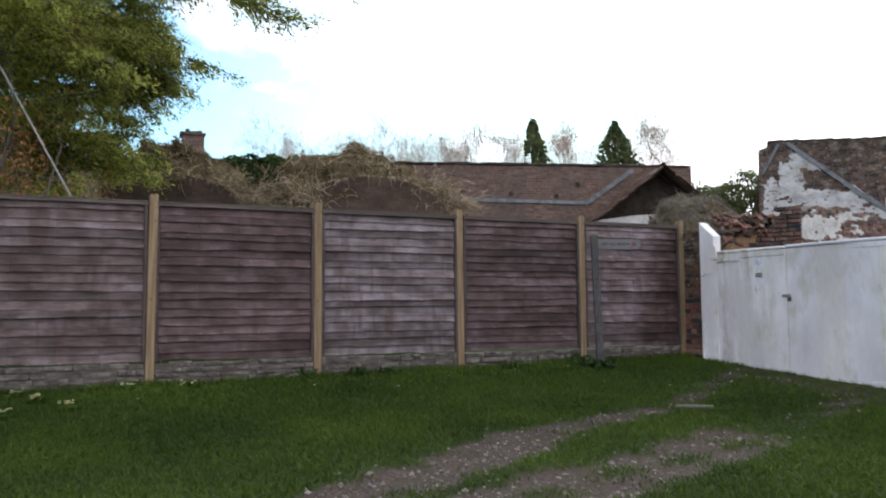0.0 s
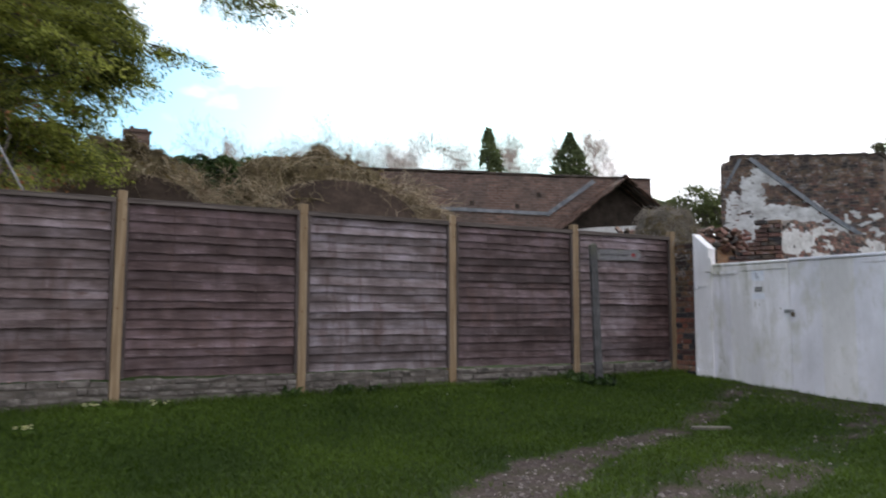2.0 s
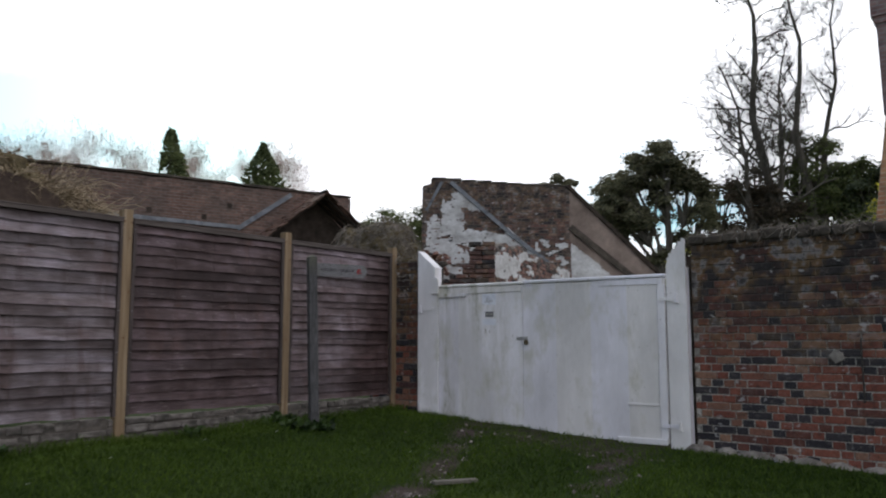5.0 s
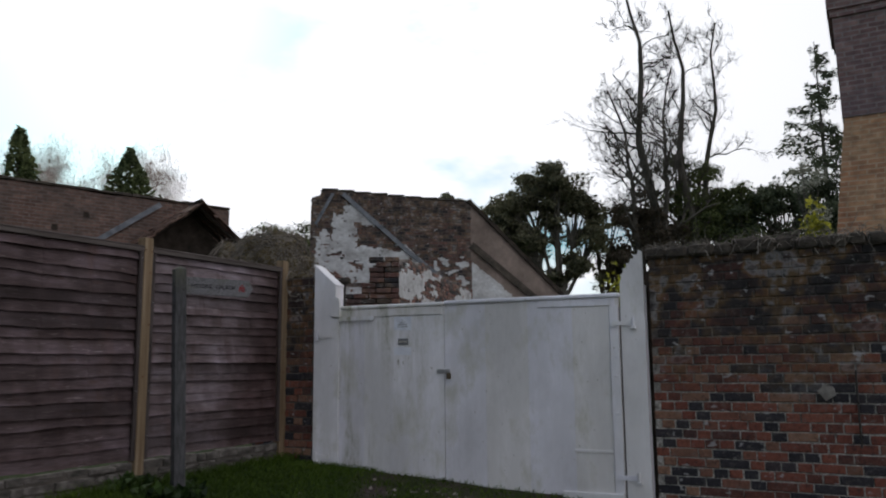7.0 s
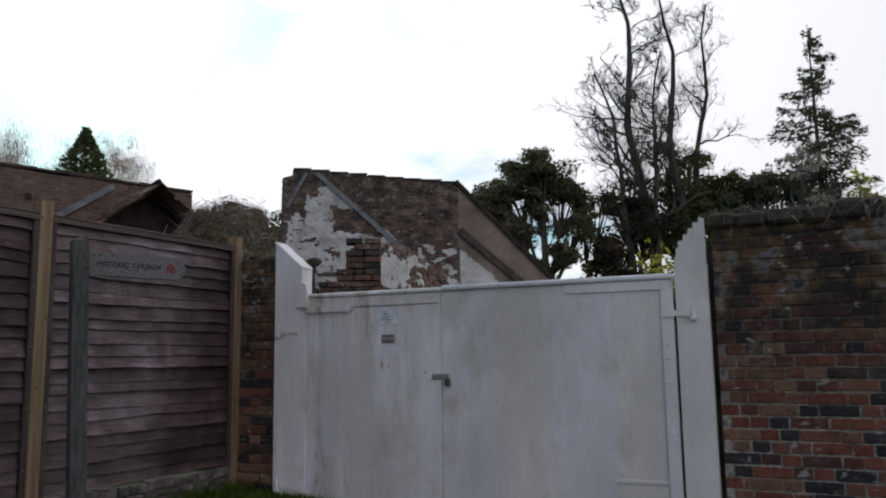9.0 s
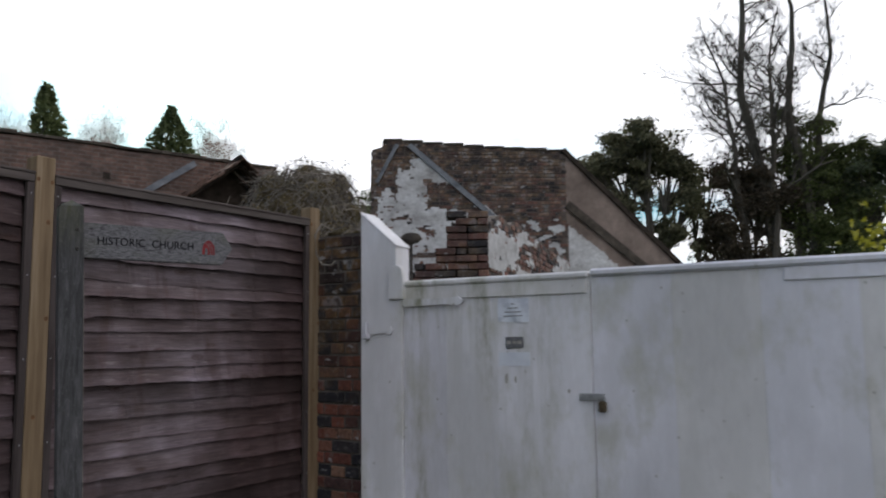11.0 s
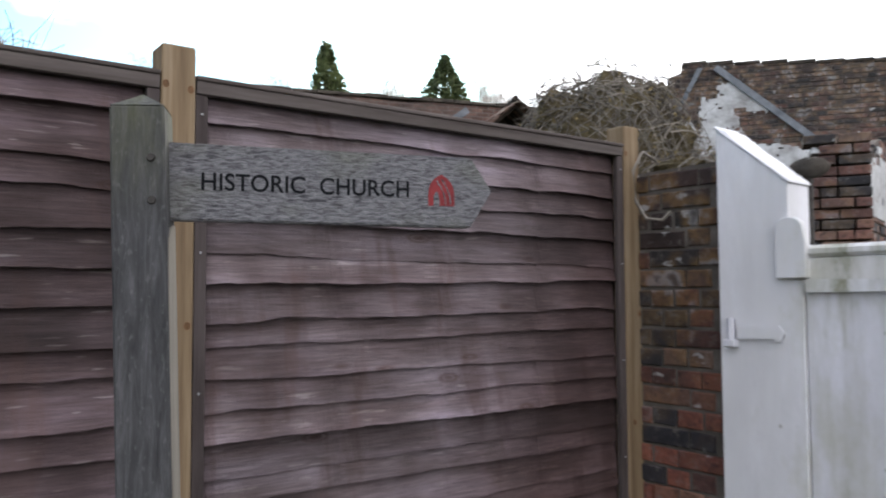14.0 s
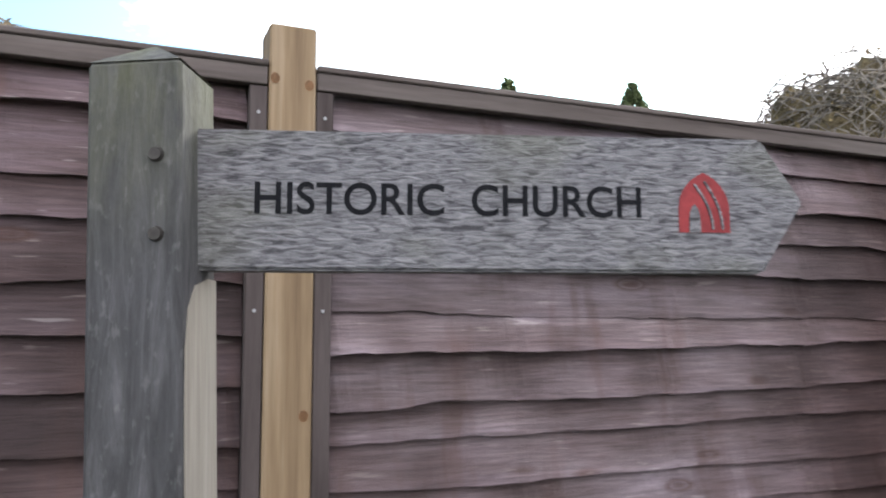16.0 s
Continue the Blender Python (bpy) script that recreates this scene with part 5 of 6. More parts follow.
# the lower wing of the gable, with a sloping verge
W_D = Vector((0.72, -0.69, 0)).normalized()
W_Q = (R_B[0] + W_D.x * 3.6, R_B[1] + W_D.y * 3.6)
wing, W_M = wall_prism("ruin_wing", R_B, W_Q, [(0.0, -0.3), (3.6, -0.3), (3.6, 1.4), (0.0, 4.75)], 0.3, M_PINKP, "sloping wing wall with pinkish cement render")
plaster_sheet("limewash", W_M, 0.02, 3.4, 1.2, 4.2, lambda u, v: v < 3.35 - 0.75 * u + blob(u, v, 12) * 0.5, 0.04, M_PLASTER, "pale bluish-white limewash below the render", wing)
strip("old_roof_line", W_M, [(0.0, 3.75), (2.6, 1.75)], 0.16, 0.03, M_COPING, "dark line of a lost lean-to roof", "roof line", 0.03)
strip("verge", W_M, [(-0.05, 4.83), (3.55, 1.5)], 0.09, 0.34, M_TIMBER_AND_SHADOW, "black sloping verge board along the wing wall", "verge", -0.28)

# the broken wall nearer the gate, its jagged end towards the lane
S_A, S_B = (10.48, 9.7), (16.9, 11.7)
S_LEN = math.dist(S_A, S_B)
rs = random.Random(21)
s_top = [(S_LEN, 2.65)] + [(u, 2.62 - 0.05 * (S_LEN - u) / S_LEN * 4 * 0.2 + rs.uniform(-0.07, 0.06)) for u in np.linspace(S_LEN - 0.3, 0.5, 26)]
s_out = [(0, -0.3), (S_LEN, -0.3)] + s_top + [(0.3, 2.44), (0.0, 2.40)]
stub, S_M = wall_prism("broken_wall", S_A, S_B, s_out, 0.38, M_RUIN_MORTAR, "broken brick wall with flaking limewash and a jagged end")
courses(0.0, S_LEN, 1.2, 2.7, lambda u, v: inside(u, v + 0.03, s_out), S_M, "bricks", M_RUIN_BRICK, "old red bricks of the broken wall", stub)
plaster_sheet("limewash", S_M, 0.0, S_LEN - 0.1, 1.0, 2.62, lambda u, v: inside(u, v + 0.06, s_out) and noise.noise((u * 0.42, v * 2.6, 5.0)) + 0.55 * noise.noise((u * 1.3, v * 6.6, 9.0)) + 0.3 * noise.noise((u * 3.6, v * 14.0, 2.0)) > -0.02, 0.04, M_PLASTER, "flaking white limewash", stub)


def jagged_end():
    """Toothed brick courses where the broken wall was torn off, stepping down."""
    t = thing("broken_wall_end", "toothed red-brown brick end of the broken wall, stepping down", "broken wall", kind="structure")
    r = random.Random(8)
    d = Vector((S_B[0] - S_A[0], S_B[1] - S_A[1], 0)).normalized()
    e = Vector((-0.5, 0.87, 0)).normalized()
    z = 1.2
    while z < 2.44:
        span = float(np.interp(z, (1.2, 1.85, 1.9, 2.05, 2.2, 2.4), (0.85, 0.78, 0.62, 0.46, 0.34, 0.24))) + r.uniform(-0.08, 0.08)
        s = -0.02
        while s < span:
            w = r.choice((0.105, 0.21, 0.21))
            bm = bmesh.new()
            yaw = math.degrees(math.atan2(e.y, e.x))
            dep = r.uniform(-0.02, 0.02)
            c = Vector((S_A[0], S_A[1], 0)) + e * (s + w / 2) - d * dep
            box(bm, -w / 2, w / 2, -0.12, 0.12, z, z + 0.065, 0.006, pose(c.x, c.y, 0, 0, 0, yaw + r.uniform(-3, 3)))
            part("brick", bm, M_TORN_BRICK, t)
            s += w + 0.012
        z += 0.077


jagged_end()

# rubble between the long wall and the gable
def rubble_row(name, P, Q, z, n, label):
    r = random.Random(n)
    bm = bmesh.new()
    for i in range(n):
        f = r.random()
        x, y = P[0] + (Q[0] - P[0]) * f, P[1] + (Q[1] - P[1]) * f
        zz = z + 0.45 * noise.noise((f * 5, 2.0, n)) + r.uniform(-0.5, 0.12)
        box(bm, -0.11, 0.11, -0.055, 0.055, -0.035, 0.035, 0.006, pose(x + r.uniform(-0.3, 0.3), y + r.uniform(-0.3, 0.3), zz, r.uniform(-40, 40), r.uniform(-40, 40), r.uniform(0, 180)))
    tagged(part(name, bm, M_RUIN_BRICK), label, "rubble", kind="stuff")
    ob, _ = wall_prism("low_wall", P, Q, [(0, -0.3), (math.dist(P, Q), -0.3), (math.dist(P, Q), z - 0.25), (math.dist(P, Q) * 0.6, z - 0.05), (math.dist(P, Q) * 0.3, z - 0.2), (0, z)], 0.4, M_TOWER, "low broken brick wall under rubble")


rubble_row("brick_rubble", (11.9, 15.0), (15.0, 14.3), 2.9, 260, "heap of fallen red bricks on a low wall")


# ---------------------------------------------------------------- sheds under dead ivy
def strands(points, normals, n, length, radius, droop, spread, hug=None):
    """Thin dead stems: with hug, the radii of a mound on whose skin they lie tangled; else free and hanging over."""
    k = rng.integers(0, len(points), n)
    p = points[k] + rng.normal(size=(n, 3)) * 0.02
    d = normals[k] + rng.normal(size=(n, 3)) * spread
    if hug is not None:
        d = rng.normal(size=(n, 3)) + np.array([0, 0, -0.35])
    d /= np.linalg.norm(d, axis=1)[:, None]
    paths = []
    for i in range(n):
        L = length * rng.uniform(0.4, 1.5)
        lying = hug is not None and rng.random() < 0.72
        pts, q, v = [], p[i].copy(), d[i].copy()
        f = np.linalg.norm(p[i] / hug) * rng.uniform(0.97, 1.08) if hug is not None else 1.0
        for s in range(5):
            if lying:
                e = q / hug
                q = e / (np.linalg.norm(e) + 1e-6) * hug * f
            pts.append(q.copy())
            v = v + rng.normal(size=3) * 0.28 + np.array([0, 0, -droop])
            v /= np.linalg.norm(v)
            q = q + v * L / 4 * (1.0 if lying or hug is None else 0.55)
        paths.append((pts, np.linspace(radius, radius * 0.4, 5) * rng.uniform(0.6, 1.3)))
    return tubes(paths, 3)


def mound(name, x, y, z, rx, ry, rz, label, stems, leaf_mat, leaf_n, category="dead ivy", stem_len=0.5, stem_r=0.007, power=1.0, leaf=0.07):
    """A lumpy mat of dead ivy: a rough core, brown leaves and tangled stems."""
    t = thing(name, label, category, x, y, z)
    nu, nv = 40, 16
    vs, fs = [], []
    for j in range(nv + 1):
        b = j / nv * math.pi / 2
        for i in range(nu):
            a = i / nu * 2 * math.pi
            q = 1 + 0.34 * noise.noise((math.cos(a) * 1.7 + x, math.sin(a) * 1.7 + y, b * 2.4)) + 0.16 * noise.noise((math.cos(a) * 5 + x, math.sin(a) * 5, b * 5.0))
            vs.append((rx * q * math.cos(a) * math.cos(b) ** power, ry * q * math.sin(a) * math.cos(b) ** power, rz * q * math.sin(b) - 0.12 * rz))
    for j in range(nv):
        for i in range(nu):
            fs.append((j * nu + i, j * nu + (i + 1) % nu, (j + 1) * nu + (i + 1) % nu, (j + 1) * nu + i))
    raw("core", vs, fs, M_HEAPCORE, t, "matted brown leaf litter", True)
    pts = np.array(vs)
    nor = pts / np.array([rx, ry, rz]) ** 1.0
    nor /= np.linalg.norm(nor, axis=1)[:, None] + 1e-6
    sv, sf = strands(pts, nor, stems, stem_len, stem_r, 0.12, 0.55, np.array([rx, ry, rz]))
    tagged(raw("stem_tangle", sv, sf, M_STRAW if leaf_mat is not M_STRAWG else M_STRAWG, t), "tangled pale dead stems", kind="stuff")
    if leaf_n:
        k = rng.integers(0, len(pts), leaf_n)
        lv, lf = leaf_mesh(pts[k] + nor[k] * 0.02 + rng.normal(size=(leaf_n, 3)) * 0.03, leaf)
        raw("leaf_litter", lv, lf, leaf_mat if leaf_mat is not M_STRAWG else M_BROWNLEAF, t, "withered leaves")["kind"] = "stuff"
    return t


def arched_shed(x, y, half, ztop, zspring, label):
    """A shed front with a rounded gable in brown render."""
    t = thing("arched_shed", label, "shed", x, y, 0, -12)
    o = [(-half, -0.3), (half, -0.3)] + [(half * math.cos(a), zspring + (ztop - zspring) * math.sin(a)) for a in np.linspace(0, math.pi, 15)]
    bm = bmesh.new()
    prism(bm, o, 3.2, pose(0, 3.2, 0, 90))
    part("front", bm, M_RENDER, t, "brown rendered rounded gable")
    k = 90
    a = rng.uniform(0.1, math.pi - 0.1, k)
    p = np.stack([half * np.cos(a), np.full(k, -0.02), zspring + (ztop - zspring) * np.sin(a)], -1)
    sv, sf = strands(p, np.tile(np.array([0.0, -0.35, 0.25]), (k, 1)), 190, 0.2, 0.006, 0.3, 0.55)
    tagged(raw("straw_fringe", sv, sf, M_STRAW, t), "fringe of dead stems along the gable edge", kind="stuff")


def straw_spray(x, y, z, n, length, label, lean):
    """Loose pale stems that spring out and hang over an eave."""
    t = thing("dead_ivy_spray", label, "dead ivy", x, y, z)
    p = rng.normal(size=(60, 3)) * np.array([0.28, 0.15, 0.12])
    sv, sf = strands(p, np.tile(np.array(lean, float), (60, 1)), n, length, 0.007, 0.2, 0.5)
    tagged(raw("stem_tangle", sv, sf, M_STRAW, t), "loose pale straw-like stems", kind="stuff")


arched_shed(4.1, 14.5, 1.65, 3.38, 2.4, "old shed with a rounded brown gable buried under dead ivy")
mound("dead_ivy_mound", 4.1, 15.5, 3.1, 1.55, 0.85, 1.05, "ragged mound of straw-coloured dead ivy on the shed roof", 1700, M_BROWNLEAF, 4200, stem_len=0.3, power=1.5)
straw_spray(5.4, 14.6, 3.1, 260, 0.6, "spray of pale dead stems at the shed's eave", (0.7, -0.3, 0.5))
straw_spray(5.8, 14.6, 2.8, 230, 0.55, "spray of pale dead stems at the shed's eave", (0.6, -0.3, 0.4))
straw_spray(2.7, 14.7, 2.9, 260, 0.5, "tangle of pale dead stems between the two sheds", (-0.3, -0.3, 0.6))
arched_shed(0.3, 14.4, 1.4, 3.15, 2.3, "old shed with a rounded brown gable buried under dead ivy")
mound("dead_ivy_mound", 0.42, 15.35, 2.95, 1.15, 0.85, 0.92, "ragged mound of brown dead ivy on the shed roof", 900, M_BROWNLEAF, 4200, stem_len=0.3, power=1.2)
straw_spray(1.45, 14.7, 2.95, 300, 0.5, "tangle of pale dead stems beside the shed", (0.5, -0.3, 0.5))
straw_spray(1.9, 14.7, 2.5, 160, 0.4, "tangle of pale dead stems beside the shed", (0.2, -0.3, 0.6))


def ivy_patch(name, P, Q, z0, z1, n, label, off=0.25):
    f = rng.random(n)
    z = z0 + (z1 - z0) * rng.random(n) ** 0.8
    lump = np.array([noise.noise((a * 9, b * 2, 1.0)) for a, b in zip(f.tolist(), z.tolist())])
    c = np.stack([P[0] + (Q[0] - P[0]) * f, P[1] + (Q[1] - P[1]) * f - off - 0.25 * lump - 0.1 * rng.random(n), z + 0.12 * lump], -1)
    lv, lf = leaf_mesh(c, 0.11, None, 0.8)
    t = thing(name, label, "ivy")
    raw("leaves", lv, lf, M_IVY, t)


ivy_patch("ivy", (2.3, 21.9), (4.9, 21.1), 2.9, 4.95, 5200, "dark green ivy hanging over the long wall")


# shed with a torn roof against the long wall
def torn_shed():
    t = thing("ruined_shed", "ruined shed with a torn tiled roof and a dark open gable", "shed", 13.87, 17.3, 0, -18)
    apex, half_l, half_r, zl, zr = 4.72, 2.0, 1.25, 3.2, 3.75
    bm = bmesh.new()
    prism(bm, [(-half_l, -0.3), (half_r, -0.3), (half_r, 3.35), (0.75, 3.4), (-0.9, 3.3), (-half_l, 3.15)], 0.25, pose(0, 0.25, 0, 90))
    b = part("gable", bm, M_PLASTER, t, "patchy whitewashed gable foot")
    for sx, hw, ze in ((-1, half_l, zl), (1, half_r, zr)):
        bm = bmesh.new()
        r = random.Random(int(hw * 10))
        L = math.hypot(hw, apex - ze)
        rows = int(L / 0.17)
        for i in range(rows):
            for j in range(7):
                if j < 1 and r.random() < 0.45:
                    continue
                f = (i + 0.5) / rows
                a = math.atan2(apex - ze, hw) * (1 if sx < 0 else -1)
                box(bm, -0.12, 0.12, -0.08, 0.08, -0.012, 0.012, 0.003, pose(sx * hw * f, -0.15 + j * 0.13 + r.uniform(-0.03, 0.03), apex - (apex - ze) * f + r.uniform(-0.02, 0.03), r.uniform(-6, 6), -math.degrees(a) + r.uniform(-7, 7), r.uniform(-4, 4)))
        part("tiles", bm, M_TILE, t, "slipped broken roof tiles")
    for f in (0.0, 0.33, 0.66, 1.0):
        bm = bmesh.new()
        for sx, hw, ze in ((-1, half_l, zl), (1, half_r, zr)):
            cyl(bm, (0, 0.02 + f * 0.9, apex - 0.06), (sx * hw, 0.02 + f * 0.9, ze - 0.06), 0.045, seg=6)
        part("rafter", bm, M_TIMBER_AND_SHADOW, t)
    # sheet added behind the opening, its dark colour standing for the shadow inside
    bm = bmesh.new()
    prism(bm, [(-half_l + 0.1, 2.9), (half_r - 0.1, 2.9), (half_r - 0.1, zr - 0.1), (0, apex - 0.12), (-half_l + 0.1, zl - 0.08)], 0.05, pose(0, 0.62, 0, 90))
    part("inner_dark", bm, M_TIMBER_AND_SHADOW, t, "added dark sheet painted as the shadow inside the shed")
    bm = bmesh.new()
    cyl(bm, (-0.1, -0.3, apex + 0.02), (0.15, 0.8, apex + 0.1), 0.05, seg=6)
    part("ridge_timber", bm, M_TIMBER_AND_SHADOW, t)


torn_shed()
mound("dead_ivy_mound", 13.9, 15.8, 2.8, 0.95, 0.8, 0.85, "grey heap of dead stems below the ruined shed", 1600, M_STRAWG, 300, stem_len=0.5)


# ---------------------------------------------------------------- brick walls beside the gate
BR_Z = 0.0765


def brick_mesh(name, L, seed):
    """One worn brick: face to -x, centred on its face."""
    r = random.Random(seed)
    h, e = 0.0325, 0.005
    vs = [(0.06, -L / 2, -h), (0.06, L / 2, -h), (0.06, L / 2, h), (0.06, -L / 2, h)]
    vs += [(0.004, -L / 2, -h), (0.004, L / 2, -h), (0.004, L / 2, h), (0.004, -L / 2, h)]
    vs += [(r.uniform(-0.002, 0.002), sy * (L / 2 - e * r.uniform(0.6, 1.6)), sz * (h - e * r.uniform(0.6, 1.5))) for sy, sz in ((-1, -1), (1, -1), (1, 1), (-1, 1))]
    fs = [(8, 11, 10, 9)]
    for i in range(4):
        j = (i + 1) % 4
        fs += [(4 + i, 4 + j, j, i), (8 + i, 8 + j, 4 + j, 4 + i)]
    me = bpy.data.meshes.new(name)
    me.from_pydata(vs, [], [f[::-1] for f in fs])
    me.materials.append(M_BRICK)
    bm = bmesh.new()
    bm.from_mesh(me)
    bmesh.ops.recalc_face_normals(bm, faces=bm.faces[:])
    bm.to_mesh(me)
    bm.free()
    return me


STRETCH = [brick_mesh("brick", 0.212 + 0.004 * i, i) for i in range(4)]
HEADER = [brick_mesh("brick", 0.1 + 0.003 * i, 40 + i) for i in range(4)]


def brick_wall(name, x, y0, y1, z0f, z1, label, seed, thick=0.34, bed=None):
    """Flemish bond, brick by brick, on a mortar core; the face looks to -x."""
    bm = bmesh.new()
    box(bm, x + 0.009, x + thick, y0, y1, -0.75, z1)
    w = tagged(part(name, bm, bed or M_MORTAR), label, "wall", kind="structure")
    r = random.Random(seed)
    z, row = z1 - BR_Z / 2 - 0.01, 0
    while z > z0f((y0 + y1) / 2) - 0.05:
        y = y1 - (0.0 if row % 2 else 0.055)
        head = row % 2 == 0
        while y > y0 + 0.03:
            if not head and r.random() < 0.5:
                head = True
            me = r.choice(HEADER if head else STRETCH)
            L = 0.105 if head else 0.216
            if y - L < y0 - 0.02:
                me, L = r.choice(HEADER), 0.105
            if y - L < y0 - 0.02:
                break
            b = new("brick", me)
            b.parent = w
            b.matrix_basis = pose(x + r.uniform(-0.004, 0.005), y - L / 2, z + r.uniform(-0.003, 0.003), r.uniform(-1.2, 1.2), 0, r.uniform(-1, 1))
            y -= L + 0.011
            head = not head
        z -= BR_Z
        row += 1
    return w


wall_a = brick_wall("wall_1", 7.513, 3.05, 5.275, lambda y: float(ground_z(7.4, y)) - 0.02, 1.84, "old red brick garden wall with burnt headers, lichen and soot above", 4)
# added dark block: its colour stands for the shadow between gatepost and wall
bm = bmesh.new()
box(bm, 7.565, 7.85, 5.28, 5.64, -0.75, 1.42)
box(bm, 7.565, 7.85, 5.28, 5.4, 1.42, 1.72)
tagged(part("wall_end", bm, M_TIMBER_AND_SHADOW), "added dark block painted as the shadow gap behind the gatepost", "wall", kind="structure")
bm = bmesh.new()
box(bm, 7.522, 7.85, -9.0, 3.05, -0.95, 1.84)
box(bm, 7.49, 7.9, -9.0, 3.05, 1.84, 1.95, 0.02)
ob = part("wall_2", bm, M_FARBRICK)
uv_wall(ob.data, (0, 1, 0))
tagged(ob, "further stretch of the old brick garden wall along the lane", "wall", kind="structure")
wall_b = brick_wall("wall_3", 7.262, 8.70, 9.55, lambda y: -0.1, 1.86, "narrow old brick pier between the fence and the gatepost", 9, 0.4, M_DARKMORTAR)


def ragged_coping(name, x0, x1, y0, y1, z, n, label):
    """A crumbling coping matted with moss and dead roots."""
    t = thing(name, label, "coping", kind="structure")
    r = random.Random(n)
    y = y0
    while y < y1:
        w = min(r.uniform(0.1, 0.24), y1 - y)
        bm = bmesh.new()
        vs = box(bm, x0 + r.uniform(-0.02, 0.02), x1, y + 0.003, y + w - 0.003, z - 0.02, z + 0.085 + r.uniform(-0.02, 0.025), 0.02)
        for v in vs:
            v.co += Vector((r.uniform(-1, 1), r.uniform(-1, 1), r.uniform(-1, 1))) * 0.008
        part("stone", bm, M_COPING, t)
        y += w
    k = n
    p = np.stack([rng.uniform(x0 - 0.02, x1, k), rng.uniform(y0, y1, k), np.full(k, z + 0.07)], -1)
    sv, sf = strands(p, np.tile(np.array([-0.3, 0, 0.3]), (k, 1)), k, 0.14, 0.004, 0.3, 0.8)
    tagged(raw("dead_root_fringe", sv, sf, M_STRAWG, t), "fringe of dead roots and moss", kind="stuff")


ragged_coping("coping_1", 7.47, 7.88, 3.05, 5.29, 1.84, 900, "crumbling dark coping matted with moss and dead roots")


def footing(name, x, y0, y1, label):
    r = random.Random(77)
    y = y0
    while y < y1:
        w = r.uniform(0.16, 0.42)
        t = thing(name, label, "stone", x - r.uniform(0.02, 0.09), y + w / 2, float(ground_z(7.4, y)) - 0.02, r.uniform(-10, 10), "footing stones")
        bm = bmesh.new()
        bmesh.ops.create_icosphere(bm, subdivisions=2, radius=1.0)
        for v in bm.verts:
            q = 1 + 0.22 * noise.noise(v.co * 1.7 + Vector((y, w, 0)))
            v.co = Vector((v.co.x * 0.09 * q, v.co.y * w * 0.52 * q, v.co.z * 0.085 * q))
        part("stone", bm, M_FLINT, t)
        y += w * 0.92


footing("footing_stone", 7.5, 3.1, 5.15, "rounded grey footing stone at the foot of the wall")

# dead ivy on the pier, spilling over to the gatepost
mound("dead_ivy_mound", 7.98, 9.96, 1.85, 0.46, 0.55, 0.68, "rounded heap of grey and brown dead ivy behind the fence", 3600, M_STRAWG, 1200, stem_len=0.34, stem_r=0.0036, power=0.8, leaf=0.032)
mound("dead_ivy_mound", 7.5, 9.0, 1.85, 0.2, 0.26, 0.08, "fringe of pale dead stems over the brick pier", 260, M_STRAWG, 80, stem_len=0.14, stem_r=0.004, leaf=0.035)


def loop_stem():
    t = thing("hanging_ivy", "pale dead ivy stem hanging in a loop over the bricks", "dead ivy", 7.2, 8.93, 1.93)
    pts = [(0.2, 0.1, -0.12), (0.1, 0.1, -0.02), (0.0, 0.08, 0.0), (-0.04, 0.06, -0.02), (-0.06, 0.08, -0.08), (-0.06, 0.07, -0.2), (-0.05, 0.03, -0.27), (-0.04, -0.04, -0.28), (-0.03, -0.07, -0.25)]
    vs, fs = tubes([(pts, [0.006] * len(pts))], 6)
    raw("stem", vs, fs, M_STRAWG, t, smooth=True)
    wig = [((0.58, 0.9, 0.7), (0.55, 0.88, 0.82), (0.56, 0.86, 0.88)), ((0.55, 0.88, 0.8), (0.47, 0.83, 0.83), (0.42, 0.8, 0.81)), ((0.55, 0.88, 0.81), (0.61, 0.9, 0.84), (0.66, 0.92, 0.82)), ((0.55, 0.87, 0.85), (0.52, 0.86, 0.87), (0.51, 0.86, 0.9))]
    t2 = thing("dead_twig", "thin dead twig sticking up out of the ivy heap", "twig", 7.25, 9.05, 1.68)
    vs, fs = tubes([(w, [0.006, 0.005, 0.003]) for w in wig], 5)
    raw("twig", vs, fs, M_STRAWG, t2)


loop_stem()


def oval_disc():
    """The dark oval thing, its use unknown, that leans behind the gatepost."""
    t = thing("oval_object", "small dark oval thing of unknown use leaning behind the white gatepost", "lamp", 7.43, 8.46, 1.815, 20)
    bm = bmesh.new()
    bmesh.ops.create_uvsphere(bm, u_segments=16, v_segments=8, radius=1.0, matrix=pose(0, 0, 0, 0, 25, 0) @ Matrix.Diagonal((0.03, 0.07, 0.042, 1)))
    part("oval_body", bm, M_COPING, t, smooth=True)
    pts = [(-0.02 + 0.01 * math.cos(a), -0.02 + 0.02 * math.cos(a), 0.02 + 0.045 * math.sin(a)) for a in np.linspace(-0.6, 2.6, 10)]
    vs, fs = tubes([(pts, [0.003] * 10)], 5)
    raw("bracket", vs, fs, M_WIRE, t)
    bm = bmesh.new()
    cyl(bm, (0, 0, -0.03), (0, 0, -0.35), 0.012)
    part("stalk", bm, M_IRON, t)


oval_disc()


# ---------------------------------------------------------------- trees and shrubs
def crown_points(tips, n, spread):
    k = rng.integers(0, len(tips), n)
    return np.array(tips)[k] + rng.normal(size=(n, 3)) * spread


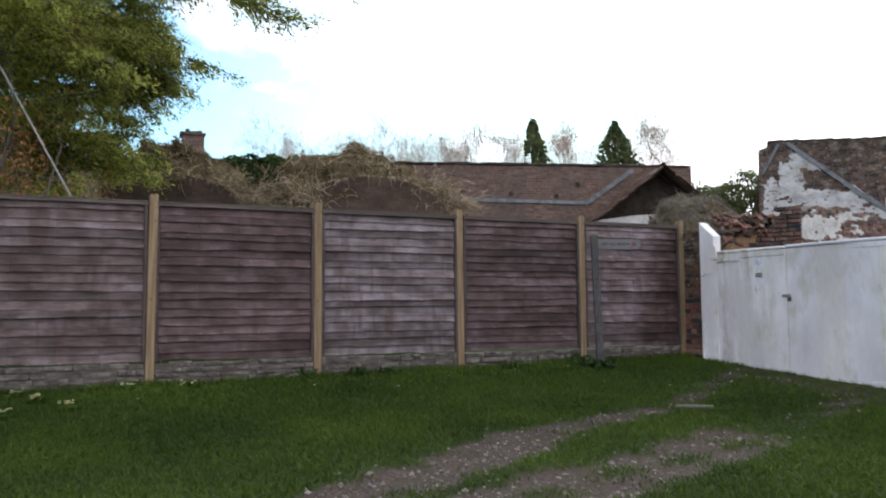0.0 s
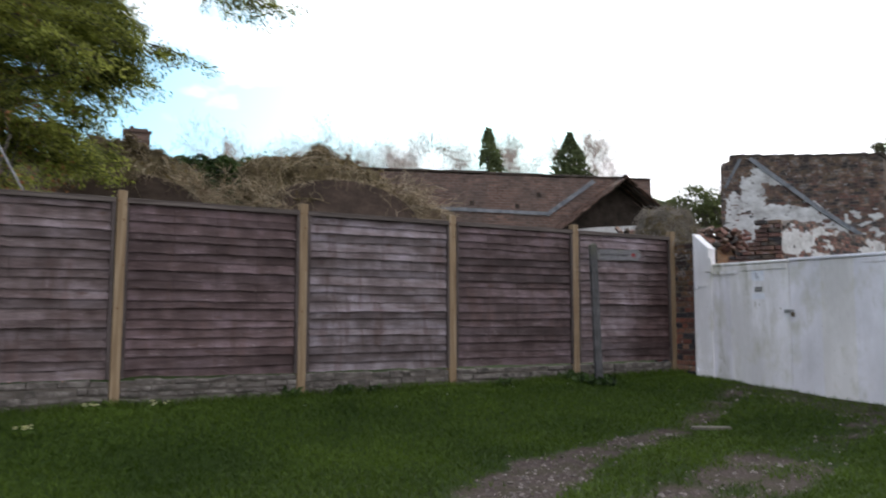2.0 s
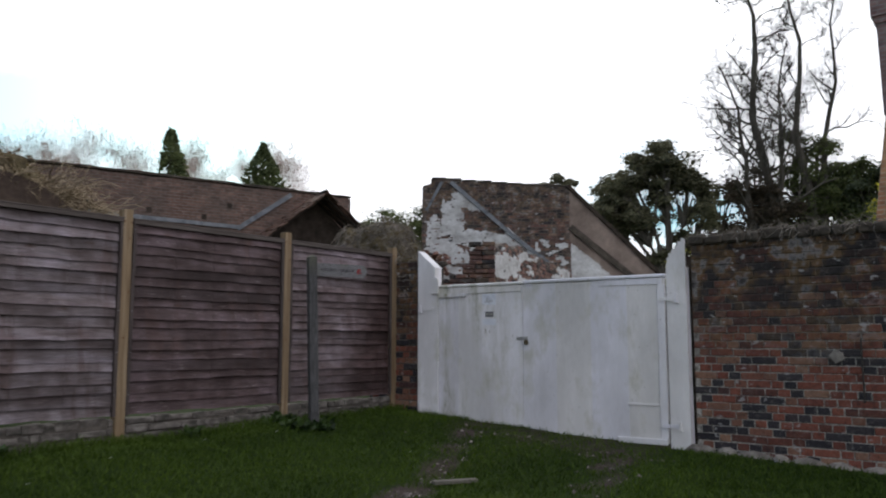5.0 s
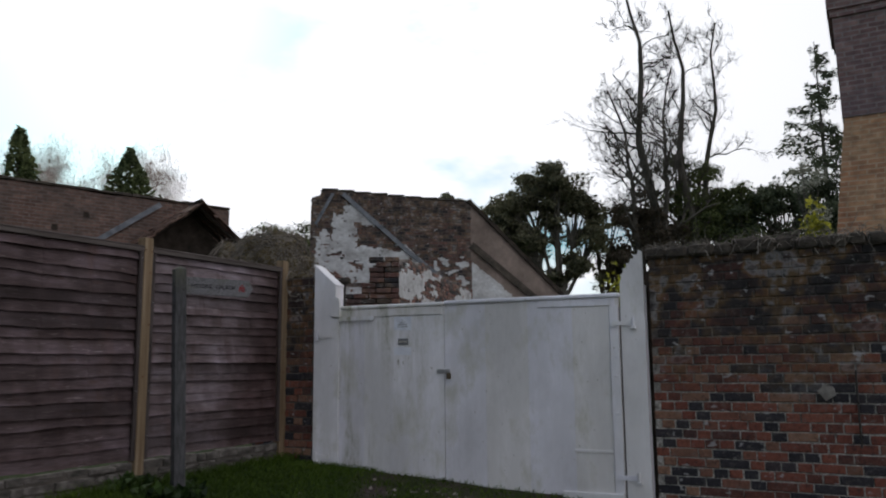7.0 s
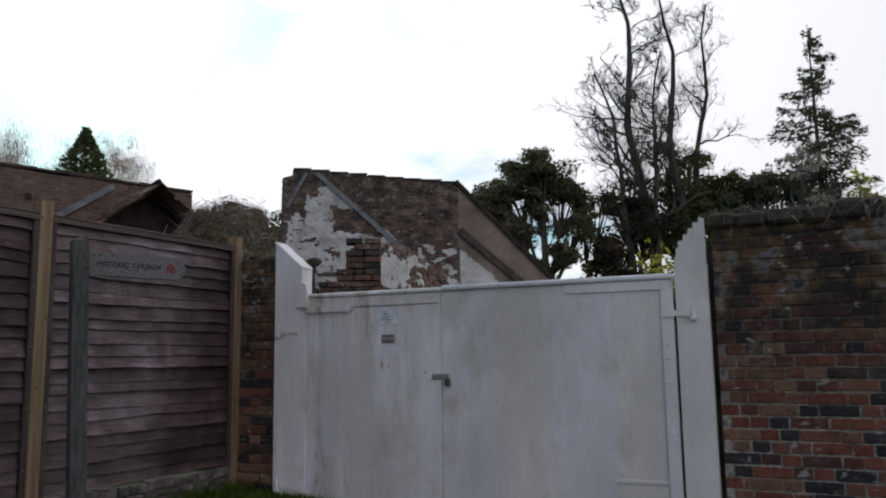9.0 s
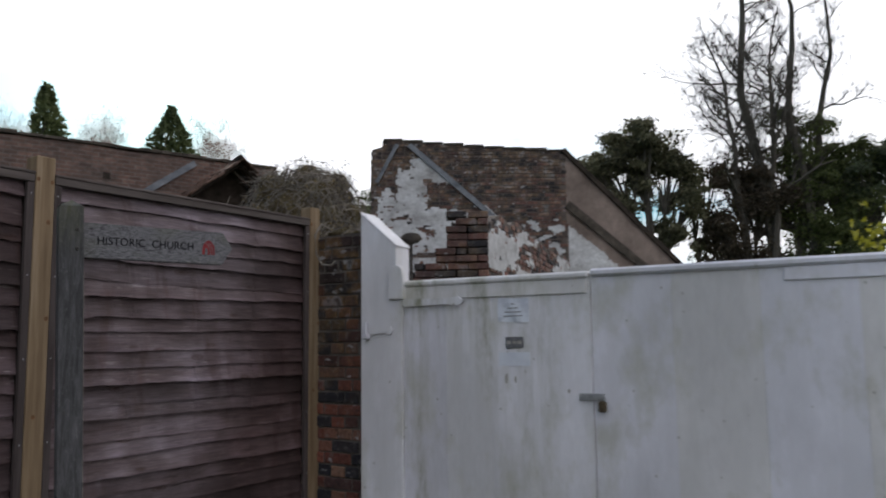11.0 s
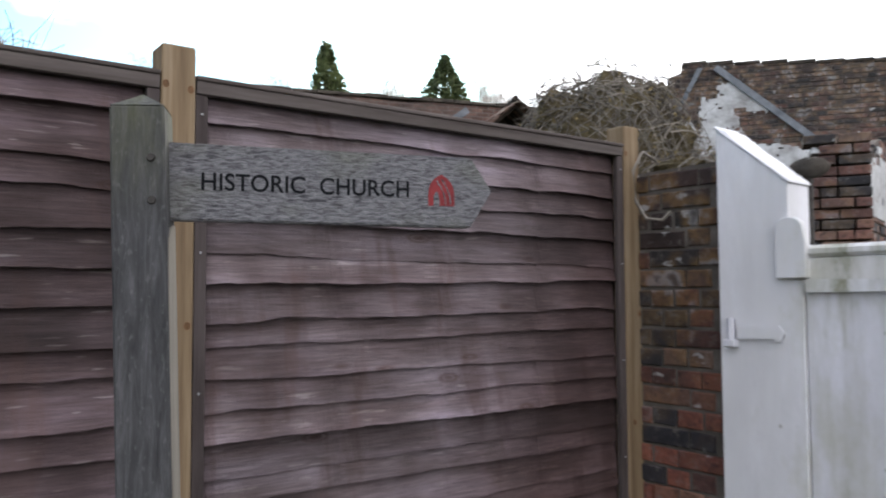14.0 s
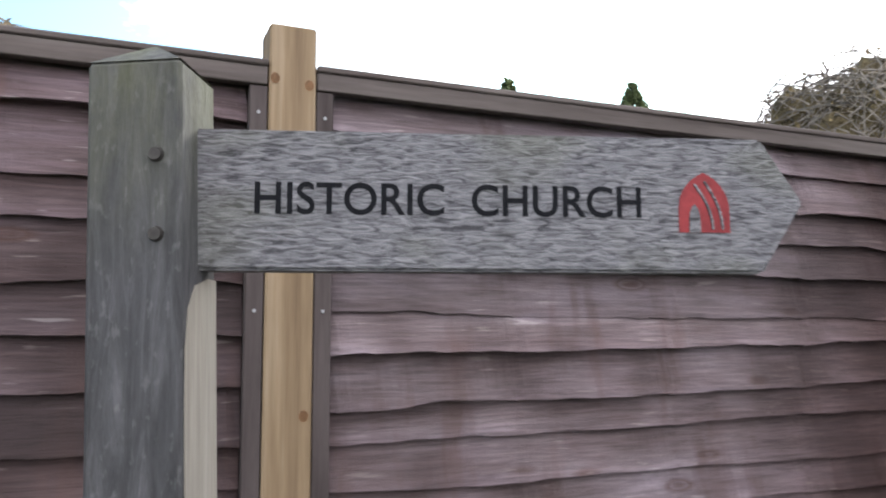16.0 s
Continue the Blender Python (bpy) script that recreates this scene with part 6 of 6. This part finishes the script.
def yew():
    """The evergreen by the fence: sprays that droop from long level boughs."""
    t = thing("yew_tree", "dark evergreen yew tree with drooping feathery sprays overhanging the fence", "tree", -3.6, 12.6, 0)
    out = []
    grow((0, 0, -0.2), (0.05, 0, 1), 9.0, 0.32, 0, out)
    leaves, dirs = [], []
    r = random.Random(4)
    boughs = []
    for i in range(46):
        z = r.uniform(2.6, 8.4)
        a = r.uniform(0, 2 * math.pi)
        L = (3.3 if z < 6 else 3.6 - 0.9 * (z - 6)) * r.uniform(0.8, 1.1)
        boughs.append((z, a, L))
    # the two boughs that reach out over the fence
    boughs = [(z, a, L * 0.8 if z < 3.4 and -1.3 < (a + math.pi) % (2 * math.pi) - math.pi < 0.5 else L) for z, a, L in boughs]
    boughs += [(r.uniform(3.7, 5.6), r.uniform(-1.0, 0.1), r.uniform(3.1, 3.7)) for k in range(16)]
    boughs += [(6.6, -0.24, 6.3), (5.9, -0.18, 4.9), (6.5, -0.3, 6.5), (5.7, -0.02, 5.0), (5.95, -0.5, 5.3), (6.3, -0.22, 5.6), (3.3, -0.3, 3.1), (3.1, -0.12, 3.0), (3.5, -0.02, 3.2), (3.4, -0.5, 3.1), (5.2, -0.12, 4.2), (4.2, -0.2, 3.6), (3.8, -0.05, 3.4), (3.4, -0.45, 3.3), (4.6, -0.4, 3.7), (4.5, -0.25, 4.0), (4.0, -0.6, 3.7), (4.4, -0.9, 3.6), (3.6, 0.2, 3.4)]
    for z, a, L in boughs:
        n = 9
        pts, q = [], np.array([0, 0, z], float)
        d = np.array([math.cos(a), math.sin(a), r.uniform(-0.02, 0.2)])
        for s in range(n):
            pts.append(q.copy())
            d = d + np.array([r.uniform(-0.12, 0.12), r.uniform(-0.12, 0.12), r.uniform(-0.09, 0.06)])
            d /= np.linalg.norm(d)
            q = q + d * L / (n - 1)
        out.append((pts, np.linspace(0.06, 0.008, n)))
        pts = np.array(pts)
        for s in range(int(15 * L)):
            f = r.uniform(0.22, 1.0) * (n - 1)
            i = min(int(f), n - 2)
            b = pts[i] + (pts[i + 1] - pts[i]) * (f - i)
            side = np.array([math.cos(a + r.choice((-1, 1)) * r.uniform(0.4, 1.3)), math.sin(a + r.choice((-1, 1)) * r.uniform(0.4, 1.3)), r.uniform(-0.55, 0.15)])
            LL = r.uniform(0.3, 0.75)
            e = b + side * LL + np.array([0, 0, -0.12])
            out.append(([b, (b + e) / 2 + np.array([0, 0, 0.04]), e], [0.007, 0.005, 0.002]))
            m = 84
            ff = rng.uniform(0.1, 1.0, (m, 1))
            c = b + (e - b) * ff + rng.normal(size=(m, 3)) * 0.05
            leaves.append(c)
            dirs.append(np.tile(side / np.linalg.norm(side), (m, 1)) + np.array([0, 0, -0.25]))
    vs, fs = tubes(out, 5)
    raw("trunk", vs, fs, M_BARK, t)
    lv, lf = leaf_mesh(np.concatenate(leaves), 0.075, np.concatenate(dirs), 0.24, 0.6)
    raw("crown", lv, lf, M_YEW, t)


def beech_hedge():
    t = thing("beech_sapling", "young beech with dry copper-brown winter leaves, behind the fence", "tree", -2.1, 11.1, 0)
    out = []
    tips = []
    for k in range(5):
        tips += grow((rng.uniform(-0.35, 0.3), rng.uniform(-0.4, 0.4), -0.2), (rng.uniform(-0.2, 0.2), rng.uniform(-0.3, 0.3), 1), 3.2, 0.03, 2, out, 0.5, 5, 0.45)
    vs, fs = tubes(out, 4)
    raw("stems", vs, fs, M_BARK, t)
    n = 4200
    c = crown_points(tips, n, 0.16)
    c[:, 2] -= rng.random(n) ** 2 * 1.8
    c = c[c[:, 1] > -1.5]
    lv, lf = leaf_mesh(c, 0.055, None, 0.6)
    raw("leaves", lv, lf, M_BEECH, t)


def conifer(x, y, z1, w, material, label, n=11000, ragged=0.0):
    """A narrow conifer: whorls of short sprays round a stem."""
    t = thing("conifer_tree", label, "tree", x, y, 0)
    vs, fs = tubes([([(0, 0, -0.2), (0, 0, z1 * 0.5), (0, 0, z1)], [0.16, 0.1, 0.01])], 6)
    raw("trunk", vs, fs, M_BARK, t)
    z0 = z1 * 0.3
    f = rng.random(n) ** 0.75
    a = rng.uniform(0, 2 * math.pi, n)
    z = z1 - f * (z1 - z0)
    lump = np.array([noise.noise((math.cos(p) * 1.6 + x, math.sin(p) * 1.6, q * 1.5)) for p, q in zip(a.tolist(), z.tolist())])
    rad = w * (f ** 0.8) * (0.72 + (0.6 + ragged) * lump) * rng.uniform(0.45, 1.12, n) * (1 - ragged * 0.45 * np.abs(np.sin(z * 2.3))) + 0.03
    if ragged:
        keep = lump > -0.14
        a, z, rad = a[keep], z[keep], rad[keep]
        n = len(a)
    c = np.stack([np.cos(a) * rad, np.sin(a) * rad, z - 0.25 * rad], -1)
    d = np.stack([np.cos(a), np.sin(a), np.full(n, 0.35)], -1)
    lv, lf = leaf_mesh(c, 0.2, d, 0.35, 0.45)
    raw("crown", lv, lf, material, t)


def shrub(x, y, z0, z1, w, n, label, material, size=0.09):
    t = thing("shrub", label, "shrub", x, y, -0.25)
    out, tips = [], []
    for k in range(7):
        tips += grow((0, 0, 0), (rng.uniform(-0.5, 0.5) * w, rng.uniform(-0.5, 0.5) * w, 1), (z1 + 0.25) * 0.6, 0.03, 2, out, 0.5, 4, 0.4)
    tips = np.array(tips)
    tips[:, 2] = np.clip(tips[:, 2], z0 + 0.25, z1 + 0.2)
    tips[:, :2] = np.clip(tips[:, :2], -w, w)
    vs, fs = tubes(out, 4)
    raw("stems", vs, fs, M_BARK, t)
    lv, lf = leaf_mesh(tips[rng.integers(0, len(tips), n)] + rng.normal(size=(n, 3)) * 0.16 * w, size, None, 0.5)
    raw("leaves", lv, lf, material, t)


yew()
beech_hedge()
conifer(13.86, 24.4, 7.7, 1.9, M_CONIF, "narrow pointed dark conifer beyond the long wall", 11000, 0.25)
conifer(17.0, 23.6, 7.75, 2.5, M_CONIF, "broader dark conifer beyond the long wall", 11000, 0.5)
def limbed_tree(x, y, stems, label, name="lime_tree", material=None, limbs=26, reach=4.2, least=1.4, levels=3, base=0.1, fine=0.004, twigs=0, rise=(0.15, 0.9), low=0.34):
    """A tall bare tree: stems that part and lean, rising crooked limbs all the way up, fine twigs."""
    t = thing(name, label, "tree", x, y, -0.3)
    r = random.Random(int(x * 3 + y))
    tips = []
    for dx, dy, h, rad, *lean in stems:
        lx, ly = lean or (0.0, 0.0)
        n = 12
        pts = [np.array([dx, dy, 0.0])]
        for s in range(n):
            k = 0.4 + 1.2 * s / n
            pts.append(pts[-1] + np.array([r.uniform(-1, 1), r.uniform(-1, 1), 0]) * h * 0.016 + np.array([lx * k / n, ly * k / n, h / n]))
        vs, fs = tubes([(pts, np.linspace(rad, rad * 0.15, n + 1))], 6)
        raw("trunk", vs, fs, material or M_BARK, t)
        for k in range(limbs):
            out = []
            f = r.uniform(low, 0.97) * n
            i = min(int(f), n - 1)
            p = pts[i] + (pts[i + 1] - pts[i]) * (f - i)
            a = r.uniform(0, 2 * math.pi)
            L = (1 - f / n) * reach + least
            tips += grow(p, (math.cos(a), math.sin(a), r.uniform(*rise)), L, base * (1.15 - f / n), levels, out, 0.6, 5, 0.52, 0.2, 4, 0.25, 0.4, fine)
            vs, fs = tubes(out, 3)
            raw("limb", vs, fs, material or M_BARK, t)
    if twigs:
        c = crown_points(tips, twigs, 0.22)
        lv, lf = leaf_mesh(c, 0.42, np.tile(np.array([0.0, 0.0, 1.0]), (twigs, 1)), 0.03, 0.55, 0.05)
        tagged(raw("twig_haze", lv, lf, material or M_BARK, t), "haze of fine pale twigs", kind="stuff")


for x, y, h in ((7.4, 41, 10.2), (9.0, 42, 9.9), (12.3, 41, 10.2), (19.0, 42, 10.8), (22.8, 41, 11.6), (30.2, 41, 12.4), (14.3, 41, 11.2), (16.2, 43, 10.4), (17.6, 42, 10.8), (20.4, 41, 11.6), (25.0, 40, 12.2), (27.4, 42, 11.9), (32.0, 40, 13.2), (33.4, 41, 12.9)):
    limbed_tree(x, y, ((0, 0, h, 0.06), (0.8, 0.2, h * 0.95, 0.05)), "pale bare birch tree far beyond the walls", "birch_tree", M_BIRCH, 26, 2.2, 1.0, 2, 0.022, 0.005, 5500, (0.5, 1.6), 0.45)
def lobed_tree(name, x, y, lobes, n, label, material, size=0.2, lean=(0.0, 0.0), trunk=0.3, gap=-0.08, limb=1.0):
    """An old evergreen: forked stem, limbs to every lobe of the crown, foliage in ragged flat clumps with gaps."""
    t = thing(name, label, "tree", x, y, -0.3)
    r = random.Random(int(x * 11 + y * 3))
    out, cs = [], []
    zt = max(z for _, _, z, _ in lobes)
    fork = np.array([lean[0] * 0.4, lean[1] * 0.4, zt * 0.38])
    out.append(([(0, 0, 0), fork * 0.5 + np.array([0.1, 0.1, 0]), fork], [trunk, trunk * 0.8, trunk * 0.6]))
    total = sum(w ** 2 for *_, w in lobes)
    for dx, dy, z, w in lobes:
        c = np.array([dx, dy, z])
        mid = fork + (c - fork) * 0.5 + np.array([r.uniform(-0.3, 0.3), r.uniform(-0.3, 0.3), 0.3])
        out.append(([fork, mid, c + np.array([0, 0, w * 0.5])], [trunk * 0.45 * limb, trunk * 0.3 * limb, 0.03 * limb]))
        clumps = max(8, int(26 * w))
        for k in range(clumps):
            v = rng.normal(size=3)
            v /= np.linalg.norm(v)
            q = c + v * np.array([1.0, 1.0, 0.72]) * w * r.uniform(0.35, 1.05)
            if noise.noise((q[0] * 0.9 + x, q[1] * 0.9 + y, q[2] * 0.9)) < gap:
                continue
            out.append(([mid, (mid + q) / 2 + np.array([0, 0, -0.1]), q], [0.05 * limb, 0.035 * limb, 0.012 * limb]))
            m = int(n * w * w / total / clumps)
            s = w * r.uniform(0.14, 0.3)
            cs.append(q + np.clip(rng.normal(size=(m, 3)), -1.7, 1.7) * s * np.array([1.0, 1.0, 0.5]))
    vs, fs = tubes(out, 5)
    raw("trunk", vs, fs, M_BARK, t)
    lv, lf = leaf_mesh(np.concatenate(cs), size, None, 0.5)
    raw("crown", lv, lf, material, t)


def spruce(x, y, h, w, label, z0=1.5):
    """A ragged spruce: single boughs that sweep down and turn up, with hanging sprays and gaps."""
    t = thing("conifer_tree", label, "tree", x, y, -0.3)
    r = random.Random(int(x + 5 * y))
    out = [([(0, 0, 0), (0.1, 0, h * 0.5), (0, 0.1, h)], [0.24, 0.15, 0.02])]
    cs, ds = [], []
    z = h - 0.25
    while z > z0:
        f = (h - z) / h
        for k in range(r.choice((2, 3, 3, 4))):
            a = r.uniform(0, 2 * math.pi)
            L = (0.3 + w * f ** 0.85) * r.uniform(0.55, 1.2)
            d = np.array([math.cos(a), math.sin(a), 0.0])
            p0 = np.array([0, 0, z + r.uniform(-0.15, 0.15)])
            pts = [p0, p0 + d * L * 0.5 + np.array([0, 0, -0.14 * L]), p0 + d * L + np.array([0, 0, -0.12 * L + 0.1])]
            out.append((pts, [0.045, 0.03, 0.01]))
            m = int(80 * L)
            u = rng.uniform(0.12, 1.0, (m, 1))
            q = np.where(u < 0.5, pts[0] + (pts[1] - pts[0]) * u * 2, pts[1] + (pts[2] - pts[1]) * (u * 2 - 1))
            side = np.cross(d, [0, 0, 1])
            cs.append(q + side * rng.normal(size=(m, 1)) * 0.17 * L * (1.15 - u) + np.array([0, 0, -1]) * np.abs(rng.normal(size=(m, 1))) * 0.2 + rng.normal(size=(m, 3)) * 0.05)
            ds.append(np.tile(d + np.array([0, 0, -0.35]), (m, 1)))
        z -= r.uniform(0.34, 0.62)
    vs, fs = tubes(out, 5)
    raw("trunk", vs, fs, M_BARK, t)
    lv, lf = leaf_mesh(np.concatenate(cs), 0.24, np.concatenate(ds), 0.3, 0.5)
    raw("crown", lv, lf, M_SPRUCE, t)


lobed_tree("scots_pine", 38.0, 17.3, ((0.15, 0.4, 10.3, 1.5), (0.9, -0.9, 9.3, 1.25), (-0.5, 1.6, 9.0, 1.4), (-1.2, 2.6, 8.6, 1.1), (-0.6, 1.4, 7.2, 1.2), (0.6, 0.2, 8.2, 1.1), (0.5, -0.7, 6.2, 0.9), (-1.0, 2.8, 6.6, 1.0), (0.0, 0.6, 5.4, 0.9), (-1.5, 3.2, 7.6, 1.0), (0.9, -1.4, 7.6, 1.0)), 64000,
           "dark evergreen pine with clumped crown far behind the ruin", M_PINE, 0.17, gap=-0.2)
lobed_tree("scots_pine", 36.0, 20.8, ((0, 0, 7.6, 1.3), (-0.5, 1.2, 7.2, 1.0), (0.3, -1.0, 8.0, 1.1), (0.2, 0.2, 6.2, 1.2)), 16000, "low dark evergreen tree behind the ruin", M_PINE, 0.17)
lobed_tree("scots_pine", 40.0, 24.6, ((0, 0, 10.8, 0.55), (-0.3, 0.7, 10.3, 0.5), (0.3, -0.6, 10.4, 0.45), (0.0, 0.1, 9.8, 0.5)), 2200, "thin far pine top above the ruin", M_PINE, 0.2, trunk=0.12)
lobed_tree("scots_pine", 41.0, 15.6, ((0.2, -0.4, 8.9, 0.8), (0.3, -0.6, 6.8, 0.8), (-0.1, 0.3, 5.4, 0.9), (-0.2, 0.6, 7.8, 0.6)), 7000, "slender open evergreen with wide gaps in the crown", M_PINE, 0.17, trunk=0.2)

limbed_tree(40.8, 12.7, ((0, 0, 21.5, 0.36, -0.5, 1.05), (-0.25, 0.5, 15.5, 0.26, -1.0, 2.0), (0.15, -0.35, 16.5, 0.24, 0.5, -0.9)), "tall bare lime tree with rising crooked limbs", limbs=20, reach=4.2, least=1.0, base=0.14, fine=0.01, rise=(0.4, 1.4), low=0.4)
limbed_tree(41.4, 11.1, ((0, 0, 19.6, 0.34, -0.2, 0.5), (0.2, -0.4, 19.0, 0.27, 0.5, -0.95)), "tall bare twin-stemmed tree with fine upright twigs", limbs=13, reach=2.8, least=0.9, base=0.12, fine=0.009, rise=(0.5, 1.6), low=0.42, twigs=1500)
lobed_tree("ivy_clad_thicket", 41.0, 13.8, ((0, 0, 8.9, 1.4), (0.3, -0.8, 7.6, 1.6), (-0.3, 0.9, 6.6, 1.4), (0, 0, 4.6, 1.8)), 20000, "dusky red-brown evergreen mass at the foot of the bare trees", M_DUSK, 0.18, gap=-0.3)
lobed_tree("ivy_clad_thicket", 41.8, 11.7, ((0.1, 0.2, 11.6, 0.8), (0.4, -0.8, 10.8, 0.9), (0, 0, 9.6, 1.2), (0.6, -1.3, 9.2, 1.1), (0.2, -0.6, 8.2, 1.4), (-0.2, 0.8, 7.2, 1.3), (0.4, -1.2, 6.2, 1.4), (0, 0, 4.6, 1.8)), 26000, "ivy-clad stems and undergrowth below the bare trees", M_THICKET, 0.15, gap=-0.3)
lobed_tree("ivy_clad_thicket", 43.0, 7.6, ((0, 0, 9.2, 1.5), (0.5, -1.6, 9.4, 1.3), (-0.4, 1.6, 8.2, 1.4), (0.3, -0.8, 7.0, 1.7), (0.9, -3.0, 8.0, 1.5), (1.5, -4.6, 7.4, 1.6)), 30000, "dark evergreen thicket behind the brick wall", M_SPRUCE, 0.18, gap=-0.2)
lobed_tree("ivy_clad_thicket", 42.3, 9.5, ((0, 0, 9.6, 1.0), (0.3, -0.7, 8.8, 1.1), (-0.3, 0.8, 8.6, 1.2), (0.1, -0.2, 7.2, 1.5), (0, 0, 5.4, 1.7)), 18000, "dark ivy-grown bushes behind the brick wall", M_THICKET, 0.16, gap=-0.3)
spruce(44.5, 5.1, 17.8, 5.2, "tall ragged conifer behind the brick wall", 4.0)
lobed_tree("blossom_tree", 36.5, 5.4, ((0, 0, 8.6, 0.8), (0.1, -0.3, 7.4, 0.6), (-0.1, 0.4, 9.2, 0.5)), 2600, "small pale whitish tree in blossom beside the conifer", M_HAZE, 0.1, trunk=0.08, gap=0.0, limb=0.25)
shrub(9.0, 5.6, 1.3, 2.2, 0.5, 5200, "yellow-green leafy shrub behind the gate", M_LAUREL, 0.07)
shrub(13.0, 3.85, 2.2, 3.5, 0.4, 2600, "yellow-green leafy shrub beside the brick chimney", M_LAUREL, 0.1)
for x, y, h in ((21.0, 26.0, 6.0), (22.4, 25.1, 6.5), (24.0, 24.3, 7.1), (25.6, 23.0, 7.2), (26.0, 21.2, 6.6)):
    lobed_tree("hedge_bush", x, y, ((0, 0, h - 1.0, 1.0), (-0.7, 0.5, h - 1.5, 0.9), (0.7, -0.5, h - 1.3, 0.9), (0, 0, h - 2.4, 1.4), (0.2, -0.3, h - 3.8, 1.4)), 11000, "dull green round bush beyond the end of the long wall", M_THICKET, 0.13, trunk=0.1, gap=-0.35)


# ---------------------------------------------------------------- small things
def primrose(x, y, s):
    t = thing("primrose_clump", "clump of pale yellow primroses in the grass", "flowers", x, y, float(surface_z(np.array([x]), np.array([y]))[0]), 0, "primroses on the bank")
    r = random.Random(int(x * 1000))
    n = 26
    a = rng.uniform(0, 2 * math.pi, n)
    d = np.stack([np.cos(a), np.sin(a), np.full(n, 0.35)], -1)
    lv, lf = leaf_mesh(d * 0.06 * s, 0.1 * s, d, 0.4, 0.2)
    raw("leaves", lv, lf, M_GRASS, t)
    for k in range(9):
        bm = bmesh.new()
        c = Vector((r.uniform(-1, 1) * 0.07 * s, r.uniform(-1, 1) * 0.06 * s, 0.055 + r.uniform(0, 0.035)))
        for p in range(5):
            m = Matrix.Translation(c) @ Matrix.Rotation(r.uniform(-0.9, 0.2), 4, "X") @ Matrix.Rotation(p * 2 * math.pi / 5, 4, "Z") @ Matrix.Translation((0.011, 0, 0))
            bmesh.ops.create_circle(bm, cap_ends=True, segments=6, radius=0.011, matrix=m)
        part("flower", bm, M_CREAM, t)


for x, y, s in ((-0.66, 8.75, 1.0), (-0.06, 8.7, 1.15), (-1.49, 8.3, 1.0), (-1.24, 7.96, 0.9), (-1.72, 8.8, 1.0), (-1.75, 7.86, 0.9)):
    primrose(x, y, s)


def daisy(x, y):
    t = thing("daisy", "small white daisy in the grass", "flower", x, y, float(surface_z(np.array([x]), np.array([y]))[0]), 0, "daisies on the bank")
    bm = bmesh.new()
    cyl(bm, (0, 0, 0), (0, 0, 0.05), 0.002, seg=5)
    part("stalk", bm, M_GRASS, t)
    bm = bmesh.new()
    for p in range(9):
        m = Matrix.Translation((0, 0, 0.052)) @ Matrix.Rotation(-0.5, 4, "X") @ Matrix.Rotation(p * 2 * math.pi / 9, 4, "Z") @ Matrix.Translation((0.01, 0, 0)) @ Matrix.Diagonal((1, 0.4, 1, 1))
        bmesh.ops.create_circle(bm, cap_ends=True, segments=6, radius=0.009, matrix=m)
    part("petals", bm, M_WHITEP, t)


for x, y in ((2.86, 8.2), (2.1, 7.9), (3.9, 8.45), (1.2, 8.1), (5.4, 7.3), (4.6, 8.3), (-0.6, 8.0)):
    daisy(x, y)


def plank():
    t = thing("plank", "weathered grey plank lying flat in the lane", "plank", 5.1, 6.55, float(ground_z(5.1, 6.55)) + 0.012, -35)
    bm = bmesh.new()
    box(bm, -0.2, 0.2, -0.045, 0.045, -0.02, 0.01, 0.004)
    part("board", bm, M_PLANK, t)


plank()


def weeds(x, y, n, label):
    t = thing("weed", label, "weed", x, y, float(surface_z(np.array([x]), np.array([y]))[0]), 0, "weeds along the fence")
    a = rng.uniform(0, 2 * math.pi, n)
    d = np.stack([np.cos(a), np.sin(a), rng.uniform(0.4, 1.6, n)], -1)
    d /= np.linalg.norm(d, axis=1)[:, None]
    lv, lf = leaf_mesh(d * rng.uniform(0.03, 0.13, (n, 1)), 0.1, d, 0.45, 0.25)
    raw("leaves", lv, lf, M_IVY, t)


for x, y in ((1.95, 8.93), (2.35, 8.93), (5.25, 8.93), (5.05, 8.93), (1.35, 8.93), (4.1, 8.93), (5.0, 8.3), (5.2, 8.27), (5.3, 8.45), (4.92, 8.5)):
    weeds(x, y, 46, "dark green weeds at the foot of the fence")


def cable():
    t = thing("guy_wire", "thin grey guy wire slanting down behind the fence", "wire", 0, 10.0, 0)
    a, b = Vector((-3.01, 0, 5.38)), Vector((-0.22, 0, 0.10))
    vs, fs = tubes([([a, (a + b) / 2, b], [0.011] * 3)], 6)
    raw("wire", vs, fs, M_WIRE, t)


cable()


def drain_pipe():
    t = thing("iron_bracket", "thin rusty iron bar fixed on the brick wall", "bracket", 7.5, 4.02, 0)
    bm = bmesh.new()
    cyl(bm, (-0.012, -0.29, 0.28), (-0.012, -0.29, 0.86), 0.008)
    part("bar", bm, M_IRON, t)
    t2 = thing("wall_stone", "pale lozenge stone let into the brick wall", "stone", 7.5, 3.95, 0.69)
    bm = bmesh.new()
    prism(bm, [(-0.06, 0.01), (0.0, -0.065), (0.075, -0.02), (0.06, 0.04), (0.0, 0.065)], 0.03, Matrix(((0, 0, -1, 0.012), (-1, 0, 0, 0), (0, 1, 0, 0), (0, 0, 0, 1))))
    part("stone", bm, M_FLINT, t2)


drain_pipe()
